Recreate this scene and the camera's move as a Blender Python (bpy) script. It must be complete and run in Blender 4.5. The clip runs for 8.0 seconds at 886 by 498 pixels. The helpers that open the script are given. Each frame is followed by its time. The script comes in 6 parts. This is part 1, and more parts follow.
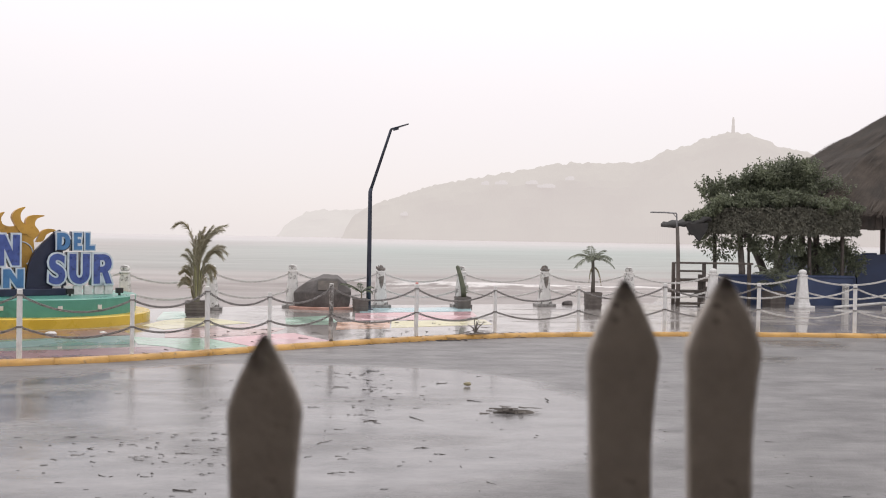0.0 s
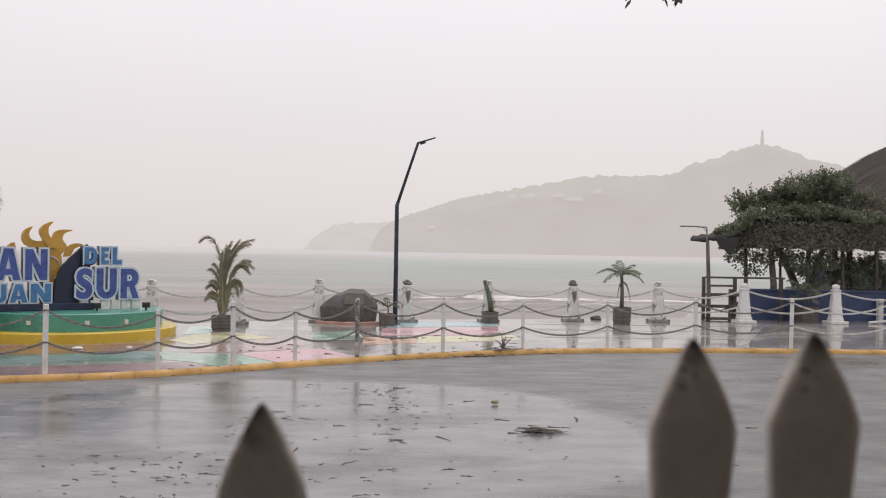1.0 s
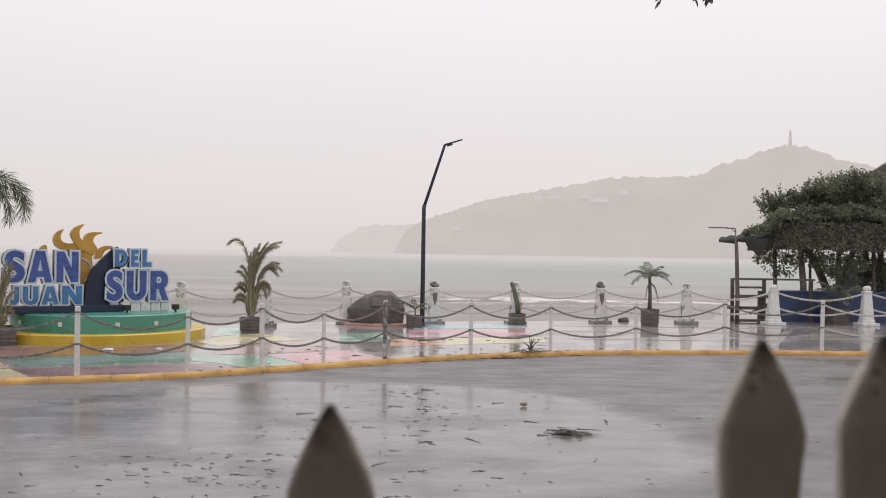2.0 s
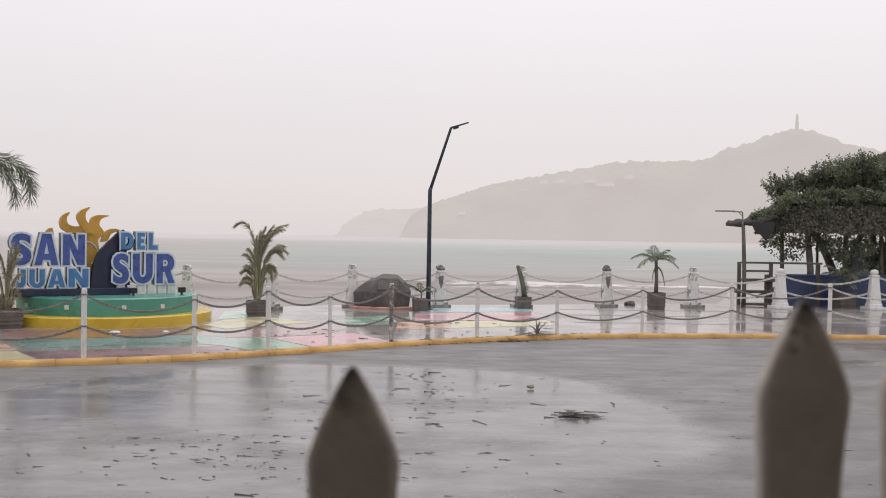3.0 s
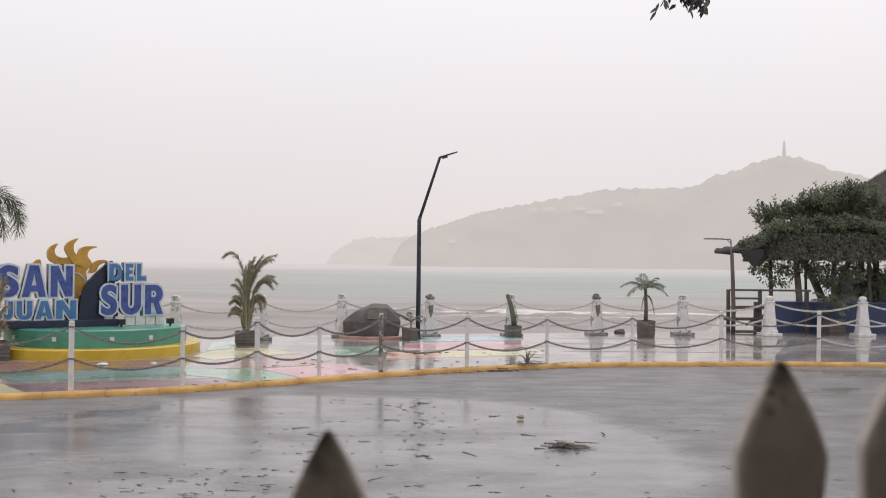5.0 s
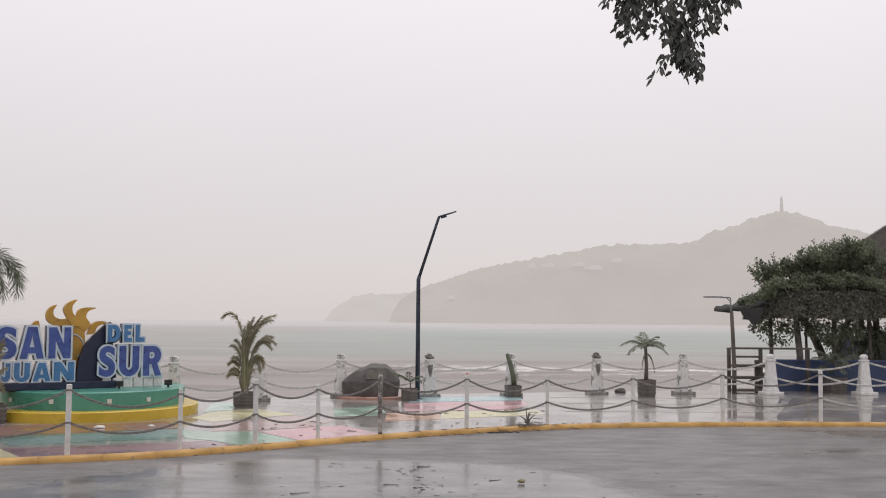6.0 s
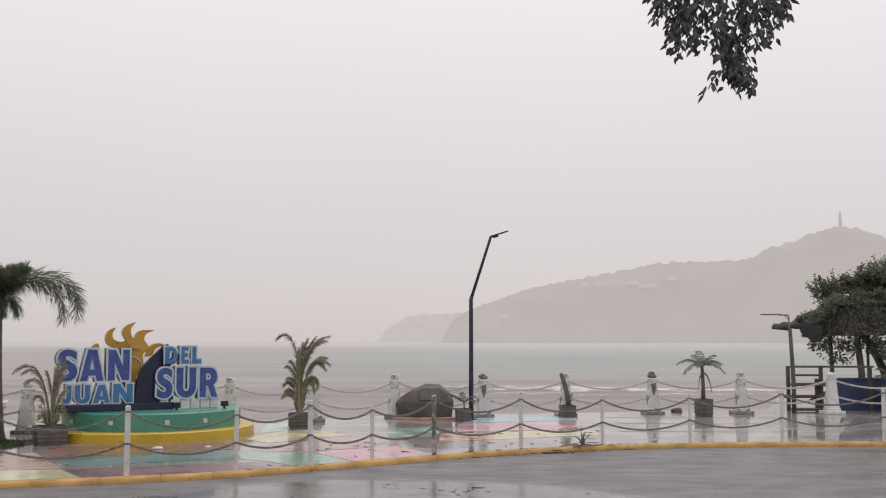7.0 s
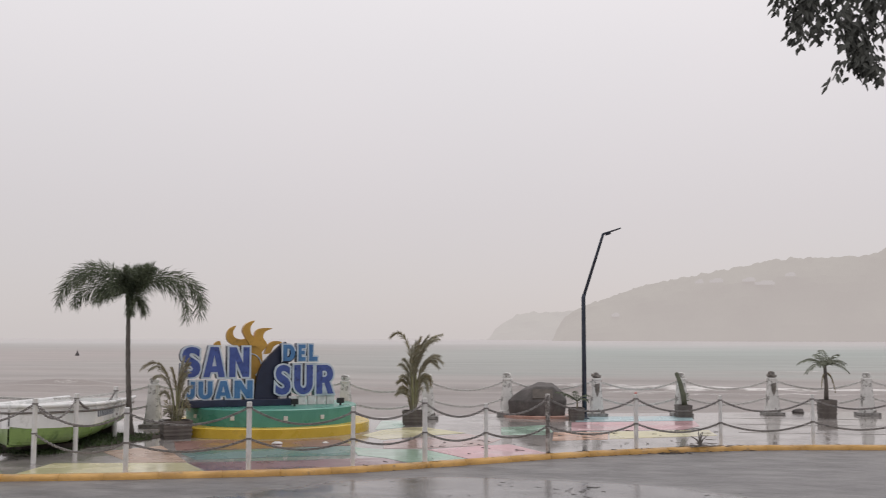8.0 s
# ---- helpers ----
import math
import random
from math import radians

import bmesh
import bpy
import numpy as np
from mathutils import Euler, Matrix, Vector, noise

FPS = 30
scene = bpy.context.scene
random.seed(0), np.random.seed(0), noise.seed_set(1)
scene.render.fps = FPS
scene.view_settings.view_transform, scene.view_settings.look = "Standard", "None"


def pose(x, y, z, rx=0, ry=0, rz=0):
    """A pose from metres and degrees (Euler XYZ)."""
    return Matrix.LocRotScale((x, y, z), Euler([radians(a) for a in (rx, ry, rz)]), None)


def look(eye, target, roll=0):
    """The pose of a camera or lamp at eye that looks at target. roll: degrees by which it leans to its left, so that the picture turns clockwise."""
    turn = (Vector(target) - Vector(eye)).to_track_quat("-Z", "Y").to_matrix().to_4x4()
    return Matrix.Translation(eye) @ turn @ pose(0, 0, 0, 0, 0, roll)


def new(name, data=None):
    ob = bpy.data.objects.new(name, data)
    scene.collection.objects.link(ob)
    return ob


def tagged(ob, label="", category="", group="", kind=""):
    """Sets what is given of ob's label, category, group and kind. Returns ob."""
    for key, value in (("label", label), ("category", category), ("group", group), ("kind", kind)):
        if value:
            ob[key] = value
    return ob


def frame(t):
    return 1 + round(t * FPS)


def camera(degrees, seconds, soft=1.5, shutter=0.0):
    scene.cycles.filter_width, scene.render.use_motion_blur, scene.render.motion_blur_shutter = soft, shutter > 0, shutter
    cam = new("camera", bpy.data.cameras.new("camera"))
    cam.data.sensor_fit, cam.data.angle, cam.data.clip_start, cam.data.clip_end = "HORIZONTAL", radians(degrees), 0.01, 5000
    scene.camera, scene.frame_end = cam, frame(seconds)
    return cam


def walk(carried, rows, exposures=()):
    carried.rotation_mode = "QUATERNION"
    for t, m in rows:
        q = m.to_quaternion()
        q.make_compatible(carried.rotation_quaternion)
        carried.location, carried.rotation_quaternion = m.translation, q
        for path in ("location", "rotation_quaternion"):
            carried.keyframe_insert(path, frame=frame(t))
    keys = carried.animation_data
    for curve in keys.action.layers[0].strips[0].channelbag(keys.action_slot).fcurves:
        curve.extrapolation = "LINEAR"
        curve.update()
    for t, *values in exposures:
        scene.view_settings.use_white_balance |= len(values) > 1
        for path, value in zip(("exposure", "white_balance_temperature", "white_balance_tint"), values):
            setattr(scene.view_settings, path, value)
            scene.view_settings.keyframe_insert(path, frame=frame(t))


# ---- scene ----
# The camera and its walk.
cam = camera(47.35, 8.0, soft=1.0, shutter=0.25)
cam.data.dof.use_dof = True
cam.data.dof.focus_distance = 19.0
cam.data.dof.aperture_fstop = 6.0

PATH = [
    (0.0, look((0.075, 0.011, 1.847), (1.176, 19.979, 1.557), 0.95)),
    (0.5, look((0.084, 0.170, 1.877), (1.187, 20.140, 1.851), 0.82)),
    (1.0, look((0.079, 0.173, 1.877), (0.644, 20.165, 1.835), 0.96)),
    (1.5, look((0.058, 0.170, 1.877), (0.269, 20.169, 1.912), 0.92)),
    (3.0, look((0.028, 0.208, 1.853), (-0.012, 20.172, 1.528), 0.89)),
    (3.5, look((0.015, 0.237, 1.829), (-0.036, 20.232, 1.361), 0.90)),
    (4.0, look((0.038, 0.207, 1.832), (0.009, 20.201, 1.365), 0.81)),
    (4.5, look((0.040, 0.219, 1.839), (0.091, 20.217, 1.625), 0.76)),
    (4.7, look((0.040, 0.215, 1.850), (0.136, 20.215, 1.781), 0.70)),
    (5.8, look((0.036, 0.205, 1.950), (0.249, 20.169, 3.125), 0.43)),
    (6.0, look((0.036, 0.200, 1.950), (0.195, 20.155, 3.292), 0.41)),
    (6.5, look((0.039, 0.176, 1.947), (-0.136, 20.109, 3.571), 0.22)),
    (7.0, look((0.043, 0.189, 1.950), (-0.835, 20.095, 3.682), 0.00)),
    (7.5, look((0.023, 0.185, 1.949), (-1.750, 20.030, 3.688), -0.21)),
    (8.0, look((0.001, 0.162, 1.956), (-3.029, 19.859, 3.646), 0.09)),
]
walk(cam, PATH, exposures=[(0.0, 0.43), (0.2, 0.38), (0.4, 0.24), (0.8, 0.18), (3.0, 0.21), (4.0, 0.22), (4.5, 0.25), (6.0, 0.06), (7.0, -0.02), (8.0, -0.08)])

# Overcast sky: a pale grey dome with a little of the clear sky's gradient, and a very soft sun behind the cloud.
world = bpy.data.worlds.new("overcast")
scene.world = world
world.use_nodes = True
wn, wl = world.node_tree.nodes, world.node_tree.links
wn.clear()
w_out = wn.new("ShaderNodeOutputWorld")
w_bg = wn.new("ShaderNodeBackground")
w_sky = wn.new("ShaderNodeTexSky")
w_sky.sky_type = "NISHITA"
w_sky.sun_disc = False
w_sky.sun_elevation = radians(48)
w_sky.sun_rotation = radians(20)
w_dim = wn.new("ShaderNodeVectorMath")
w_dim.operation = "SCALE"
w_dim.inputs["Scale"].default_value = 0.10
w_tc = wn.new("ShaderNodeTexCoord")
w_sep = wn.new("ShaderNodeSeparateXYZ")
w_ramp = wn.new("ShaderNodeValToRGB")
w_ramp.color_ramp.elements[0].position = 0.0
w_ramp.color_ramp.elements[0].color = (0.66, 0.612, 0.612, 1)
w_ramp.color_ramp.elements[1].position = 0.35
w_ramp.color_ramp.elements[1].color = (0.93, 0.895, 0.91, 1)
w_mid = w_ramp.color_ramp.elements.new(0.12)
w_mid.color = (0.74, 0.69, 0.70, 1)
w_noise = wn.new("ShaderNodeTexNoise")
w_noise.inputs["Scale"].default_value = 1.6
w_noise.inputs["Detail"].default_value = 3
w_cloud = wn.new("ShaderNodeValToRGB")
w_cloud.color_ramp.elements[0].position = 0.3
w_cloud.color_ramp.elements[0].color = (0.95, 0.96, 0.96, 1)
w_cloud.color_ramp.elements[1].position = 0.7
w_cloud.color_ramp.elements[1].color = (1.0, 0.985, 0.985, 1)
w_mul = wn.new("ShaderNodeMixRGB")
w_mul.blend_type = "MULTIPLY"
w_mul.inputs[0].default_value = 1.0
w_mix = wn.new("ShaderNodeMixRGB")
w_mix.inputs[0].default_value = 0.06
wl.new(w_tc.outputs["Generated"], w_sep.inputs[0])
wl.new(w_tc.outputs["Generated"], w_noise.inputs["Vector"])
wl.new(w_sep.outputs["Z"], w_ramp.inputs[0])
wl.new(w_noise.outputs["Fac"], w_cloud.inputs[0])
wl.new(w_ramp.outputs[0], w_mul.inputs[1])
wl.new(w_cloud.outputs[0], w_mul.inputs[2])
wl.new(w_sky.outputs[0], w_dim.inputs[0])
wl.new(w_mul.outputs[0], w_mix.inputs[1])
wl.new(w_dim.outputs[0], w_mix.inputs[2])
wl.new(w_mix.outputs[0], w_bg.inputs["Color"])
w_bg.inputs["Strength"].default_value = 1.0
wl.new(w_bg.outputs[0], w_out.inputs["Surface"])

sun_data = bpy.data.lights.new("sun", "SUN")
sun_data.energy = 0.6
sun_data.angle = radians(25)
sun_data.color = (1.0, 0.97, 0.93)
sun = new("sun", sun_data)
sun.matrix_world = look((8, 25, 40), (0, 12, 0))


# ---- materials ----
def surface(name, dark, light, scale=6.0, rough=(0.5, 0.7), bump=0.15, fine=60.0, metal=0.0, stain=None, stain_at=(0.55, 0.68), stain_scale=2.0, per_object=0.0, per_island=0.0, coat=0.0, space="Object"):
    """A two-scale surface: broad mottling between two colours, fine grain in the relief, optional stains."""
    m = bpy.data.materials.new(name)
    m.use_nodes = True
    n, l = m.node_tree.nodes, m.node_tree.links
    b = n["Principled BSDF"]
    tc = n.new("ShaderNodeTexCoord")
    broad = n.new("ShaderNodeTexNoise")
    broad.inputs["Scale"].default_value = scale
    broad.inputs["Detail"].default_value = 5
    l.new(tc.outputs[space], broad.inputs["Vector"])
    grain = n.new("ShaderNodeTexNoise")
    grain.inputs["Scale"].default_value = fine
    grain.inputs["Detail"].default_value = 4
    l.new(tc.outputs[space], grain.inputs["Vector"])
    ramp = n.new("ShaderNodeValToRGB")
    ramp.color_ramp.elements[0].position, ramp.color_ramp.elements[1].position = 0.3, 0.7
    ramp.color_ramp.elements[0].color, ramp.color_ramp.elements[1].color = (*dark, 1), (*light, 1)
    mixf = n.new("ShaderNodeMath")
    mixf.operation = "MULTIPLY_ADD"
    mixf.inputs[1].default_value, mixf.inputs[2].default_value = 0.35, -0.175
    l.new(grain.outputs["Fac"], mixf.inputs[0])
    add = n.new("ShaderNodeMath")
    add.operation = "ADD"
    l.new(broad.outputs["Fac"], add.inputs[0])
    l.new(mixf.outputs[0], add.inputs[1])
    l.new(add.outputs[0], ramp.inputs[0])
    colour = ramp.outputs[0]
    if stain:
        spot = n.new("ShaderNodeTexNoise")
        spot.inputs["Scale"].default_value = stain_scale
        spot.inputs["Detail"].default_value = 8
        spot.inputs["Roughness"].default_value = 0.7
        l.new(tc.outputs[space], spot.inputs["Vector"])
        lim = n.new("ShaderNodeMapRange")
        lim.inputs["From Min"].default_value, lim.inputs["From Max"].default_value = stain_at
        l.new(spot.outputs["Fac"], lim.inputs["Value"])
        over = n.new("ShaderNodeMixRGB")
        over.inputs[2].default_value = (*stain, 1)
        l.new(lim.outputs[0], over.inputs[0])
        l.new(colour, over.inputs[1])
        colour = over.outputs[0]
    if per_object or per_island:
        hsv = n.new("ShaderNodeHueSaturation")
        vary = n.new("ShaderNodeMapRange")
        spread = per_object or per_island
        vary.inputs["To Min"].default_value, vary.inputs["To Max"].default_value = 1 - spread, 1 + spread
        if per_object:
            l.new(n.new("ShaderNodeObjectInfo").outputs["Random"], vary.inputs["Value"])
        else:
            l.new(n.new("ShaderNodeNewGeometry").outputs["Random Per Island"], vary.inputs["Value"])
        l.new(vary.outputs[0], hsv.inputs["Value"])
        l.new(colour, hsv.inputs["Color"])
        colour = hsv.outputs[0]
    l.new(colour, b.inputs["Base Color"])
    rr = n.new("ShaderNodeMapRange")
    rr.inputs["From Min"].default_value, rr.inputs["From Max"].default_value = 0.3, 0.7
    rr.inputs["To Min"].default_value, rr.inputs["To Max"].default_value = rough
    l.new(broad.outputs["Fac"], rr.inputs["Value"])
    l.new(rr.outputs[0], b.inputs["Roughness"])
    b.inputs["Metallic"].default_value = metal
    b.inputs["Coat Weight"].default_value = coat
    b.inputs["Coat Roughness"].default_value = 0.12
    if bump:
        bp = n.new("ShaderNodeBump")
        bp.inputs["Strength"].default_value = bump
        bp.inputs["Distance"].default_value = 0.01
        l.new(grain.outputs["Fac"], bp.inputs["Height"])
        l.new(bp.outputs[0], b.inputs["Normal"])
    return m


def wet_ground(name, dark, light, dry_rough=0.34, wet_rough=0.05, pools=(0.42, 0.58), pool_scale=0.35, relief=0.25, stretch=(1, 1, 1), gloss=0.5, basin=None, grain_scale=3.5, ripple=0.0):
    """Rain-soaked paving: a water film that is smooth in pools and rough where the aggregate stands out."""
    m = bpy.data.materials.new(name)
    m.use_nodes = True
    n, l = m.node_tree.nodes, m.node_tree.links
    b = n["Principled BSDF"]
    tc = n.new("ShaderNodeTexCoord")
    mp = n.new("ShaderNodeMapping")
    mp.inputs["Scale"].default_value = stretch
    l.new(tc.outputs["Object"], mp.inputs["Vector"])
    pool = n.new("ShaderNodeTexNoise")
    pool.inputs["Scale"].default_value, pool.inputs["Detail"].default_value = pool_scale, 6
    l.new(mp.outputs[0], pool.inputs["Vector"])
    grain = n.new("ShaderNodeTexNoise")
    grain.inputs["Scale"].default_value, grain.inputs["Detail"].default_value = 45, 5
    l.new(tc.outputs["Object"], grain.inputs["Vector"])
    mid = n.new("ShaderNodeTexNoise")
    mid.inputs["Scale"].default_value, mid.inputs["Detail"].default_value = grain_scale, 9
    mid.inputs["Roughness"].default_value = 0.68
    l.new(mp.outputs[0], mid.inputs["Vector"])
    ramp = n.new("ShaderNodeValToRGB")
    ramp.color_ramp.elements[0].position, ramp.color_ramp.elements[1].position = 0.32, 0.68
    ramp.color_ramp.elements[0].color, ramp.color_ramp.elements[1].color = (*dark, 1), (*light, 1)
    l.new(mid.outputs["Fac"], ramp.inputs[0])
    l.new(ramp.outputs[0], b.inputs["Base Color"])
    depth = pool.outputs["Fac"]
    if basin:
        far = n.new("ShaderNodeVectorMath")
        far.operation = "DISTANCE"
        far.inputs[1].default_value = basin[:3]
        l.new(tc.outputs["Object"], far.inputs[0])
        edge = n.new("ShaderNodeMapRange")
        edge.inputs["From Min"].default_value, edge.inputs["From Max"].default_value = basin[3] - 0.55, basin[3] + 0.40
        edge.inputs["To Min"].default_value, edge.inputs["To Max"].default_value = -0.10, 0.15
        l.new(far.outputs["Value"], edge.inputs["Value"])
        sunk = n.new("ShaderNodeMath")
        l.new(pool.outputs["Fac"], sunk.inputs[0])
        l.new(edge.outputs[0], sunk.inputs[1])
        depth = sunk.outputs[0]
    film = n.new("ShaderNodeMapRange")
    film.inputs["From Min"].default_value, film.inputs["From Max"].default_value = pools
    film.inputs["To Min"].default_value, film.inputs["To Max"].default_value = wet_rough, dry_rough
    l.new(depth, film.inputs["Value"])
    l.new(film.outputs[0], b.inputs["Roughness"])
    hard = n.new("ShaderNodeMapRange")
    hard.inputs["From Min"].default_value, hard.inputs["From Max"].default_value = pools
    hard.inputs["To Min"].default_value, hard.inputs["To Max"].default_value = relief * 0.12, relief
    l.new(depth, hard.inputs["Value"])
    bp = n.new("ShaderNodeBump")
    bp.inputs["Distance"].default_value = 0.006
    l.new(hard.outputs[0], bp.inputs["Strength"])
    l.new(grain.outputs["Fac"], bp.inputs["Height"])
    top = bp
    if ripple:
        # Rain chop and coarse brushing, strong where the film is thin.
        chop = n.new("ShaderNodeTexNoise")
        chop.inputs["Scale"].default_value, chop.inputs["Detail"].default_value, chop.inputs["Roughness"].default_value = 4.5, 6, 0.66
        l.new(tc.outputs["Object"], chop.inputs["Vector"])
        top = n.new("ShaderNodeBump")
        top.inputs["Distance"].default_value = ripple
        l.new(hard.outputs[0], top.inputs["Strength"])
        l.new(chop.outputs["Fac"], top.inputs["Height"])
        l.new(bp.outputs[0], top.inputs["Normal"])
    l.new(top.outputs[0], b.inputs["Normal"])
    b.inputs["Specular IOR Level"].default_value = gloss
    return m


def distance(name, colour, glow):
    """Far land in rain: dull green, with the haze put into its emission."""
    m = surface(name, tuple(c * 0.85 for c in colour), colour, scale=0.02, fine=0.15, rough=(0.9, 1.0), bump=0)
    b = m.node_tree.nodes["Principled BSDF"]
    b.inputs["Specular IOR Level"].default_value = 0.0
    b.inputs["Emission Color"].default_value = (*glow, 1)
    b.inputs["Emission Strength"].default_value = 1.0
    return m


M_ROAD = wet_ground("wet_concrete_road", (0.088, 0.084, 0.085), (0.225, 0.216, 0.216), wet_rough=0.16, dry_rough=0.45, relief=0.9, basin=(-1.2, 10.2, 0.05, 3.85), grain_scale=1.7, stretch=(0.65, 1.25, 1), ripple=0.04)
M_PAVE = wet_ground("wet_promenade_concrete", (0.235, 0.217, 0.206), (0.39, 0.362, 0.345), wet_rough=0.06, dry_rough=0.24, pool_scale=0.6, pools=(0.46, 0.66), relief=0.18)
M_SAND = wet_ground("wet_beach_sand", (0.20, 0.17, 0.145), (0.33, 0.29, 0.26), wet_rough=0.12, dry_rough=0.4, pool_scale=0.08, stretch=(0.4, 1.6, 1))
M_KERB = surface("yellow_kerb_paint", (0.45, 0.245, 0.06), (0.66, 0.385, 0.115), scale=3, rough=(0.25, 0.5), stain=(0.20, 0.14, 0.08), stain_at=(0.58, 0.72), stain_scale=7, per_object=0.02)
M_WHITE = surface("worn_white_paint", (0.62, 0.61, 0.59), (0.80, 0.79, 0.78), scale=8, rough=(0.3, 0.55), stain=(0.30, 0.26, 0.22), stain_at=(0.62, 0.76), stain_scale=6)
M_PEEL = surface("peeling_white_paint", (0.58, 0.57, 0.55), (0.78, 0.77, 0.75), scale=6, rough=(0.4, 0.65), stain=(0.20, 0.19, 0.175), stain_at=(0.52, 0.58), stain_scale=5)
M_BASE = surface("dirty_base_concrete", (0.20, 0.19, 0.18), (0.38, 0.365, 0.35), scale=9, rough=(0.35, 0.6), stain=(0.10, 0.095, 0.09), stain_at=(0.5, 0.62), stain_scale=7)
M_RUST = surface("bare_grey_steel", (0.10, 0.09, 0.08), (0.24, 0.22, 0.20), scale=14, rough=(0.4, 0.7), stain=(0.16, 0.08, 0.04), stain_scale=8)
M_STUMP = surface("green_grey_stump", (0.07, 0.08, 0.05), (0.14, 0.15, 0.10), scale=9, rough=(0.5, 0.75), bump=0.5)
M_CAP = surface("coral_cap_paint", (0.50, 0.20, 0.17), (0.66, 0.32, 0.28), scale=20, rough=(0.3, 0.5))
M_SCUFF = surface("scuffed_post_paint", (0.42, 0.40, 0.38), (0.62, 0.60, 0.58), scale=9, rough=(0.4, 0.65), stain=(0.13, 0.115, 0.105), stain_at=(0.44, 0.54), stain_scale=7)
M_CHAIN = surface("weathered_chain", (0.14, 0.13, 0.125), (0.30, 0.28, 0.27), scale=20, rough=(0.45, 0.7), metal=0.2)
M_CHAINW = surface("whitewashed_chain", (0.48, 0.46, 0.44), (0.70, 0.69, 0.67), scale=20, rough=(0.4, 0.6))
M_POLE = surface("dark_blue_lamp_metal", (0.025, 0.032, 0.05), (0.05, 0.06, 0.085), scale=6, rough=(0.25, 0.4), metal=0.3)
M_GREY = surface("dull_lamp_metal", (0.16, 0.16, 0.17), (0.28, 0.28, 0.29), scale=8, rough=(0.35, 0.5), metal=0.5)
M_ROCK = surface("dark_rock", (0.055, 0.048, 0.045), (0.12, 0.105, 0.10), scale=3, rough=(0.45, 0.7), bump=0.6, fine=25, stain=(0.16, 0.145, 0.135), stain_scale=3)
M_PLINTH = surface("salmon_plinth_paint", (0.42, 0.24, 0.19), (0.58, 0.36, 0.30), scale=3, rough=(0.2, 0.4), stain=(0.3, 0.25, 0.22))
M_PLINTH_GREY = wet_ground("pale_joint_concrete", (0.28, 0.265, 0.25), (0.42, 0.40, 0.38), wet_rough=0.14)
M_POT = surface("brown_grey_planter", (0.085, 0.072, 0.065), (0.16, 0.14, 0.125), scale=6, rough=(0.45, 0.7), bump=0.4)
M_SOIL = surface("dark_soil", (0.03, 0.022, 0.016), (0.07, 0.052, 0.04), scale=14, rough=(0.8, 0.95), bump=0.8)
M_PALM = surface("palm_frond_green", (0.072, 0.092, 0.055), (0.148, 0.172, 0.105), scale=3, rough=(0.35, 0.55), bump=0.0, per_island=0.3)
M_OLIVE = surface("storm_beaten_frond", (0.30, 0.28, 0.21), (0.47, 0.44, 0.335), scale=3, rough=(0.4, 0.6), bump=0.0, per_island=0.3)
M_STEM = surface("yellow_green_cane", (0.20, 0.20, 0.105), (0.34, 0.33, 0.19), scale=12, rough=(0.35, 0.55), bump=0.2)
M_FAN = surface("grey_green_frond", (0.13, 0.145, 0.10), (0.23, 0.25, 0.18), scale=3, rough=(0.35, 0.55), bump=0.0, per_island=0.3)
M_DRY = surface("dry_frond", (0.24, 0.21, 0.135), (0.40, 0.355, 0.235), scale=3, rough=(0.5, 0.7), bump=0.0, per_island=0.3)
M_LEAF = surface("vine_leaf", (0.115, 0.130, 0.090), (0.235, 0.260, 0.170), scale=2, rough=(0.35, 0.6), bump=0.0, per_island=0.35)
M_DARKLEAF = surface("overhead_leaf", (0.055, 0.058, 0.050), (0.095, 0.10, 0.086), scale=4, rough=(0.4, 0.6), bump=0.0, per_island=0.25)
# Matted vine for the lean-to, its colour darkened to hold the front's shade.
M_SHADEVINE = surface("matted_vine_with_shade", (0.088, 0.088, 0.068), (0.19, 0.185, 0.145), scale=5, rough=(0.7, 0.9), bump=0.7, fine=30, per_island=0.15)
M_BARK = surface("wet_bark", (0.075, 0.064, 0.056), (0.16, 0.14, 0.122), scale=7, rough=(0.5, 0.8), bump=0.6)
M_PALMBARK = surface("palm_trunk_bark", (0.075, 0.064, 0.055), (0.155, 0.137, 0.122), scale=8, rough=(0.5, 0.75), bump=0.5)
M_THATCH = surface("old_thatch", (0.050, 0.041, 0.034), (0.115, 0.094, 0.078), scale=2.5, rough=(0.75, 0.95), bump=0.7, fine=30, per_island=0.16)
M_STRAW = surface("new_straw", (0.24, 0.18, 0.11), (0.44, 0.34, 0.22), scale=4, rough=(0.7, 0.9), bump=0.4, fine=40, per_island=0.3)
M_BLUE = surface("royal_blue_wall_paint", (0.026, 0.042, 0.098), (0.046, 0.070, 0.152), scale=1.5, rough=(0.3, 0.55), stain=(0.03, 0.045, 0.09), stain_at=(0.58, 0.75))
M_WOOD = surface("dark_wet_wood", (0.055, 0.046, 0.040), (0.135, 0.110, 0.095), scale=5, rough=(0.4, 0.7), bump=0.4, per_object=0.2)
M_TARP = surface("black_tarp", (0.022, 0.022, 0.022), (0.055, 0.052, 0.05), scale=4, rough=(0.85, 0.95), bump=0.3)
M_GREEN = surface("sea_green_platform_paint", (0.06, 0.235, 0.18), (0.10, 0.325, 0.255), scale=1.6, rough=(0.2, 0.4), stain=(0.05, 0.15, 0.115), stain_at=(0.6, 0.8))
M_YELLOW = surface("yellow_platform_paint", (0.55, 0.37, 0.035), (0.72, 0.50, 0.07), scale=2, rough=(0.2, 0.4), stain=(0.33, 0.22, 0.06), stain_at=(0.58, 0.72))
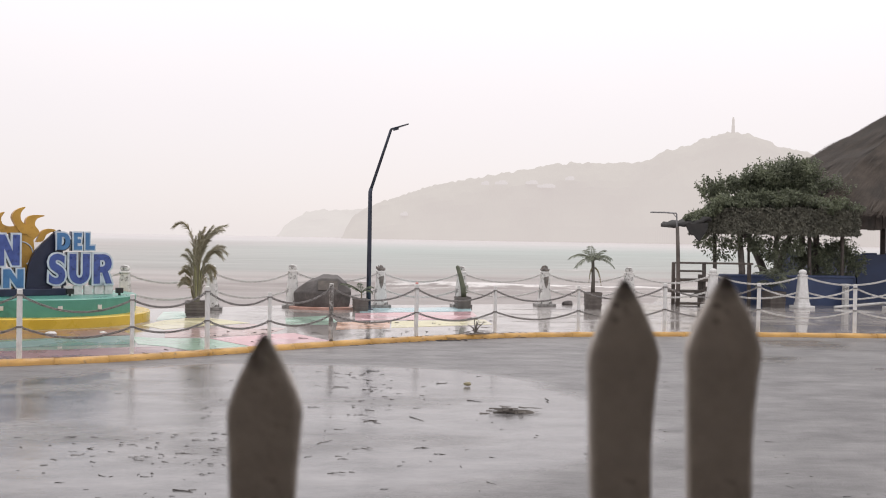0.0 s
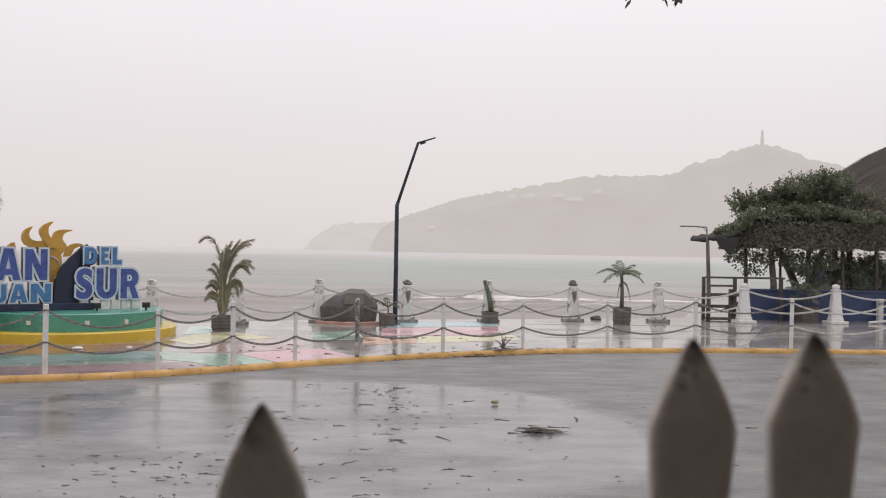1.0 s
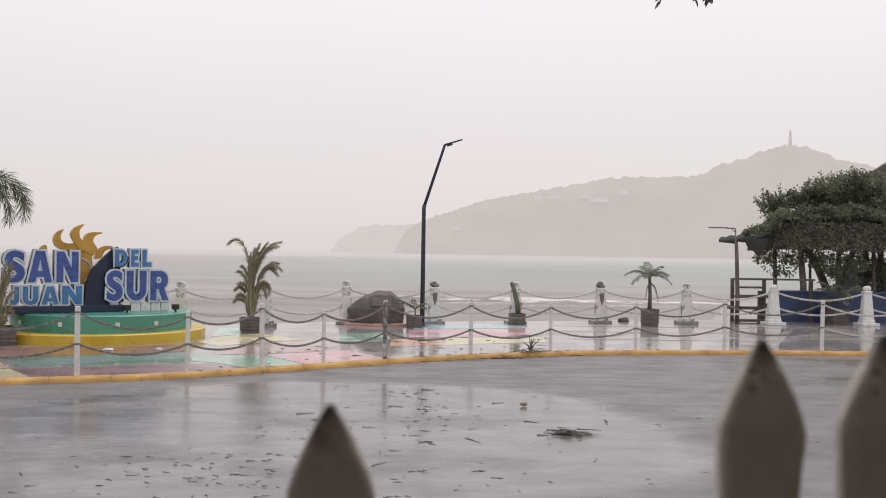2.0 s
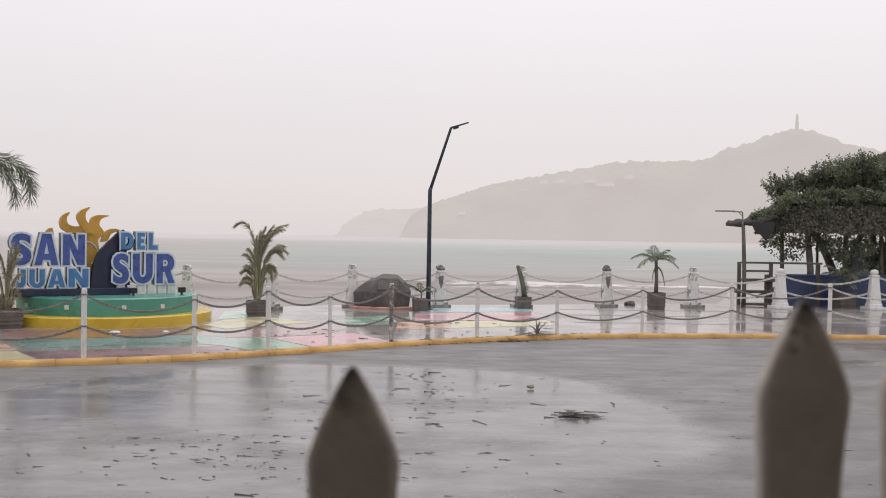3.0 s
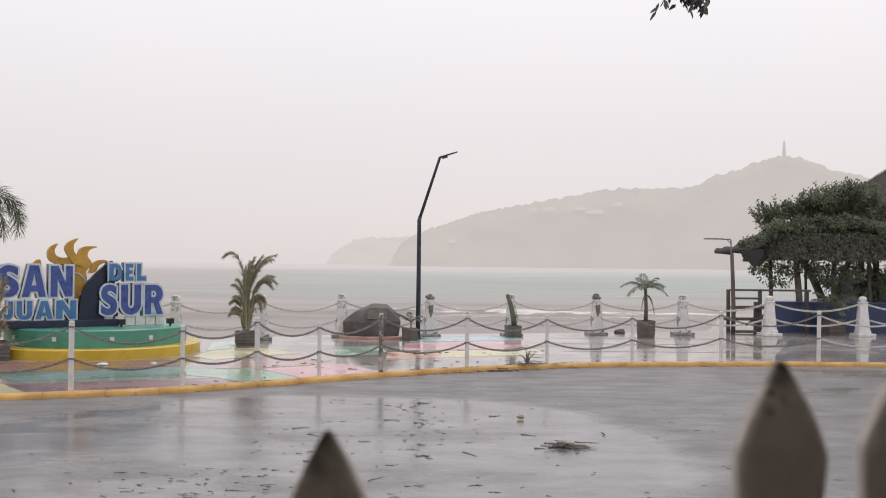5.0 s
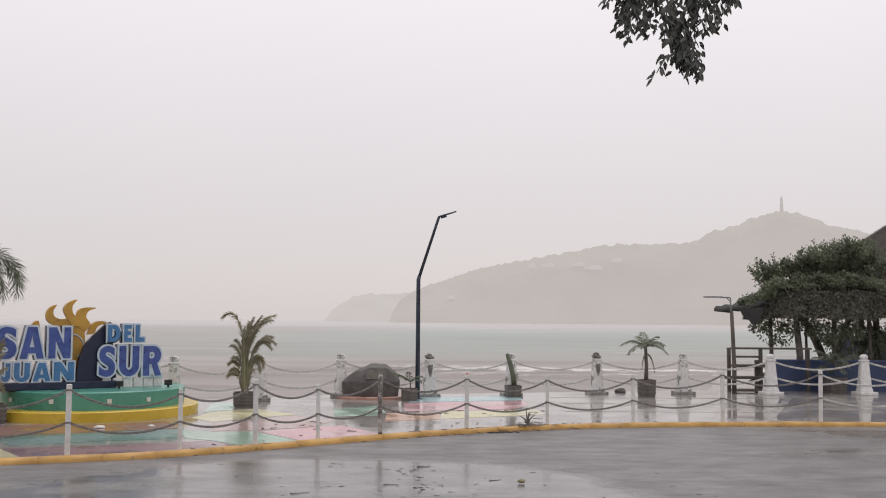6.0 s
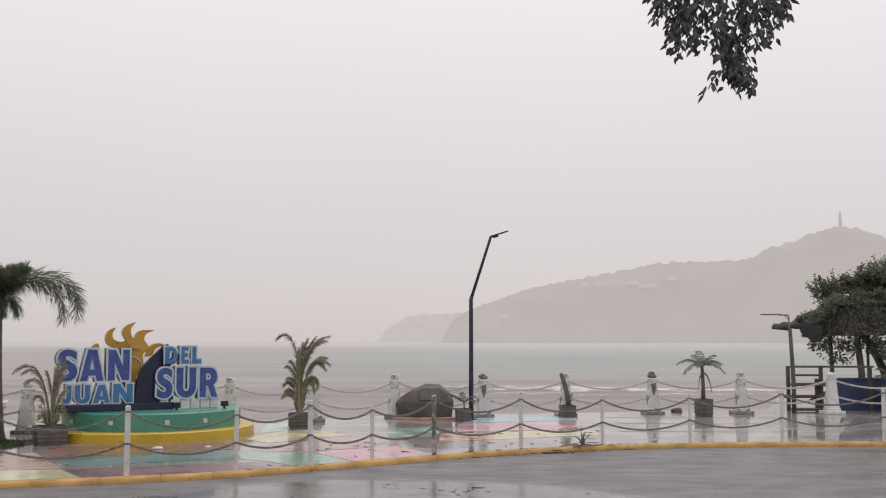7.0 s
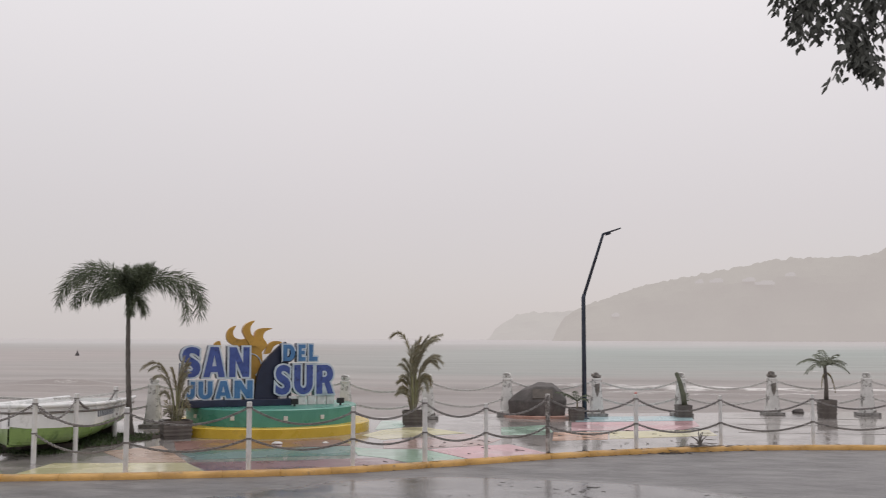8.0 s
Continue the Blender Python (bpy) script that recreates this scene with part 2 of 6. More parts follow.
M_NAVY = surface("navy_sign_panel", (0.012, 0.018, 0.045), (0.025, 0.034, 0.075), scale=3, rough=(0.3, 0.5))
M_GOLD = surface("golden_flame_paint", (0.46, 0.25, 0.04), (0.66, 0.38, 0.07), scale=4, rough=(0.3, 0.5), stain=(0.32, 0.18, 0.04))
M_LETTER = surface("deep_blue_letter", (0.045, 0.075, 0.26), (0.075, 0.12, 0.38), scale=6, rough=(0.25, 0.45), stain=(0.03, 0.045, 0.15), stain_scale=9)
M_LETTERL = surface("light_blue_letter", (0.05, 0.15, 0.34), (0.085, 0.23, 0.46), scale=6, rough=(0.25, 0.45))
M_RIM = surface("pale_letter_outline", (0.48, 0.56, 0.64), (0.66, 0.72, 0.78), scale=8, rough=(0.3, 0.5))
M_FLOODLIGHT = surface("black_floodlight", (0.01, 0.01, 0.01), (0.03, 0.03, 0.03), scale=8, rough=(0.3, 0.5))
M_BOATW = surface("white_boat_gelcoat", (0.76, 0.77, 0.76), (0.88, 0.88, 0.87), scale=2, rough=(0.15, 0.35), stain=(0.5, 0.5, 0.46), stain_at=(0.62, 0.8), coat=0.3)
M_BOATG = surface("green_boat_paint", (0.17, 0.27, 0.075), (0.26, 0.38, 0.12), scale=2, rough=(0.2, 0.4), stain=(0.07, 0.13, 0.03))
M_INK = surface("faded_marking", (0.16, 0.18, 0.21), (0.27, 0.29, 0.32), scale=10, rough=(0.4, 0.6), bump=0)
M_GRASS = surface("wet_grass", (0.03, 0.06, 0.016), (0.075, 0.12, 0.035), scale=4, rough=(0.5, 0.7), bump=0, per_island=0.3)
M_TWIG = surface("sodden_twig", (0.018, 0.014, 0.012), (0.06, 0.047, 0.038), scale=12, rough=(0.4, 0.7), bump=0.2, per_island=0.3)
M_PICKET = surface("dirty_white_picket", (0.47, 0.42, 0.37), (0.66, 0.595, 0.53), scale=9, rough=(0.4, 0.65), bump=0.3, stain=(0.085, 0.055, 0.036), stain_at=(0.585, 0.64), stain_scale=20)


def blacken_tips(m):
    """Mould at the pointed ends of the pickets, with a ragged edge."""
    n, l = m.node_tree.nodes, m.node_tree.links
    b = n["Principled BSDF"]
    old = b.inputs["Base Color"].links[0].from_socket
    tc = n.new("ShaderNodeTexCoord")
    sep = n.new("ShaderNodeSeparateXYZ")
    l.new(tc.outputs["Generated"], sep.inputs[0])
    rag = n.new("ShaderNodeTexNoise")
    rag.inputs["Scale"].default_value, rag.inputs["Detail"].default_value = 38, 6
    l.new(tc.outputs["Object"], rag.inputs["Vector"])
    lift = n.new("ShaderNodeMath")
    lift.operation = "MULTIPLY_ADD"
    lift.inputs[1].default_value = 0.045
    l.new(rag.outputs["Fac"], lift.inputs[0])
    l.new(sep.outputs["Z"], lift.inputs[2])
    lim = n.new("ShaderNodeMapRange")
    lim.inputs["From Min"].default_value, lim.inputs["From Max"].default_value = 1.002, 1.022
    l.new(lift.outputs[0], lim.inputs["Value"])
    mix = n.new("ShaderNodeMixRGB")
    mix.inputs[2].default_value = (0.055, 0.042, 0.034, 1)
    l.new(lim.outputs[0], mix.inputs[0])
    l.new(old, mix.inputs[1])
    l.new(mix.outputs[0], b.inputs["Base Color"])


blacken_tips(M_PICKET)
M_PLASTER = surface("porch_plaster", (0.60, 0.56, 0.51), (0.74, 0.69, 0.63), scale=2, rough=(0.7, 0.9))
M_LITTER = surface("white_litter", (0.55, 0.55, 0.53), (0.75, 0.74, 0.72), scale=20, rough=(0.4, 0.6))
# The glow colours below are rain haze, emitted by the land itself.
M_HILL = distance("haze_glow_hill", (0.10, 0.11, 0.085), (0.436, 0.388, 0.384))
M_FARHILL = distance("haze_glow_point", (0.08, 0.085, 0.07), (0.508, 0.465, 0.458))
M_HOUSE = distance("haze_glow_house", (0.17, 0.17, 0.17), (0.447, 0.408, 0.402))
M_BUOY = surface("dark_buoy", (0.05, 0.045, 0.045), (0.10, 0.09, 0.09), scale=5)


def sea_material():
    """Turbid storm water: brown near the beach, grey green further out, pale far off where haze is put into the colour,
    with streaks of foam on the breakers.
    """
    m = bpy.data.materials.new("storm_sea")
    m.use_nodes = True
    n, l = m.node_tree.nodes, m.node_tree.links
    b = n["Principled BSDF"]
    tc = n.new("ShaderNodeTexCoord")
    sep = n.new("ShaderNodeSeparateXYZ")
    l.new(tc.outputs["Object"], sep.inputs[0])
    mp = n.new("ShaderNodeMapping")
    mp.inputs["Scale"].default_value = (0.012, 0.05, 1)
    l.new(tc.outputs["Object"], mp.inputs["Vector"])
    wob = n.new("ShaderNodeTexNoise")
    wob.inputs["Scale"].default_value, wob.inputs["Detail"].default_value = 1.0, 4
    l.new(mp.outputs[0], wob.inputs["Vector"])
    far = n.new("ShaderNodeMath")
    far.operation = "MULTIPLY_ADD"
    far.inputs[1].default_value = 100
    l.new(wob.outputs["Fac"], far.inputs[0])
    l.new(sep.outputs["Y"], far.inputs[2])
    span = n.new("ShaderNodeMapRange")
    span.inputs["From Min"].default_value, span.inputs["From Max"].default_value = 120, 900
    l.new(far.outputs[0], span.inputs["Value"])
    # The ramp's pale far end is rain haze put into the water's colour.
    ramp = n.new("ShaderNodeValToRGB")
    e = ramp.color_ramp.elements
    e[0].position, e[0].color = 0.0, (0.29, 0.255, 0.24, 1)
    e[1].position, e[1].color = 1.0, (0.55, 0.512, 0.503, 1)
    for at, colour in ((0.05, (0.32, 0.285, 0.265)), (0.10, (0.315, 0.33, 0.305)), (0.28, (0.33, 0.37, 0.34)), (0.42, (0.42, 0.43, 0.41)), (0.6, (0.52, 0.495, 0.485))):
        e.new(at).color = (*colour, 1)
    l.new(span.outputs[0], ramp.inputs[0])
    west = n.new("ShaderNodeMapRange")
    west.inputs["From Min"].default_value, west.inputs["From Max"].default_value = -110, 0
    l.new(sep.outputs["X"], west.inputs["Value"])
    muddy = n.new("ShaderNodeMixRGB")
    muddy.inputs[1].default_value = (0.37, 0.325, 0.305, 1)
    # Far off, the ramp's haze tones replace the mud.
    off = n.new("ShaderNodeMapRange")
    off.inputs["From Min"].default_value, off.inputs["From Max"].default_value = 260, 560
    l.new(sep.outputs["Y"], off.inputs["Value"])
    most = n.new("ShaderNodeMath")
    most.operation = "MAXIMUM"
    l.new(west.outputs[0], most.inputs[0])
    l.new(off.outputs[0], most.inputs[1])
    l.new(most.outputs[0], muddy.inputs[0])
    l.new(ramp.outputs[0], muddy.inputs[2])
    fm = n.new("ShaderNodeMapping")
    fm.inputs["Scale"].default_value = (0.35, 1.0, 1)
    l.new(tc.outputs["Object"], fm.inputs["Vector"])
    fn = n.new("ShaderNodeTexNoise")
    fn.inputs["Scale"].default_value, fn.inputs["Detail"].default_value, fn.inputs["Roughness"].default_value = 1.1, 9, 0.72
    l.new(fm.outputs[0], fn.inputs["Vector"])
    crest = n.new("ShaderNodeMapRange")
    crest.inputs["From Min"].default_value, crest.inputs["From Max"].default_value = -2.86, -2.45
    l.new(sep.outputs["Z"], crest.inputs["Value"])
    both = n.new("ShaderNodeMath")
    both.operation = "MULTIPLY_ADD"
    both.inputs[1].default_value = 0.34
    broken = n.new("ShaderNodeMapRange")
    broken.inputs["From Min"].default_value, broken.inputs["From Max"].default_value = -14, 12
    broken.inputs["To Min"].default_value = 0.25
    l.new(sep.outputs["X"], broken.inputs["Value"])
    curl = n.new("ShaderNodeMath")
    curl.operation = "MULTIPLY"
    l.new(crest.outputs[0], curl.inputs[0])
    l.new(broken.outputs[0], curl.inputs[1])
    l.new(curl.outputs[0], both.inputs[0])
    l.new(fn.outputs["Fac"], both.inputs[2])
    foam = n.new("ShaderNodeMapRange")
    foam.inputs["From Min"].default_value, foam.inputs["From Max"].default_value = 0.66, 0.80
    l.new(both.outputs[0], foam.inputs["Value"])
    mix = n.new("ShaderNodeMixRGB")
    mix.inputs[2].default_value = (0.72, 0.69, 0.67, 1)
    l.new(foam.outputs[0], mix.inputs[0])
    l.new(muddy.outputs[0], mix.inputs[1])
    # The waves' light and dark streaks, put into the colour by noise.
    sm = n.new("ShaderNodeMapping")
    sm.inputs["Scale"].default_value = (0.018, 0.16, 1)
    l.new(tc.outputs["Object"], sm.inputs["Vector"])
    sn = n.new("ShaderNodeTexNoise")
    sn.inputs["Scale"].default_value, sn.inputs["Detail"].default_value, sn.inputs["Roughness"].default_value = 1.0, 6, 0.6
    l.new(sm.outputs[0], sn.inputs["Vector"])
    swell_shade = n.new("ShaderNodeMapRange")
    swell_shade.inputs["From Min"].default_value, swell_shade.inputs["From Max"].default_value = 0.35, 0.62
    swell_shade.inputs["To Min"].default_value, swell_shade.inputs["To Max"].default_value = 0.82, 1.06
    l.new(sn.outputs["Fac"], swell_shade.inputs["Value"])
    tone = n.new("ShaderNodeMixRGB")
    tone.blend_type = "MULTIPLY"
    tone.inputs[0].default_value = 1.0
    l.new(mix.outputs[0], tone.inputs[1])
    l.new(swell_shade.outputs[0], tone.inputs[2])
    l.new(tone.outputs[0], b.inputs["Base Color"])
    b.inputs["Roughness"].default_value = 0.45
    b.inputs["Specular IOR Level"].default_value = 0.35
    wm = n.new("ShaderNodeMapping")
    wm.inputs["Scale"].default_value = (0.35, 1.0, 1)
    l.new(tc.outputs["Object"], wm.inputs["Vector"])
    wv = n.new("ShaderNodeTexNoise")
    wv.inputs["Scale"].default_value, wv.inputs["Detail"].default_value = 0.8, 6
    l.new(wm.outputs[0], wv.inputs["Vector"])
    bp = n.new("ShaderNodeBump")
    bp.inputs["Strength"].default_value, bp.inputs["Distance"].default_value = 0.5, 0.25
    l.new(wv.outputs["Fac"], bp.inputs["Height"])
    l.new(bp.outputs[0], b.inputs["Normal"])
    return m


def let_light_through(m, share):
    """Thin leaves pass part of the light on to their other side."""
    n, l = m.node_tree.nodes, m.node_tree.links
    b = n["Principled BSDF"]
    thin = n.new("ShaderNodeBsdfTranslucent")
    l.new(b.inputs["Base Color"].links[0].from_socket, thin.inputs["Color"])
    mix = n.new("ShaderNodeMixShader")
    mix.inputs[0].default_value = share
    l.new(b.outputs[0], mix.inputs[1])
    l.new(thin.outputs[0], mix.inputs[2])
    l.new(mix.outputs[0], n["Material Output"].inputs["Surface"])


for leaf_material in (M_LEAF, M_PALM, M_FAN, M_OLIVE, M_DRY):
    let_light_through(leaf_material, 0.38)

M_SEA = sea_material()


def mural_paint(name, colour):
    r, g, b = colour
    return wet_ground(name, (r * 0.82, g * 0.82, b * 0.82), (min(0.8, r * 1.15), min(0.8, g * 1.15), min(0.8, b * 1.15)), dry_rough=0.34, wet_rough=0.12, pool_scale=0.8, gloss=0.3)


M_MURAL = {
    "pale_yellow": mural_paint("pale_yellow_mural", (0.60, 0.555, 0.35)),
    "maroon": mural_paint("maroon_mural", (0.23, 0.13, 0.14)),
    "teal": mural_paint("teal_mural", (0.165, 0.245, 0.235)),
    "brick_red": mural_paint("brick_red_mural", (0.25, 0.145, 0.125)),
    "mint": mural_paint("mint_mural", (0.46, 0.63, 0.54)),
    "rose_brown": mural_paint("rose_brown_mural", (0.44, 0.32, 0.30)),
    "green": mural_paint("green_mural", (0.31, 0.45, 0.36)),
    "pink": mural_paint("pink_mural", (0.60, 0.37, 0.39)),
    "peach": mural_paint("peach_mural", (0.55, 0.34, 0.24)),
    "sky_blue": mural_paint("sky_blue_mural", (0.40, 0.55, 0.58)),
    "tan": mural_paint("tan_mural", (0.42, 0.30, 0.23)),
}


# ---- building helpers ----
def mesh_of(name, bm, material, smooth=False):
    me = bpy.data.meshes.new(name)
    bm.normal_update()
    bm.to_mesh(me)
    bm.free()
    for m in material if isinstance(material, (list, tuple)) else [material]:
        me.materials.append(m)
    if smooth:
        for p in me.polygons:
            p.use_smooth = True
    return me


def part(name, bm, material, parent, label="", smooth=False):
    ob = new(name, mesh_of(name, bm, material, smooth))
    ob.parent = parent
    return tagged(ob, label)


def whole(name, bm, material, label, category, group="", kind="", at=None, smooth=False):
    ob = new(name, mesh_of(name, bm, material, smooth))
    if at is not None:
        ob.matrix_world = at
    return tagged(ob, label, category, group, kind)


def thing(name, at, label, category, group="", kind=""):
    ob = new(name)
    ob.empty_display_size = 0.1
    ob.matrix_world = at
    return tagged(ob, label, category, group, kind)


def box(bm, sx, sy, sz, x=0, y=0, z=0, bevel=0.0, turn=None):
    """A bevelled box that stands on z."""
    made = bmesh.ops.create_cube(bm, size=1.0)["verts"]
    bmesh.ops.scale(bm, vec=(sx, sy, sz), verts=made)
    if bevel:
        edges = list({e for v in made for e in v.link_edges})
        made = bmesh.ops.bevel(bm, geom=edges, offset=bevel, segments=2, affect="EDGES", profile=0.6)["verts"]
    bmesh.ops.translate(bm, vec=(0, 0, sz / 2), verts=made)
    if turn:
        bmesh.ops.transform(bm, matrix=turn, verts=made)
    bmesh.ops.translate(bm, vec=(x, y, z), verts=made)
    return made


def lathe(bm, profile, seg=20, x=0, y=0, square=0.0):
    """A turned form from (radius, height) pairs; square > 0 flattens the rings towards a square."""
    rings = []
    for r, z in profile:
        ring = []
        for k in range(seg):
            a = 2 * math.pi * (k + 0.5) / seg
            c, s = math.cos(a), math.sin(a)
            f = 1.0 / max(abs(c), abs(s)) if square else 1.0
            q = r * (1 + square * (f - 1))
            ring.append(bm.verts.new((x + q * c, y + q * s, z)))
        rings.append(ring)
    for a, b in zip(rings, rings[1:]):
        for k in range(seg):
            bm.faces.new((a[k], a[(k + 1) % seg], b[(k + 1) % seg], b[k]))
    bm.faces.new(rings[0][::-1])
    bm.faces.new(rings[-1])


def tube(bm, points, radii, seg=8):
    """A round bar along points, with a radius for all or one for each."""
    points = [Vector(p) for p in points]
    if not isinstance(radii, (list, tuple)):
        radii = [radii] * len(points)
    rings = []
    side = None
    for i, p in enumerate(points):
        ahead = (points[min(i + 1, len(points) - 1)] - points[max(i - 1, 0)]).normalized()
        if side is None:
            side = ahead.cross(Vector((0, 0, 1)) if abs(ahead.z) < 0.9 else Vector((1, 0, 0))).normalized()
        side = (side - ahead * side.dot(ahead)).normalized()
        up = ahead.cross(side)
        rings.append([bm.verts.new(p + radii[i] * (math.cos(2 * math.pi * k / seg) * side + math.sin(2 * math.pi * k / seg) * up)) for k in range(seg)])
    for a, b in zip(rings, rings[1:]):
        for k in range(seg):
            bm.faces.new((a[k], a[(k + 1) % seg], b[(k + 1) % seg], b[k]))
    bm.faces.new(rings[0][::-1])
    bm.faces.new(rings[-1])


def prism(bm, outline, low, high, lift=None):
    """An upright slab over an outline of (x, y), from low to high; lift maps (x, y, z) to the place."""
    lift = lift or (lambda x, y, z: (x, y, z))
    a = [bm.verts.new(lift(x, y, low)) for x, y in outline]
    b = [bm.verts.new(lift(x, y, high)) for x, y in outline]
    k = len(outline)
    bm.faces.new(a[::-1])
    bm.faces.new(b)
    for i in range(k):
        bm.faces.new((a[i], a[(i + 1) % k], b[(i + 1) % k], b[i]))
    bmesh.ops.recalc_face_normals(bm, faces=bm.faces[:])


def curve_y(points, x):
    """The y of a polyline at x, softened."""
    xs, ys = zip(*points)
    return float(np.interp(x, xs, ys))


def smooth_line(points, step):
    """Points along a Catmull-Rom curve through the given ones."""
    p = [Vector((*q, 0)) for q in points]
    p = [2 * p[0] - p[1]] + p + [2 * p[-1] - p[-2]]
    out = []
    for i in range(1, len(p) - 2):
        a, b, c, d = p[i - 1 : i + 3]
        k = max(1, round((c - b).length / step))
        for j in range(k):
            t = j / k
            out.append(0.5 * (2 * b + (c - a) * t + (2 * a - 5 * b + 4 * c - d) * t * t + (3 * b - a - 3 * c + d) * t**3))
    return out + [p[-2]]


# ---- ground, promenade, kerb ----
ZP = 0.12
SEA_Z = -3.0
FAR = 0.705  # how far off the headland lies, against its drawing at 1220 m
KERB = [(-60, 2), (-30, 8.2), (-16, 10.7), (-10.5, 11.8), (-7.7, 12.46), (-6.99, 12.62), (-6.14, 12.88), (-5.0, 13.27), (-3.97, 13.66), (-3.37, 14.0), (-2.67, 14.50), (-1.95, 15.06), (-1.56, 15.36), (-0.75, 16.0),
        (0.14, 16.61), (1.09, 17.13), (1.89, 17.50), (3.11, 17.88), (5.19, 18.20), (7.3, 18.32), (9.2, 18.32), (11.4, 18.30), (18, 18.25), (32, 18.2), (60, 18.1)]


def build_ground():
    bm = bmesh.new()
    rows = [(-60, 0.05), (0, 0.05), (10, 0.05), (18.6, 0.05), (19.0, -0.95), (28, -1.4), (45, -2.3), (58, -2.92), (63, -3.1), (78, -3.5), (120, -4.4), (300, -6), (1030, -9)]
    cols = [-2500, -300, -60, -20, 0, 20, 60, 300, 2500]
    grid = [[bm.verts.new((x, y, z)) for x in cols] for y, z in rows]
    for j in range(len(rows) - 1):
        for i in range(len(cols) - 1):
            f = bm.faces.new((grid[j][i], grid[j][i + 1], grid[j + 1][i + 1], grid[j + 1][i]))
            f.material_index = 1 if rows[j][0] >= 19 else 0
    whole("ground", bm, [M_ROAD, M_SAND], "wet grey concrete road running out into beach sand", "ground", kind="structure")


build_ground()
kerb_line = smooth_line(KERB, 0.35)


def build_pavement():
    bm = bmesh.new()
    front = [(p.x, p.y + 0.07) for p in kerb_line]
    outline = front + [(60, 36), (10.3, 36), (7.1, 26.3), (4.0, 25.55), (1.85, 24.85), (-0.1, 24.4), (-2.1, 24.0), (-5.3, 22.15), (-7.0, 21.5), (-9.2, 20.7), (-12.5, 19.8), (-60, 17)]
    prism(bm, outline, -1.3, ZP)
    bmesh.ops.triangulate(bm, faces=[f for f in bm.faces if len(f.verts) > 4])
    return whole("pavement", bm, M_PAVE, "rain-soaked concrete seafront promenade with painted panels", "pavement", kind="structure")


pavement = build_pavement()


def mural(colour, outline):
    bm = bmesh.new()
    prism(bm, outline, ZP - 0.002, ZP + 0.004)
    part("painted_panel", bm, M_MURAL[colour], pavement, "wet %s painted ground panel" % colour.replace("_", " "))


mural("pale_yellow", [(-7.6, 12.64), (-7.7, 13.75), (-5.86, 14.12), (-5.28, 13.33), (-6.2, 13.02)])
mural("maroon", [(-5.84, 14.14), (-4.65, 14.55), (-3.21, 15.15), (-2.75, 14.6), (-3.5, 14.09), (-4.67, 13.55), (-5.24, 13.35)])
mural("teal", [(-6.55, 15.4), (-4.05, 16.65), (-3.74, 15.4), (-4.9, 14.95), (-5.86, 14.45)])
mural("brick_red", [(-7.22, 16.8), (-6.6, 17.2), (-5.6, 17.2), (-4.6, 17.9), (-4.09, 16.74), (-5.52, 15.98), (-6.61, 15.48)])
mural("mint", [(-4.6, 21.5), (-4, 21.83), (-3.88, 20.05), (-4.3, 19.5)])
mural("pale_yellow", [(-4.3, 18.4), (-4.15, 19.44), (-3.86, 20), (-3.46, 20.22), (-2.48, 19.15), (-3.16, 18.54), (-3.76, 17.72)])
mural("rose_brown", [(-3.7, 17.48), (-2.44, 19), (-1.72, 18.13), (-1.92, 17.11), (-2.8, 16.51), (-3.46, 16.4)])
mural("green", [(-4, 16.45), (-3.45, 16.25), (-2.79, 16.32), (-1.95, 15.22), (-2.4, 14.87), (-2.7, 14.64), (-3.2, 15.17), (-3.65, 15.4)])
mural("pink", [(-2.73, 16.34), (-1.9, 17.07), (-1.49, 17.33), (-0.8, 16.12), (-1.2, 15.8), (-1.63, 15.47), (-1.92, 15.24)])
mural("green", [(-1.94, 20.38), (-1.11, 21.1), (-0.88, 19.67), (-0.99, 19.04), (-1.79, 18.9)])
mural("pink", [(-0.59, 21.8), (2, 22.64), (2, 21.41), (1.58, 20.5), (-0.54, 19.98)])
mural("pale_yellow", [(0.18, 19.9), (2.08, 20.55), (2.13, 19.47), (0.17, 18.5)])
mural("sky_blue", [(-0.53, 23.3), (2.07, 24), (2, 22.75), (-0.5, 21.95)])
mural("peach", [(-0.86, 19.54), (0.15, 19.73), (0.14, 18.44), (-0.82, 18.07)])
mural("tan", [(-7.72, 15.23), (-7.15, 16.15), (-5.89, 14.2), (-6.63, 13.95)])


def build_joints():
    """Sealed joints and one paler ramp strip between the promenade's slabs."""
    for x0, y0, x1, y1, wide, mat, label in ((2.6, 20.15, 22, 20.45, 0.03, M_RUST, "dark sealed joint"), (2.8, 21.95, 22, 22.4, 0.03, M_RUST, "dark sealed joint"), (2.7, 23.55, 22, 23.9, 0.03, M_RUST, "dark sealed joint"),
                                             (6.15, 18.75, 8.7, 24.8, 0.16, M_PLINTH_GREY, "pale concrete joint strip"), (12.0, 18.9, 14.2, 24.6, 0.14, M_PLINTH_GREY, "pale concrete joint strip")):
        bm = bmesh.new()
        a, b = Vector((x0, y0, 0)), Vector((x1, y1, 0))
        nrm = Vector((-(b - a).y, (b - a).x, 0)).normalized() * wide / 2
        prism(bm, [(q.x, q.y) for q in (a - nrm, b - nrm, b + nrm, a + nrm)], ZP - 0.002, ZP + 0.003)
        part("slab_joint", bm, mat, pavement, label)


build_joints()


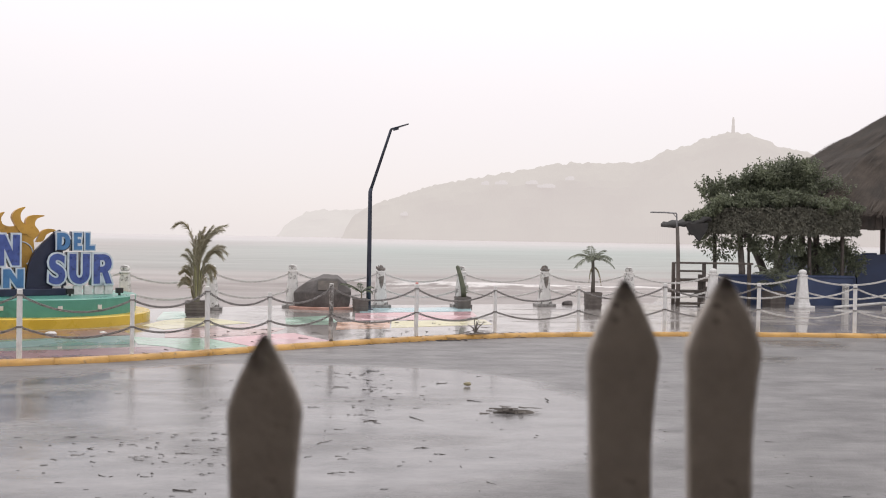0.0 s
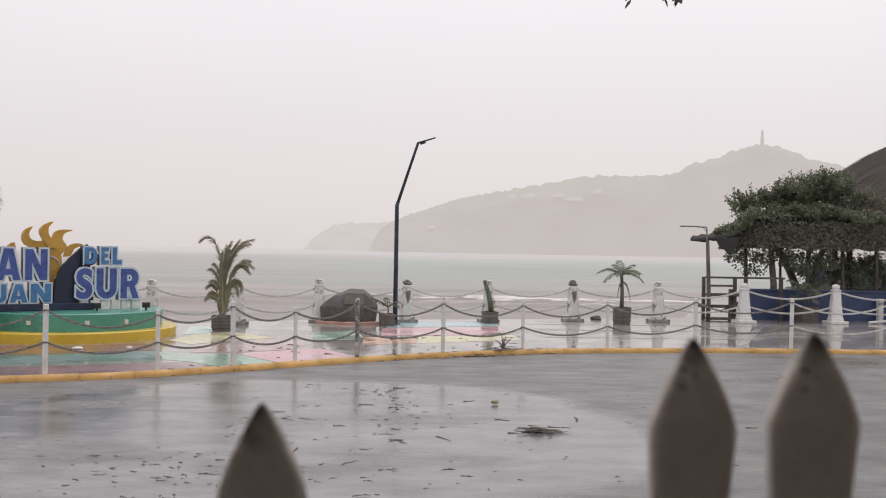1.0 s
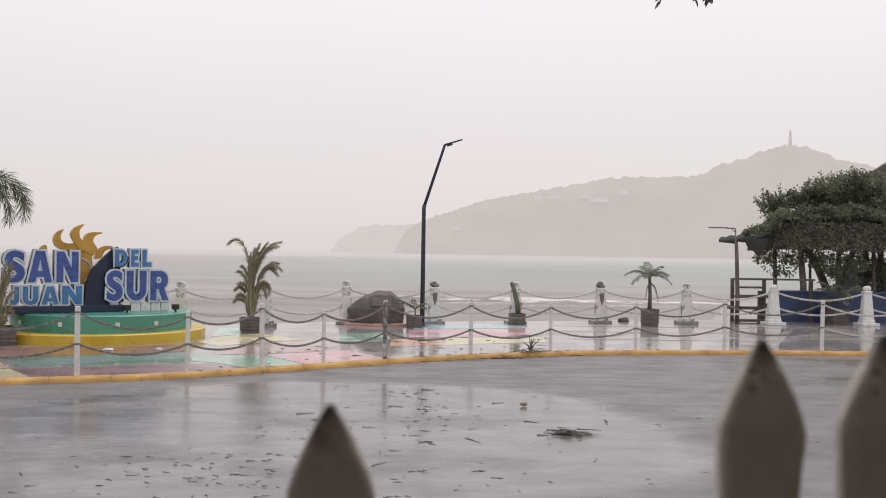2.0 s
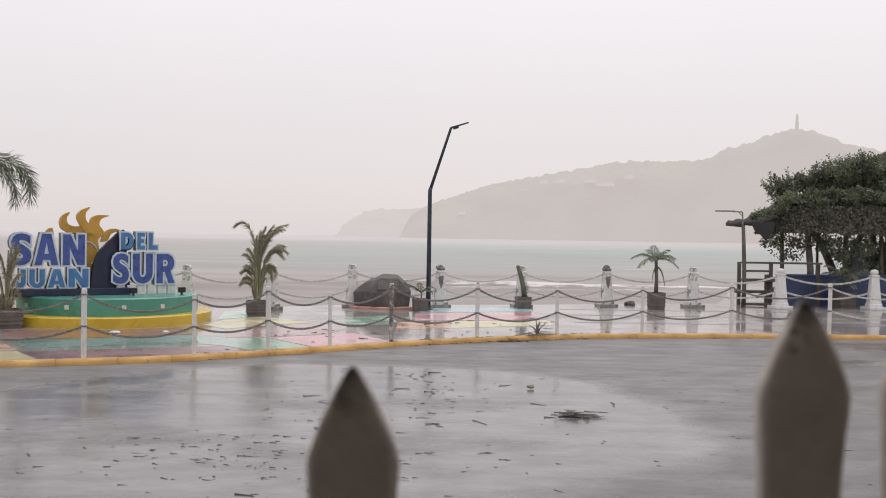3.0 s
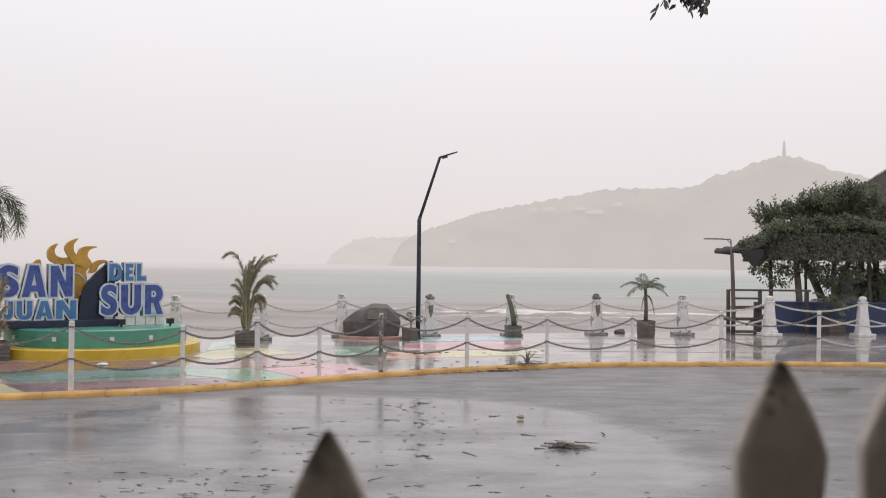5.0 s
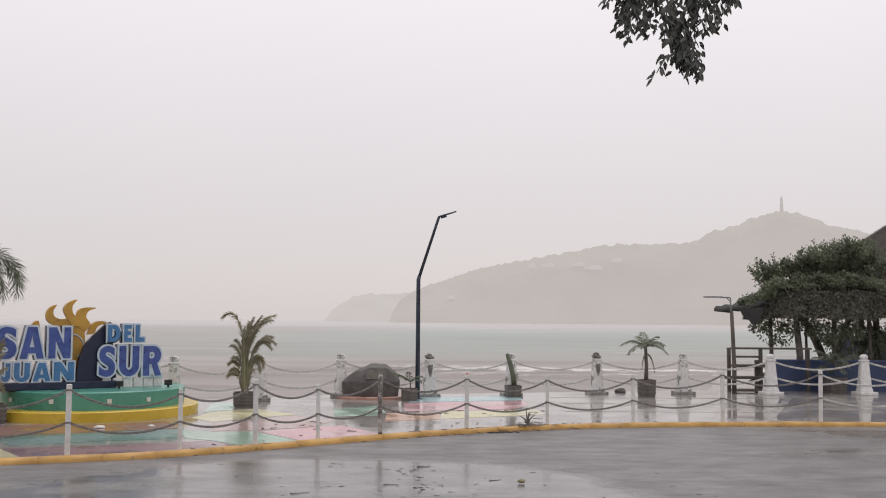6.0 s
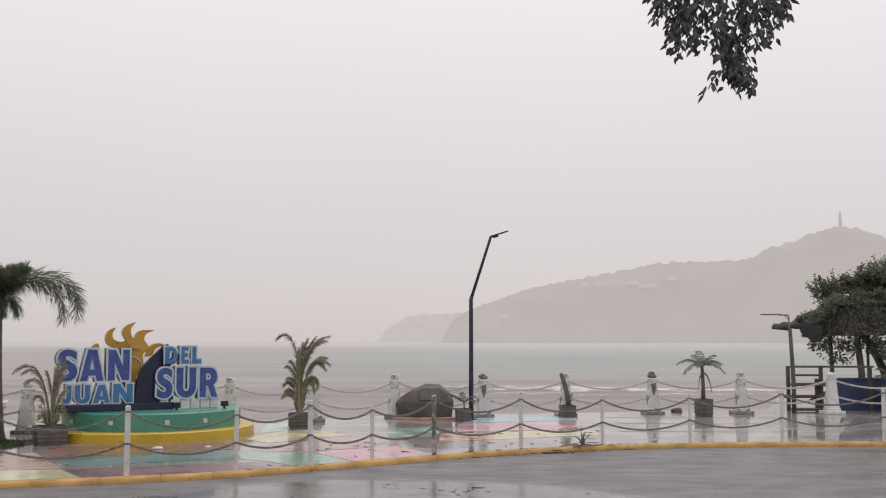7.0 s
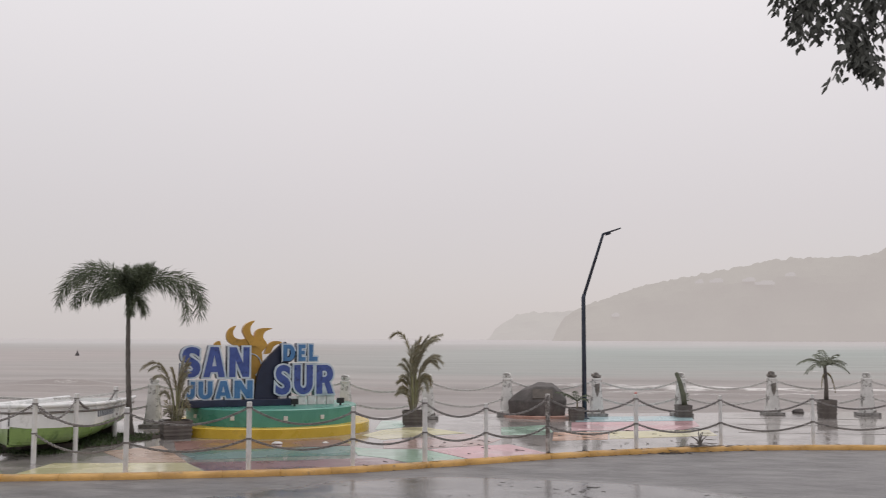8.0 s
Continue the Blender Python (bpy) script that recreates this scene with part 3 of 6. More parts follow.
def build_kerb():
    kerb = thing("kerb", pose(0, 0, 0), "yellow painted concrete kerb, chipped and muddy", "kerb", kind="structure")
    line = [p for p in kerb_line if -17 < p.x < 24]
    for i in range(0, len(line) - 2, 2):
        bm = bmesh.new()
        run = line[i : i + 3]
        rings = []
        for j, p in enumerate(run):
            a, b = run[max(j - 1, 0)], run[min(j + 1, len(run) - 1)]
            d = (b - a).normalized()
            q = p + d * (0.0002 if j == 0 else -0.0002 if j == 2 else 0) + Vector((0, random.uniform(-0.0008, 0.0008), 0))
            nrm = Vector((-d.y, d.x, 0))
            lift = random.uniform(-0.002, 0.003)
            rings.append([bm.verts.new(q + nrm * u + Vector((0, 0, w + (lift if w > 0 else 0)))) for u, w in ((-0.022, 0.0), (-0.02, 0.075), (-0.006, 0.102), (0.022, 0.120), (0.07, 0.128), (0.14, 0.124), (0.16, 0.05))])
        for a, b in zip(rings, rings[1:]):
            for k in range(6):
                bm.faces.new((a[k], b[k], b[k + 1], a[k + 1])).smooth = True
        bm.faces.new(rings[0])
        bm.faces.new(rings[-1][::-1])
        bmesh.ops.recalc_face_normals(bm, faces=bm.faces[:])
        part("kerb_stone", bm, M_KERB, kerb)


# ---- sea and far shore ----
def build_sea():
    ys = list(np.arange(56, 190, 1.0)) + [195, 210, 240, 280, 330, 400, 500, 650, 850, 1030]
    xs = [-2500, -800, -300, -200] + list(np.arange(-140, 141, 2.5)) + [200, 300, 800, 2500]
    verts, faces = [], []
    for y in ys:
        for x in xs:
            z = SEA_Z
            if y < 190 and abs(x) <= 200:
                bend = 2.5 * noise.noise((x * 0.03, 0.0, 1.3)) + 1.2 * noise.noise((x * 0.09, 0.4, 3.3))
                for at, high, wide in ((65, 0.28, 1.3), (70, 0.30, 1.5), (76, 0.34, 1.8), (83, 0.62, 1.8), (89, 0.66, 1.8), (98, 0.34, 2.2), (112, 0.30, 2.6), (134, 0.34, 4.5), (162, 0.30, 5.5)):
                    along = max(0.0, 0.48 + 1.1 * noise.noise((x * 0.05, at, 0.7)) + 0.5 * noise.noise((x * 0.17, at, 2.7)))
                    if at < 94 and 2 < x < 42:
                        along = max(along, 0.62 + 0.5 * noise.noise((x * 0.25, at, 5.1)))
                    d = (y - at - bend * at / 70) / wide
                    z += high * along * math.exp(-d * d * (2.2 if d < 0 else 0.7))
                z += 0.05 * noise.noise((x * 0.2, y * 0.5, 5.0))
            verts.append((x, y, z))
    w = len(xs)
    for j in range(len(ys) - 1):
        for i in range(w - 1):
            a = j * w + i
            faces.append((a, a + 1, a + w + 1, a + w))
    me = bpy.data.meshes.new("water")
    me.from_pydata(verts, [], faces)
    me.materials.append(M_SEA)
    for p in me.polygons:
        p.use_smooth = True
    tagged(new("water", me), "grey green storm sea with low muddy breakers", "sea", kind="structure")


build_sea()


def build_hill(name, profile, y_front, deep, material, label):
    """A wooded headland: a ridge over its shore, with a ragged line of trees."""
    xs = np.arange(profile[0][0], profile[-1][0] + 1, 3.0)
    px, pz = zip(*profile)
    bm = bmesh.new()
    rows = 12
    grid = []
    for x in xs:
        top = float(np.interp(x, px, pz))
        col = []
        for j in range(rows + 1):
            f = j / rows
            y = y_front + deep * f + 12 * noise.noise((x * 0.02, f * 3, 2.0))
            z = -6 + (top + 6) * math.sin(f * math.pi / 2) ** 0.8
            z += (1.6 + 2.2 * f) * noise.noise((x * 0.09, f * 9, 4.0)) + 3.6 * f * max(0, noise.noise((x * 0.16, f * 14, 9.0))) + 1.5 * f * noise.noise((x * 0.4, f * 5, 3.0))
            col.append(bm.verts.new((x * FAR, y * FAR, (z - 1.85) * FAR + 1.85)))
        col.append(bm.verts.new((x * FAR, (y_front + deep * 1.6) * FAR, -8)))
        grid.append(col)
    for a, b in zip(grid, grid[1:]):
        for j in range(rows + 1):
            bm.faces.new((a[j], b[j], b[j + 1], a[j + 1]))
    return whole(name, bm, material, label, "hill", kind="structure")


build_hill("backdrop_point", [(-165, -12), (-158, -3), (-151, 9), (-143, 17), (-119, 31), (-97, 34), (-58, 35), (0, 42), (60, 46), (150, 44)], 1440, 60, M_FARHILL, "far wooded point, pale with haze put into its glow")
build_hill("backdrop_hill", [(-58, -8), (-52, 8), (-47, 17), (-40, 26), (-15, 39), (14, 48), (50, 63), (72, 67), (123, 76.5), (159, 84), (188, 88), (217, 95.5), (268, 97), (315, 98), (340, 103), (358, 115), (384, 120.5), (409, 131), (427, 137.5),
           (445, 140), (471, 140), (493, 131.5), (507, 123), (529, 121), (560, 114), (640, 95), (760, 70), (900, 50)], 1220, 80, M_HILL, "long wooded headland, pale with haze put into its glow")


def build_monument():
    bm = bmesh.new()
    lathe(bm, [(3.2, 0), (3.2, 2), (2.3, 2.4), (2.1, 10), (2.6, 10.6), (1.7, 11), (1.7, 18), (1.2, 20), (0.8, 22)], 8)
    whole("monument", bm, M_HILL, "tall monument on the summit of the headland, pale with glowing haze", "monument", at=pose(450 * FAR, 1303 * FAR, 137.7 * FAR + 1.85) @ Matrix.Scale(FAR, 4))
    for x, z, w in ((196, 74, 22), (178, 78, 14), (140, 77, 15), (120, 76, 9), (20, 36, 9), (226, 84, 10)):
        bm = bmesh.new()
        box(bm, w, 10, 3.2, bevel=0.3)
        box(bm, w * 0.55, 8, 1.6, x=w * 0.12, z=3.2, bevel=0.3)
        y = 1222 + 80 * (0.35 + 0.25 * z / 90)
        whole("hillside_house", bm, M_HOUSE, "white hillside house, faint under haze put into its glow", "house", group="hillside houses", at=pose(x * FAR, (y - 18) * FAR, (z - 13.85) * FAR + 1.85) @ Matrix.Scale(FAR, 4))


build_monument()


def kerb_y(x):
    return curve_y([(p.x, p.y) for p in kerb_line], x)


# ---- chains, posts, bollards ----
def link_mesh():
    """One oval chain link, along x."""
    bm = bmesh.new()
    ring = []
    for k in range(8):
        a = 2 * math.pi * k / 8
        c = Vector((0.036 * math.cos(a), 0.018 * math.sin(a), 0))
        out = Vector((math.cos(a), math.sin(a), 0))
        ring.append([bm.verts.new(c + 0.0095 * (math.cos(2 * math.pi * j / 5) * out + math.sin(2 * math.pi * j / 5) * Vector((0, 0, 1)))) for j in range(5)])
    for k in range(8):
        for j in range(5):
            bm.faces.new((ring[k][j], ring[(k + 1) % 8][j], ring[(k + 1) % 8][(j + 1) % 5], ring[k][(j + 1) % 5]))
    verts = [v.co.copy() for v in bm.verts]
    bm.verts.index_update()
    faces = [[v.index for v in f.verts] for f in bm.faces]
    bm.free()
    return verts, faces


LINK_V, LINK_F = link_mesh()


def chain(a, b, sag, material, label, group, fat=0.8):
    """A chain of real links hung between two points."""
    a, b = Vector(a), Vector(b)
    n = max(6, round((b - a).length * 1.08 / (0.054 * fat)))
    pts = [a.lerp(b, i / n) - Vector((0, 0, sag * 4 * (i / n) * (1 - i / n))) for i in range(n + 1)]
    verts, faces = [], []
    for i in range(n):
        d = pts[i + 1] - pts[i]
        m = Matrix.Translation((pts[i] + pts[i + 1]) / 2) @ d.to_track_quat("X", "Z").to_matrix().to_4x4() @ Matrix.Rotation(radians(45 + 90 * (i % 2)), 4, "X") @ Matrix.Scale(fat, 4)
        o = len(verts)
        verts += [m @ v for v in LINK_V]
        faces += [[o + k for k in f] for f in LINK_F]
    me = bpy.data.meshes.new("chain")
    me.from_pydata(verts, [], faces)
    me.materials.append(material)
    return tagged(new("chain", me), label, "chain", group)


def kerb_post(x, y, high, material, r=0.034, lean=0.0, label="thin white painted steel post on the kerb"):
    post = thing("chain_post", pose(x, y, ZP, lean, lean * 0.7, 0), label, "post", "chain posts along the kerb")
    bm = bmesh.new()
    lathe(bm, [(r, -0.03), (r, high - 0.01), (r * 0.8, high)], 14)
    part("shaft", bm, material, post, smooth=False)
    for z in (high - 0.075, high * 0.46):
        bm = bmesh.new()
        lathe(bm, [(r + 0.004, z - 0.012), (r + 0.009, z - 0.008), (r + 0.009, z + 0.008), (r + 0.004, z + 0.012)], 12)
        part("chain_ring", bm, M_CHAIN, post, "grey steel ring")
    if x == 0.58:
        bm = bmesh.new()
        lathe(bm, [(r * 0.7, high - 0.005), (r * 0.75, high + 0.015), (r * 0.5, high + 0.03), (r * 0.2, high + 0.036)], 14)
        part("cap", bm, M_CAP, post, "coral red painted cap", smooth=True)
    return (x, y, ZP + high - 0.075), (x, y, ZP + high * 0.46)


def build_posts():
    spec = [(-6.25, 0.84, 0), (-4.73, 0.90, 0), (-3.42, 0.81, 1), (-2.51, 0.90, 0), (-1.69, 0.79, 1), (-0.80, 0.90, 2), (0.58, 0.86, 0), (1.99, 0.81, 1), (3.55, 0.82, 1), (5.20, 0.88, 0),
            (7.0, 0.90, 0), (8.85, 0.90, 0), (10.6, 0.90, 0), (12.4, 0.90, 0)]
    ends = []
    for x, high, look_of in spec:
        mat = M_SCUFF if look_of == 2 else M_WHITE
        ends.append(kerb_post(x, kerb_y(x) + 0.17, high + 0.02, mat, 0.030 if look_of == 1 else 0.036, random.uniform(-0.6, 0.6), "scuffed steel post with white paint worn to grey" if look_of == 2 else "thin white painted steel post on the kerb"))
    for i, (a, b) in enumerate(zip(ends, ends[1:])):
        white = i >= 10
        for k in (0, 1):
            chain(a[k], b[k], (0.2 if k == 0 else 0.15) * (0.8 if spec[i + 1][0] - spec[i][0] < 1.1 else 1.0), M_CHAINW if white else M_CHAIN, "sagging weathered chain between kerb posts", "chains along the kerb")
    # The short row that turns in beside the boat.
    row = [(-9.2, 12.85, 0.9), (-7.98, 13.7, 0.92), (-8.0, 14.9, 0.92), (-8.58, 17.35, 0.9)]
    ends2 = [kerb_post(x, y, h, M_WHITE, 0.036, 0.4, "thin white painted steel post beside the boat") for x, y, h in row]
    for a, b in zip(ends2, ends2[1:]):
        chain(a[0], b[0], 0.26, M_CHAIN, "sagging dark chain beside the boat", "chains beside the boat")
    chain(ends2[1][1], ends[0][1], 0.2, M_CHAIN, "sagging weathered chain between kerb posts", "chains along the kerb")
    chain(ends2[1][0], ends[0][0], 0.24, M_CHAIN, "sagging weathered chain between kerb posts", "chains along the kerb")


build_posts()


def bollard(x, y, fresh, lean=0.0, broken=False):
    mat = M_WHITE if fresh else M_PEEL
    label = "freshly whitewashed concrete obelisk bollard" if fresh else "peeling white concrete obelisk bollard, stained grey"
    ob = thing("obelisk_bollard", pose(x, y, ZP, lean, lean, 8), label, "bollard", "bollards along the seafront")
    bm = bmesh.new()
    box(bm, 0.46, 0.46, 0.07, bevel=0.012)
    part("base_slab", bm, M_WHITE if fresh else M_BASE, ob, "" if fresh else "dirty grey base slab")
    bm = bmesh.new()
    lathe(bm, [(0.17, 0.07), (0.17, 0.13), (0.155, 0.145)], 16, square=0.85)
    part("plinth", bm, mat, ob)
    bm = bmesh.new()
    lathe(bm, [(0.158, 0.145), (0.15, 0.20), (0.098, 0.80), (0.092, 0.81)], 16, square=0.75)
    part("shaft", bm, mat, ob)
    bm = bmesh.new()
    lathe(bm, [(0.092, 0.81), (0.118, 0.817), (0.118, 0.85), (0.095, 0.857)], 16, square=0.5)
    part("collar", bm, mat, ob)
    bm = bmesh.new()
    lathe(bm, [(0.07, 0.857), (0.094, 0.885), (0.10, 0.915), (0.09, 0.95), (0.06, 0.975), (0.012, 0.985)], 16)
    if broken:
        for v in bm.verts:
            v.co.z = 0.855 + (v.co.z - 0.855) * random.uniform(0.4, 1.2)
            v.co.x += random.uniform(-0.025, 0.025)
    part("cap", bm, M_RUST if broken else mat, ob, "broken stained cap" if broken else "", smooth=not broken)
    if broken:
        bm = bmesh.new()
        prism(bm, [(-0.05, 0.72), (0.06, 0.74), (0.05, 0.55), (0.0, 0.42), (-0.045, 0.58)], -0.128, -0.08, lambda x, y, z: (x, z, y))
        part("spall", bm, M_RUST, ob, "dark spalled patch")
    return (x, y, ZP + 0.82), (x, y, ZP + 0.44)


def build_bollards():
    spots = [(-12.0, 17.3, 0), (-8.75, 19.3, 0), (-5.35, 21.3, 0), (-3.72, 22.2, 0), (-2.07, 23.2, 0), (-0.07, 23.6, 0), (1.85, 24.05, 0), (3.95, 24.65, 0), (6.1, 24.9, 0), (8.27, 25.0, 1), (10.63, 25.15, 1),
             (13.1, 25.2, 1), (15.3, 25.2, 1), (17.8, 25.2, 1)]
    ends = [bollard(x, y, f, 0.0, x in (-0.07, 3.95)) for x, y, f in spots]
    for i, (a, b) in enumerate(zip(ends, ends[1:])):
        for k in (0, 1):
            chain(a[k], b[k], 0.22 if k == 0 else 0.2, M_CHAINW, "whitewashed chain hung between bollards", "chains along the seafront", fat=1.15)


build_bollards()


# ---- lamps ----
def build_lamps():
    lamp = thing("street_lamp", pose(-0.33, 22.9, ZP), "tall dark blue street lamp with a bent upper pole", "street lamp")
    bm = bmesh.new()
    box(bm, 0.22, 0.22, 0.02, bevel=0.004)
    lathe(bm, [(0.07, 0.02), (0.055, 0.10), (0.05, 0.12)], 14)
    part("base_plate", bm, M_POLE, lamp)
    bm = bmesh.new()
    tube(bm, [(0, 0, 0.02), (0, 0, 1.4), (0, 0, 2.66), (0.02, 0, 2.74)], [0.055, 0.05, 0.046, 0.044], 14)
    part("pole", bm, M_POLE, lamp, smooth=True)
    bm = bmesh.new()
    tube(bm, [(0.01, 0, 2.70), (0.45, 0, 4.08), (0.50, 0, 4.10)], [0.036, 0.03, 0.026], 12)
    part("arm", bm, M_POLE, lamp, smooth=True)
    bm = bmesh.new()
    m = Matrix.Translation((0.47, 0, 4.07)) @ Matrix.Rotation(radians(-17), 4, "Y")
    vs = box(bm, 0.42, 0.15, 0.035, x=0.19, bevel=0.012)
    vs = bm.verts[:]
    for v in vs:
        if v.co.x > 0.2:
            v.co.z = v.co.z * 0.6 + 0.012
    box(bm, 0.13, 0.09, 0.05, x=0.09, z=-0.035, bevel=0.01)
    bmesh.ops.transform(bm, matrix=m, verts=bm.verts[:])
    part("lamp_head", bm, M_POLE, lamp, "flat dark LED lamp head")

    low = thing("street_lamp", pose(7.43, 25.2, ZP), "slim lamp on a rough dark timber pole beside the steps", "street lamp")
    bm = bmesh.new()
    tube(bm, [(0, 0, -0.05), (0.012, 0, 0.6), (-0.01, 0, 1.3), (-0.04, 0, 2.02)], [0.06, 0.053, 0.05, 0.045], 12)
    part("pole", bm, M_WOOD, low, smooth=True)
    bm = bmesh.new()
    tube(bm, [(-0.04, 0.03, 1.9), (-0.055, 0.03, 2.33), (-0.07, 0.03, 2.36), (-0.30, 0, 2.365)], 0.018, 8)
    tube(bm, [(-0.055, 0.03, 2.25), (-0.16, 0.02, 2.36)], 0.01, 6)
    part("arm", bm, M_GREY, low)
    bm = bmesh.new()
    box(bm, 0.46, 0.13, 0.035, x=-0.50, z=2.355, bevel=0.01)
    part("lamp_head", bm, M_GREY, low)


build_lamps()


# ---- the place sign ----
SIGN = pose(-6.35, 19.3, 0, 0, 0, 33)


def arc_points(cx, cy, rx, ry, a0, a1, n):
    return [(cx + rx * math.cos(radians(a0 + (a1 - a0) * k / n)), cy + ry * math.sin(radians(a0 + (a1 - a0) * k / n))) for k in range(n + 1)]


S_FORM = [(0.94, 0.91), (0.75, 0.975), (0.52, 1.0), (0.28, 0.97), (0.10, 0.885), (0.02, 0.74), (0.05, 0.60), (0.16, 0.50), (0.35, 0.42), (0.52, 0.36), (0.60, 0.30), (0.58, 0.24), (0.48, 0.21), (0.34, 0.22), (0.18, 0.27), (0.04, 0.35), (0.02, 0.09),
          (0.20, 0.03), (0.45, 0.0), (0.70, 0.02), (0.90, 0.11), (0.99, 0.26), (0.96, 0.42), (0.84, 0.53), (0.62, 0.62), (0.46, 0.67), (0.39, 0.72), (0.42, 0.78), (0.52, 0.80), (0.66, 0.78), (0.80, 0.73), (0.93, 0.66)]

LETTER_FORMS = {
    "A": [[(0, 0), (0.29, 0), (0.345, 0.17), (0.655, 0.17), (0.71, 0), (1, 0), (0.69, 1), (0.31, 1)], [(0.40, 0.36), (0.60, 0.36), (0.5, 0.74)]],
    "N": [[(0, 0), (0, 1), (0.34, 1), (0.69, 0.46), (0.69, 1), (1, 1), (1, 0), (0.67, 0), (0.31, 0.56), (0.31, 0)]],
    "U": [[(0, 1), (0.34, 1), (0.34, 0.40)] + arc_points(0.5, 0.36, 0.16, 0.15, 180, 360, 8) + [(0.66, 0.40), (0.66, 1), (1, 1)] + arc_points(0.5, 0.36, 0.5, 0.36, 0, -180, 16)],
    "J": [[(0.48, 1), (1, 1)] + arc_points(0.48, 0.34, 0.52, 0.34, 0, -120, 12) + [(0.0, 0.12), (0.06, 0.36)] + arc_points(0.34, 0.36, 0.14, 0.12, 225, 360, 6)],
    "D": [[(0, 0), (0, 1)] + arc_points(0.45, 0.5, 0.55, 0.5, 90, -90, 16), [(0.34, 0.23), (0.34, 0.77)] + arc_points(0.42, 0.5, 0.22, 0.27, 90, -90, 10)],
    "E": [[(0, 0), (0, 1), (0.96, 1), (0.96, 0.77), (0.44, 0.77), (0.44, 0.62), (0.86, 0.62), (0.86, 0.40), (0.44, 0.40), (0.44, 0.23), (1, 0.23), (1, 0)]],
    "L": [[(0, 0), (0, 1), (0.44, 1), (0.44, 0.25), (1, 0.25), (1, 0)]],
    "R": [[(0, 0), (0, 1)] + arc_points(0.55, 0.69, 0.42, 0.31, 90, -60, 12) + [(1, 0), (0.66, 0), (0.46, 0.38), (0.34, 0.38), (0.34, 0)], [(0.34, 0.58), (0.34, 0.80)] + arc_points(0.48, 0.69, 0.14, 0.11, 90, -90, 8)],
    "S": [S_FORM],
}


def glyph(ch, grow, deep, u0, z0, u1, z1, y_front):
    """A solid heavy letter in the given box of the sign's face, swollen by grow; its front stands at y_front."""
    cu = bpy.data.curves.new("glyph", "CURVE")
    cu.dimensions, cu.fill_mode, cu.offset, cu.extrude = "2D", "BOTH", grow, deep / 2
    xs = [x for line in LETTER_FORMS[ch] for x, y in line]
    ys = [y for line in LETTER_FORMS[ch] for x, y in line]
    x0, x1, y0, y1 = min(xs), max(xs), min(ys), max(ys)
    for line in LETTER_FORMS[ch]:
        area = sum(a[0] * b[1] - b[0] * a[1] for a, b in zip(line, line[1:] + line[:1]))
        outer = line is LETTER_FORMS[ch][0]
        if (area < 0) == outer:
            line = line[::-1]
        sp = cu.splines.new("POLY")
        sp.points.add(len(line) - 1)
        sp.use_cyclic_u = True
        for p, (x, y) in zip(sp.points, line):
            p.co = (u0 + (x - x0) / (x1 - x0) * (u1 - u0), z0 + (y - y0) / (y1 - y0) * (z1 - z0), 0, 1)
    ob = new("glyph", cu)
    me = bpy.data.meshes.new_from_object(ob.evaluated_get(bpy.context.evaluated_depsgraph_get()))
    bpy.data.objects.remove(ob)
    bpy.data.curves.remove(cu)
    bm = bmesh.new()
    bm.from_mesh(me)
    bpy.data.meshes.remove(me)
    for v in bm.verts:
        x, y, z = v.co
        v.co = (x, y_front + deep / 2 - z, y)
    bmesh.ops.remove_doubles(bm, verts=bm.verts[:], dist=0.0005)
    bmesh.ops.recalc_face_normals(bm, faces=bm.faces[:])
    return bm


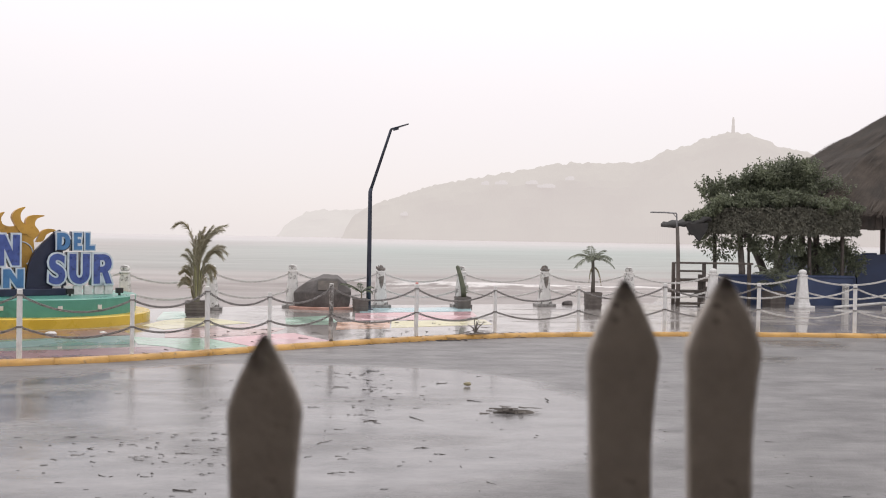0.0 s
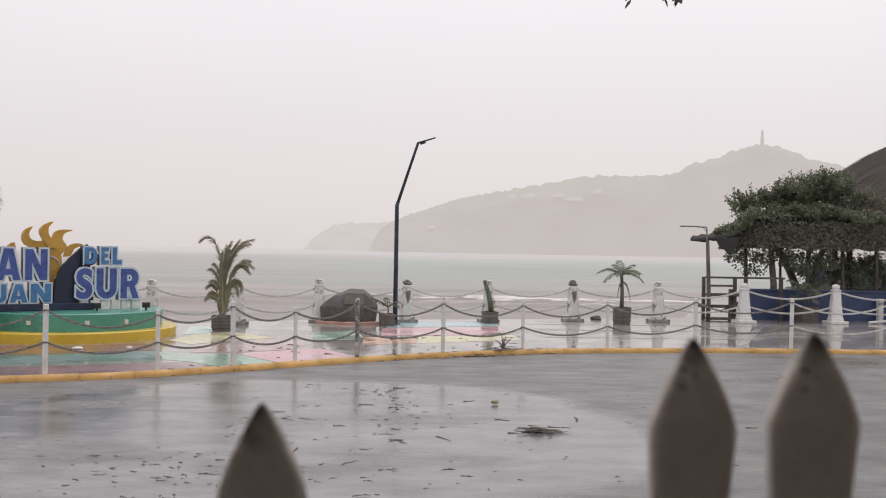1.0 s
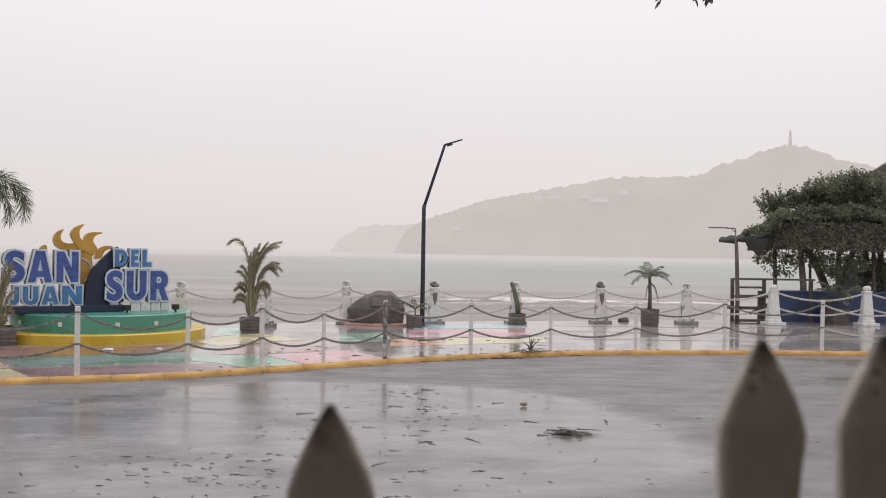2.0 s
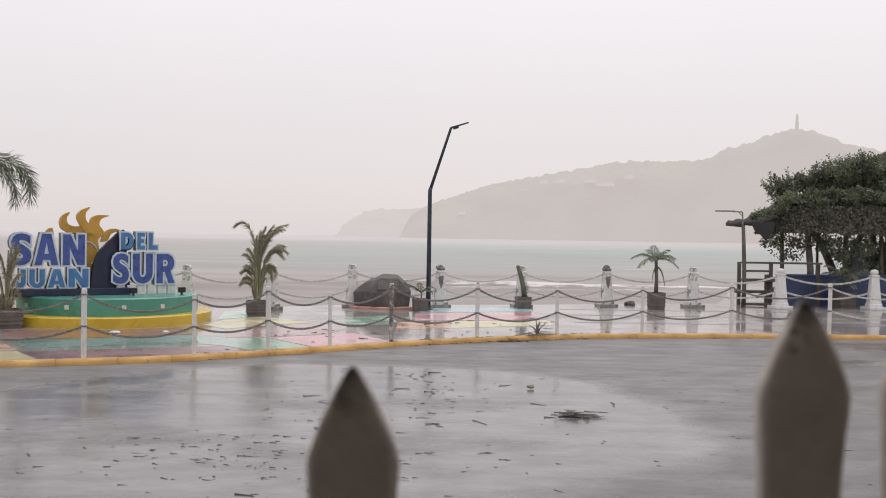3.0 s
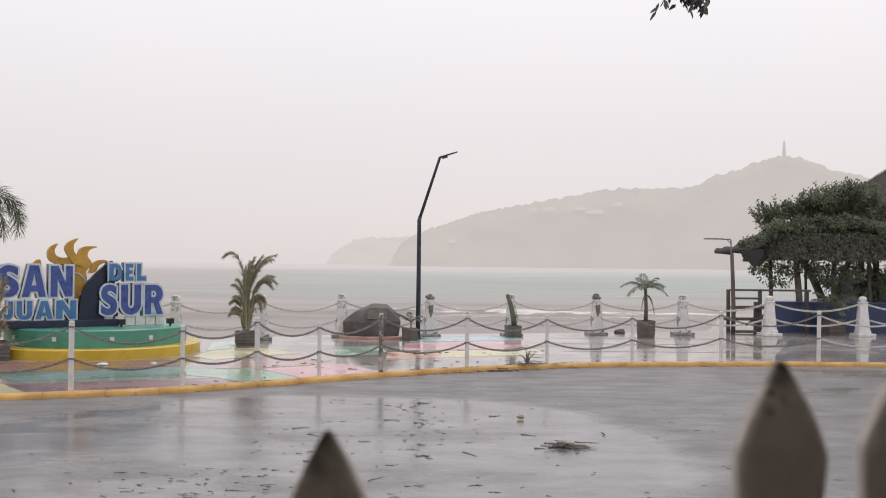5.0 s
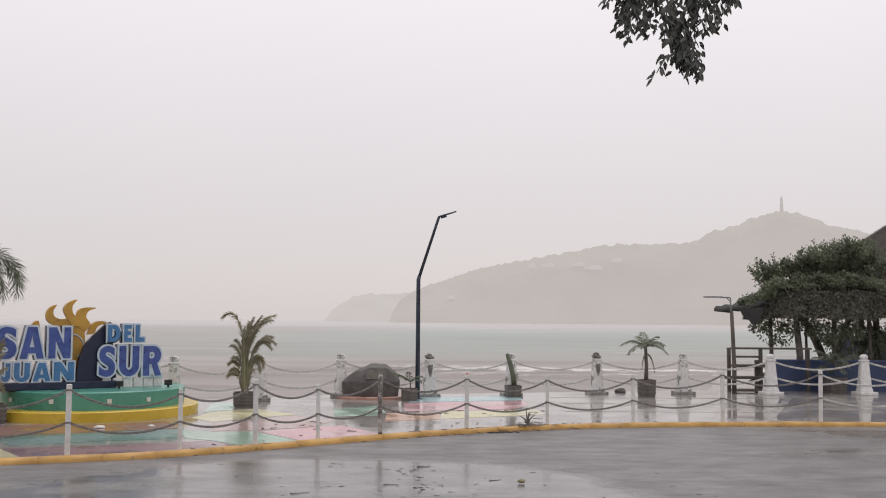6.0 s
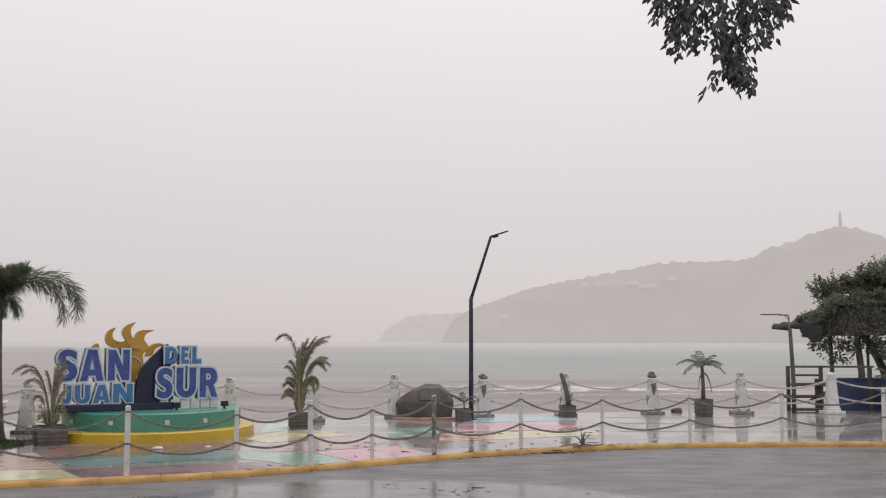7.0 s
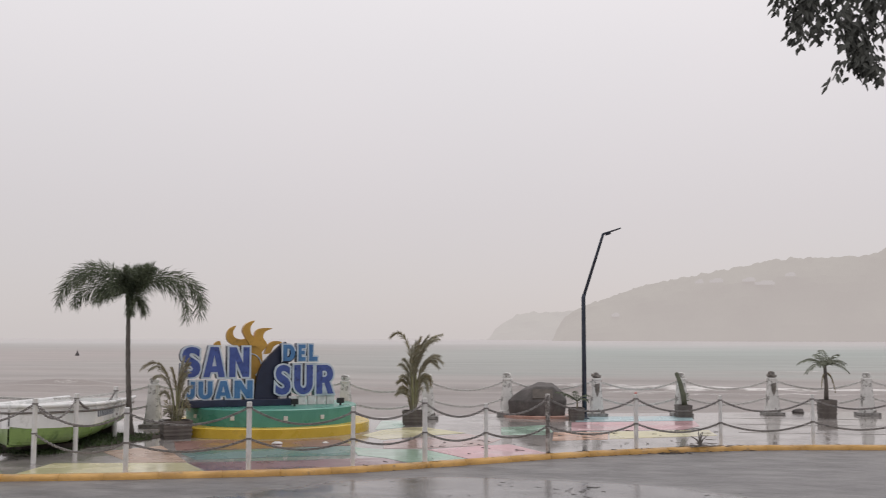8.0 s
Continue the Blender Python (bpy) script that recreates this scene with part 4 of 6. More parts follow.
def build_sign():
    platform = thing("sign_platform", pose(-6.40, 19.32, ZP), "round two-tier concrete platform painted sea green and yellow", "platform")
    bm = bmesh.new()
    lathe(bm, [(1.97, -0.02), (1.98, 0.165), (1.955, 0.18), (0.2, 0.181)], 72)
    part("lower_tier", bm, M_YELLOW, platform, "yellow painted lower tier")
    bm = bmesh.new()
    lathe(bm, [(1.62, 0.18), (1.63, 0.475), (1.60, 0.495), (0.2, 0.496)], 72, x=0.1, y=-0.05)
    tier = part("upper_tier", bm, M_GREEN, platform, "sea green painted upper tier")
    for a in (-97, -63, -38, -130):
        bm = bmesh.new()
        box(bm, 0.075, 0.02, 0.075, bevel=0.004)
        fit = part("recessed_light", bm, M_LITTER, tier, "small white square light fitting")
        r = 1.634
        fit.matrix_local = pose(0.1 + r * math.cos(radians(a)), -0.05 + r * math.sin(radians(a)), 0.30, 0, 0, a + 90)

    sign = thing("place_sign", SIGN, "large blue letters and golden sun spelling SAN JUAN DEL SUR", "sign")
    row = [("S", -1.842, 1.132, -1.441, 1.76, 0), ("A", -1.455, 1.132, -0.985, 1.757, 0), ("N", -0.975, 1.130, -0.530, 1.75, 0),
           ("J", -1.745, 0.750, -1.545, 1.118, 1), ("U", -1.535, 0.742, -1.225, 1.118, 1), ("A", -1.222, 0.745, -0.878, 1.118, 1), ("N", -0.872, 0.742, -0.475, 1.124, 1),
           ("D", 0.050, 1.424, 0.335, 1.787, 1), ("E", 0.350, 1.424, 0.545, 1.79, 1), ("L", 0.560, 1.424, 0.780, 1.79, 1),
           ("S", -0.090, 0.780, 0.268, 1.412, 0), ("U", 0.272, 0.782, 0.708, 1.408, 0), ("R", 0.716, 0.782, 1.128, 1.402, 0)]
    for ch, u0, z0, u1, z1, light in row:
        front = -0.60 - (0.03 if light else 0)
        rim = 0.026 if light else 0.034
        inner = (u0 + rim, z0 + rim, u1 - rim, z1 - rim)
        letter = part("letter", glyph(ch, rim * 0.85, 0.19, *inner, front + 0.03), M_NAVY, sign, "letter %s, dark sided" % ch)
        part("outline", glyph(ch, rim, 0.03, *inner, front), M_RIM, letter, "pale outline")
        part("face", glyph(ch, 0.0, 0.012, *inner, front - 0.008), M_LETTERL if light else M_LETTER, letter, "blue face")

    def flat(name, outline, y0, y1, mat, label=""):
        bm = bmesh.new()
        prism(bm, outline, y0, y1, lambda x, y, z: (x, z, y))
        part(name, bm, mat, sign, label)

    def soft(points):
        return [(p.x, p.y) for p in smooth_line(points + [points[0]], 0.05)[:-1]]

    flat("sun_body", [(-0.62, 0.72), (-0.40, 0.72), (-0.37, 1.2), (-0.25, 1.45), (-0.27, 1.62), (-0.18, 1.72), (-0.30, 1.84), (-0.60, 1.84), (-0.66, 1.75)], -0.36, -0.26, M_GOLD, "golden painted sun")
    flat("flame", soft([(-0.55, 1.72), (-0.76, 1.73), (-0.92, 1.82), (-0.95, 1.96), (-0.89, 2.07), (-0.77, 2.12), (-0.83, 2.02), (-0.81, 1.91), (-0.69, 1.86), (-0.52, 1.87)]), -0.38, -0.27, M_GOLD, "golden curling flame")
    flat("flame", soft([(-0.50, 1.74), (-0.60, 1.90), (-0.655, 2.04), (-0.58, 2.16), (-0.42, 2.22), (-0.50, 2.11), (-0.49, 1.97), (-0.39, 1.86), (-0.36, 1.74)]), -0.40, -0.28, M_GOLD, "golden curling flame")
    flat("flame", soft([(-0.40, 1.72), (-0.41, 1.98), (-0.30, 2.07), (-0.07, 2.07), (-0.21, 2.01), (-0.25, 1.90), (-0.17, 1.77), (-0.26, 1.66)]), -0.37, -0.26, M_GOLD, "golden curling flame")
    flat("flame", soft([(-0.22, 1.58), (-0.14, 1.77), (0.0, 1.83), (0.13, 1.80), (-0.03, 1.73), (-0.10, 1.60)]), -0.35, -0.25, M_GOLD, "golden curling flame")
    flat("flame", soft([(-1.17, 1.66), (-1.17, 1.78), (-1.07, 1.83), (-1.05, 1.66)]), -0.33, -0.23, M_GOLD, "golden curling flame")
    ring = bmesh.new()
    arc = [(-0.50 + 0.22 * math.cos(radians(a)), -0.372, 1.37 + 0.22 * math.sin(radians(a))) for a in range(-60, 100, 10)]
    tube(ring, arc, 0.012, 6)
    part("sun_ring", ring, M_RIM, sign)
    flat("wave_panel", soft([(-0.44, 0.615), (-0.41, 0.95), (-0.37, 1.19), (-0.27, 1.42), (-0.10, 1.60), (0.10, 1.78), (0.20, 1.76), (0.22, 1.2), (0.24, 0.615)]), -0.50, -0.38, M_NAVY, "dark navy wave panel")
    bm = bmesh.new()
    box(bm, 2.1, 0.34, 0.13, x=-0.80, y=-0.5, z=0.614, bevel=0.015)
    part("plinth", bm, M_NAVY, sign, "long dark navy plinth")
    for i in range(6):
        bm = bmesh.new()
        box(bm, 0.15, 0.10, 0.171, x=0.10 + 0.19 * i, y=-0.52, z=0.614, bevel=0.008)
        part("foot", bm, M_WHITE, sign, "white painted foot")
    for u in (0.22, 1.12):
        bm = bmesh.new()
        box(bm, 0.13, 0.09, 0.10, z=0.04, bevel=0.012)
        box(bm, 0.03, 0.05, 0.05, z=0.0)
        at = SIGN @ pose(u, -0.95, 0.615)
        f = thing("floodlight", at, "small black floodlight standing on the platform", "floodlight", "floodlights on the platform")
        part("housing", bm, M_FLOODLIGHT, f)


build_sign()


# ---- rock ----
def build_rock():
    bm = bmesh.new()
    lathe(bm, [(0.78, -0.01), (0.79, 0.05), (0.76, 0.06)], 40)
    bmesh.ops.scale(bm, vec=(1, 0.75, 1), verts=bm.verts[:])
    whole("rock_plinth", bm, M_PLINTH, "low salmon painted plinth under the rock", "plinth", at=pose(-1.36, 23.1, ZP))
    bm = bmesh.new()
    rough = [(-0.63, -0.18, 0.03), (-0.60, 0.25, 0.03), (-0.25, -0.42, 0.02), (0.30, -0.42, 0.02), (0.60, -0.20, 0.03), (0.58, 0.28, 0.03), (0.0, 0.46, 0.03),
             (-0.66, -0.14, 0.34), (-0.60, 0.22, 0.42), (-0.28, -0.42, 0.36), (0.32, -0.44, 0.33), (0.64, -0.18, 0.36), (0.62, 0.2, 0.40),
             (-0.40, -0.10, 0.55), (-0.32, 0.2, 0.60), (-0.06, -0.22, 0.66), (-0.02, 0.14, 0.745), (0.30, 0.10, 0.735), (0.34, -0.20, 0.66), (0.52, 0.05, 0.56), (0.54, 0.2, 0.50)]
    for p in rough:
        bm.verts.new(p)
    bmesh.ops.convex_hull(bm, input=bm.verts[:])
    bmesh.ops.bevel(bm, geom=bm.edges[:], offset=0.014, segments=1, affect="EDGES", profile=0.5)
    bmesh.ops.triangulate(bm, faces=bm.faces[:])
    bmesh.ops.subdivide_edges(bm, edges=bm.edges[:], cuts=2, use_grid_fill=True)
    for v in bm.verts:
        v.co += 0.014 * Vector((noise.noise(v.co * 3), noise.noise(v.co * 3 + Vector((4, 0, 0))), noise.noise(v.co * 5)))
    rock = whole("boulder", bm, M_ROCK, "dark brown flat-sided boulder with a plaque", "rock", at=pose(-1.36, 23.1, ZP + 0.03))
    bm = bmesh.new()
    box(bm, 0.44, 0.025, 0.24, bevel=0.005)
    plaque = part("plaque", bm, M_BARK, rock, "dark rectangular plaque")
    plaque.matrix_local = pose(0.12, -0.40, 0.405, -33, 0, 4)


build_rock()


# ---- plants ----
def any_way():
    return Vector((random.gauss(0, 1), random.gauss(0, 1), random.gauss(0, 1))).normalized()


def frond(parent, base, turn, length, rise, droop, leaflets, leaf_len, material=None, hang=0.35, width=0.03, name="frond", brush=0.0):
    """A feather leaf: an arched midrib with two rows of narrow leaflets that hang a little."""
    bm = bmesh.new()
    out = Vector((math.cos(radians(turn)), math.sin(radians(turn)), 0))
    side = Vector((-out.y, out.x, 0))
    pts = []
    for i in range(13):
        s = i / 12
        pts.append(Vector(base) + out * length * (s - 0.18 * droop * s * s) + Vector((0, 0, length * (rise * s - droop * s * s))))
    tube(bm, pts, [0.012 * (1 - 0.8 * i / 12) + 0.002 for i in range(13)], 5)
    for k in range(leaflets):
        s = 0.10 + 0.9 * (k + 0.5) / leaflets
        i = min(int(s * 12), 11)
        f = s * 12 - i
        p = pts[i].lerp(pts[i + 1], f)
        d = (pts[i + 1] - pts[i]).normalized()
        ll = leaf_len * (0.45 + 0.55 * math.sin(math.pi * min(1, 0.18 + s * 0.82))) * random.uniform(0.8, 1.15)
        for sgn in (-1, 1):
            way = (side * sgn * random.uniform(0.6, 0.9) + d * random.uniform(0.45, 0.8) + Vector((0, 0, random.uniform(-0.1, 0.25) - hang + random.uniform(-brush, brush)))).normalized()
            up = way.cross(d).normalized()
            across = up.cross(way).normalized() * width * 0.5
            mid = p + way * ll * 0.5 + Vector((0, 0, 0.02 * ll))
            tip = p + way * ll - Vector((0, 0, hang * ll * 0.5))
            a, b, c, e = bm.verts.new(p), bm.verts.new(mid + across), bm.verts.new(tip), bm.verts.new(mid - across)
            bm.faces.new((a, b, c, e))
    part(name, bm, material or M_PALM, parent)


def bent_frond(parent, ctrl, leaflets, leaf_len, material, width=0.016, turn=0.0, sweep=0.75, spread=0.6, first=0.15):
    """A feather leaf along a Bezier line of four (x, y, z); the wind sweeps its leaflets towards the tip."""
    bm = bmesh.new()
    spin = Matrix.Rotation(radians(turn), 3, "Z")
    a, b, c, e = (spin @ Vector(p) for p in ctrl)
    n = 18
    pts = [a * (1 - s) ** 3 + b * 3 * s * (1 - s) ** 2 + c * 3 * s * s * (1 - s) + e * s**3 for s in (i / n for i in range(n + 1))]
    tube(bm, pts, [0.011 * (1 - 0.8 * i / n) + 0.002 for i in range(n + 1)], 5)
    for k in range(leaflets):
        s = first + (1 - first) * (k + 0.5) / leaflets
        i = min(int(s * n), n - 1)
        p = pts[i].lerp(pts[i + 1], s * n - i)
        d = (pts[i + 1] - pts[i]).normalized()
        side = d.cross(Vector((0.35, 1, 0.2))).normalized()
        deep = d.cross(side)
        ll = leaf_len * (0.5 + 0.5 * math.sin(math.pi * min(1, 0.15 + s * 0.8))) * random.uniform(0.75, 1.2)
        for sgn in (-1, 1):
            way = (side * sgn * random.uniform(0.2, 1.0) * spread + deep * random.uniform(-0.6, 0.6) + d * random.uniform(0.6, 1.2) * sweep + Vector((0, 0, random.uniform(-0.5, 0.1)))).normalized()
            across = way.cross(any_way()).normalized() * width * 0.5
            mid = p + way * ll * 0.5
            tip = p + way * ll - Vector((0, 0, 0.22 * ll))
            bm.faces.new([bm.verts.new(v) for v in (p, mid + across, tip, mid - across)])
    part("frond", bm, material, parent)


def planter(name, x, y, label, category, group, size=0.22, high=0.30, square=0.9, turn=10, flare=1.0):
    pot = thing(name, pose(x, y, ZP, 0, 0, turn), label, category, group)
    bm = bmesh.new()
    lathe(bm, [(size * 0.94 * flare, 0), (size, high * 0.85), (size * 1.04, high * 0.86), (size * 1.04, high), (size * 0.9, high), (size * 0.88, high - 0.05)], 20, square=square)
    body = part("planter", bm, M_POT, pot, "grey brown planter")
    bm = bmesh.new()
    for k in range(3):
        lathe(bm, [(size * 1.01, high * (0.2 + 0.22 * k)), (size * 1.018, high * (0.21 + 0.22 * k)), (size * 1.018, high * (0.30 + 0.22 * k)), (size * 1.01, high * (0.31 + 0.22 * k))], 20, square=square)
    part("slat_band", bm, M_POT, body)
    bm = bmesh.new()
    lathe(bm, [(size * 0.86, high - 0.06), (size * 0.6, high - 0.03), (0.02, high - 0.02)], 16, square=square)
    part("soil", bm, M_SOIL, pot, "dark wet soil")
    return pot


def stems(parent, base, tops, r, material):
    for top in tops:
        bm = bmesh.new()
        b, t = Vector(base) + Vector((top[0] * 0.3, top[1] * 0.3, 0)), Vector(top)
        tube(bm, [b, b.lerp(t, 0.5) + Vector((0.01, 0, 0)), t], [r, r * 0.85, r * 0.6], 7)
        part("stem", bm, material, parent)


def build_potted():
    group = "potted plants on the promenade"
    # The wind-blown areca palm between sign and rock.
    p = planter("potted_palm", -3.78, 20.75, "wind-blown areca palm in a square grey brown planter", "potted palm", group, 0.22, 0.29)
    stems(p, (0, 0, 0.24), [(-0.09, 0.02, 0.95), (-0.05, -0.05, 1.1), (-0.02, -0.08, 1.0), (0.03, 0.04, 1.15), (0.06, -0.04, 1.05), (0.10, -0.02, 0.9), (0.0, 0.06, 1.0)], 0.017, M_STEM)
    for k, (x1, z1, x2, z2, x3, z3, y3) in enumerate(((0.02, 1.0, -0.06, 2.18, -0.46, 1.80, 0.0), (0.02, 1.0, 0.08, 1.70, 0.56, 1.84, 0.05), (0.0, 1.0, 0.10, 1.66, 0.44, 1.80, -0.1), (0.04, 0.9, 0.02, 1.5, 0.30, 1.80, 0.1), (0.0, 0.9, 0.02, 1.4, 0.14, 1.76, -0.05),
                                                     (0.0, 0.9, -0.02, 1.3, 0.05, 1.68, 0.05), (0.05, 0.8, 0.22, 1.62, 0.58, 1.28, 0.0), (0.05, 0.8, 0.20, 1.50, 0.52, 1.40, 0.1), (0.05, 0.7, 0.25, 1.22, 0.36, 0.84, -0.05), (0.0, 0.7, 0.12, 1.10, 0.30, 0.98, 0.1),
                                                     (-0.03, 0.8, -0.05, 1.25, -0.18, 1.32, 0.0), (-0.04, 0.7, -0.08, 1.02, -0.22, 0.98, -0.1), (-0.05, 0.55, -0.12, 0.80, -0.24, 0.74, 0.0), (0.0, 0.9, 0.0, 1.3, 0.10, 1.50, -0.15), (0.02, 0.9, 0.06, 1.3, 0.20, 1.52, 0.15), (0.0, 0.8, 0.02, 1.2, 0.02, 1.42, 0.1))):
        for again in range(1 if k == 0 else 2):
            j = 0.05 * again
            bent_frond(p, ((random.uniform(-0.06, 0.06), random.uniform(-0.05, 0.05), 0.25), (x1, 0, z1), (x2 - j, y3 * 0.6, z2 - j), (x3 - 1.4 * j, y3 + random.uniform(-0.1, 0.1) * again, z3 - 2 * j)), 110, 0.17, M_OLIVE if (k + again) % 4 else M_DRY, width=0.0095, sweep=1.35, spread=0.42, first=0.46)
    for k in range(7):
        a = random.uniform(0, 6.28)
        bent_frond(p, ((0.05 * math.cos(a), 0.05 * math.sin(a), 0.24), (0.08 * math.cos(a), 0.08 * math.sin(a), 0.45), (0.11 * math.cos(a), 0.11 * math.sin(a), random.uniform(0.6, 0.9)), (0.19 * math.cos(a), 0.19 * math.sin(a), random.uniform(0.5, 1.0))), 16, 0.13, (M_DRY, M_OLIVE)[k % 2], sweep=1.3, spread=0.4)
    # The one beside the big palm.
    p = planter("potted_palm", -7.43, 17.35, "ragged areca palm in a square brown planter", "potted palm", group, 0.25, 0.32, turn=33)
    stems(p, (0, 0, 0.26), [(-0.08, 0.02, 0.8), (-0.02, -0.06, 0.9), (0.03, -0.02, 0.95), (0.07, 0.05, 0.9), (0.12, -0.02, 0.75)], 0.017, M_STEM)
    for k, (x1, z1, x2, z2, x3, z3, y3) in enumerate(((-0.05, 0.95, -0.25, 1.58, -0.66, 1.24, 0.0), (-0.05, 0.85, -0.22, 1.42, -0.54, 1.22, 0.08), (-0.05, 0.8, -0.15, 1.2, -0.36, 1.08, -0.1), (0.02, 0.8, 0.05, 1.15, 0.20, 1.38, 0.0), (0.05, 0.7, 0.12, 1.05, 0.24, 1.16, -0.1),
                                                     (0.0, 0.8, 0.02, 1.1, 0.10, 1.42, 0.05), (0.02, 0.8, -0.02, 1.1, -0.06, 1.22, -0.08), (0.06, 0.6, 0.10, 0.85, 0.20, 0.90, 0.1), (-0.08, 0.6, -0.12, 0.85, -0.22, 0.80, -0.1), (0.05, 0.9, 0.1, 1.2, 0.16, 1.30, 0.12))):
        bent_frond(p, ((random.uniform(-0.06, 0.06), random.uniform(-0.06, 0.06), 0.28), (x1, 0, z1), (x2, y3 * 0.6, z2), (x3, y3, z3)), 66, 0.16, M_OLIVE if k % 3 else M_DRY, width=0.010, turn=-33, sweep=1.4, spread=0.40, first=0.42)
    for k in range(8):
        a = random.uniform(0, 6.28)
        bent_frond(p, ((0.07 * math.cos(a), 0.07 * math.sin(a), 0.26), (0.12 * math.cos(a), 0.12 * math.sin(a), 0.42), (0.16 * math.cos(a), 0.16 * math.sin(a), random.uniform(0.5, 0.75)), (0.24 * math.cos(a), 0.24 * math.sin(a), random.uniform(0.40, 0.75))), 18, 0.13, (M_DRY, M_OLIVE)[k % 2])
    # A small sparse palm beside the lamp.
    p = planter("potted_palm", -0.50, 22.45, "small sparse palm in a dark planter beside the lamp", "potted palm", group, 0.16, 0.27)
    stems(p, (0, 0, 0.2), [(0.02, 0, 0.42)], 0.02, M_DRY)
    for turn, ln, rise, droop in ((170, 0.50, 0.9, 0.5), (150, 0.35, 1.0, 0.6), (20, 0.32, 1.1, 0.7), (-30, 0.32, 0.9, 0.9), (90, 0.3, 1.2, 0.5)):
        frond(p, (0.02, 0, 0.40), turn, ln, rise, droop, 14, 0.13, width=0.02)
    # The leaning stump.
    p = planter("potted_stump", 1.86, 23.65, "leaning green cactus-like stump in a dark planter", "potted plant", group, 0.165, 0.27)
    bm = bmesh.new()
    tube(bm, [(0.04, 0, 0.2), (0.0, 0, 0.5), (-0.06, 0, 0.75), (-0.14, 0, 0.98), (-0.15, 0, 1.0)], [0.062, 0.06, 0.052, 0.045, 0.015], 10)
    part("trunk", bm, M_STUMP, p, smooth=True)
    frond(p, (0.03, 0, 0.3), 60, 0.25, 1.2, 0.3, 8, 0.1, width=0.02)
    # The small palm with an umbrella of leaves.
    p = planter("potted_palm", 5.02, 24.0, "small single-trunked palm in a dark planter", "potted palm", group, 0.185, 0.40, square=0.6)
    bm = bmesh.new()
    tube(bm, [(-0.01, 0, 0.3), (0.0, 0, 0.7), (-0.02, 0, 1.18)], [0.055, 0.042, 0.035], 10)
    part("trunk", bm, M_BARK, p, smooth=True)
    for turn, ln, rise, droop in ((180, 0.70, 0.75, 0.68), (200, 0.62, 0.5, 0.75), (150, 0.5, 0.95, 0.7), (100, 0.42, 1.2, 0.6), (60, 0.5, 1.0, 0.65), (20, 0.68, 0.72, 0.66), (-5, 0.62, 0.5, 0.75), (-40, 0.5, 0.85, 0.8), (-90, 0.48, 1.0, 0.8), (240, 0.5, 0.85, 0.85), (80, 0.35, 1.5, 0.5), (-60, 0.38, 1.3, 0.6)):
        frond(p, (-0.02, 0, 1.15), turn, ln, rise, droop, 28, 0.17, M_FAN, width=0.015, hang=0.3)
    frond(p, (0.0, 0, 1.0), 5, 0.3, 0.1, 1.6, 10, 0.08, M_DRY)
    frond(p, (0.0, 0, 1.0), 185, 0.18, 0.0, 2.0, 8, 0.07, M_DRY)
    # A shrub before the blue wall and a yucca further on.
    p = planter("potted_shrub", 10.05, 25.55, "leafy shrub in a brown planter before the blue wall", "potted shrub", group, 0.22, 0.40, square=0.9)
    for k in range(15):
        frond(p, (random.uniform(-0.1, 0.1), random.uniform(-0.1, 0.1), random.uniform(0.4, 0.8)), k * 25, random.uniform(0.45, 0.75), random.uniform(0.6, 1.5), random.uniform(0.5, 0.9), 20, 0.2, M_FAN, width=0.02)
    p = planter("potted_yucca", 14.0, 24.9, "narrow yucca in a dark low planter", "potted yucca", group, 0.27, 0.22, square=0.2)
    for k in range(14):
        bm = bmesh.new()
        a, ln = k * 2.4, random.uniform(0.5, 0.95)
        d = Vector((math.cos(a) * 0.13, math.sin(a) * 0.13, 1)).normalized()
        s = Vector((-math.sin(a), math.cos(a), 0)) * 0.028
        b0 = Vector((0, 0, 0.18))
        q = [bm.verts.new(v) for v in (b0 - s * 0.6, b0 + s * 0.6, b0 + d * ln * 0.5 + s, b0 + d * ln, b0 + d * ln * 0.5 - s)]
        bm.faces.new(q)
        part("leaf_blade", bm, M_PALM, p)


build_potted()


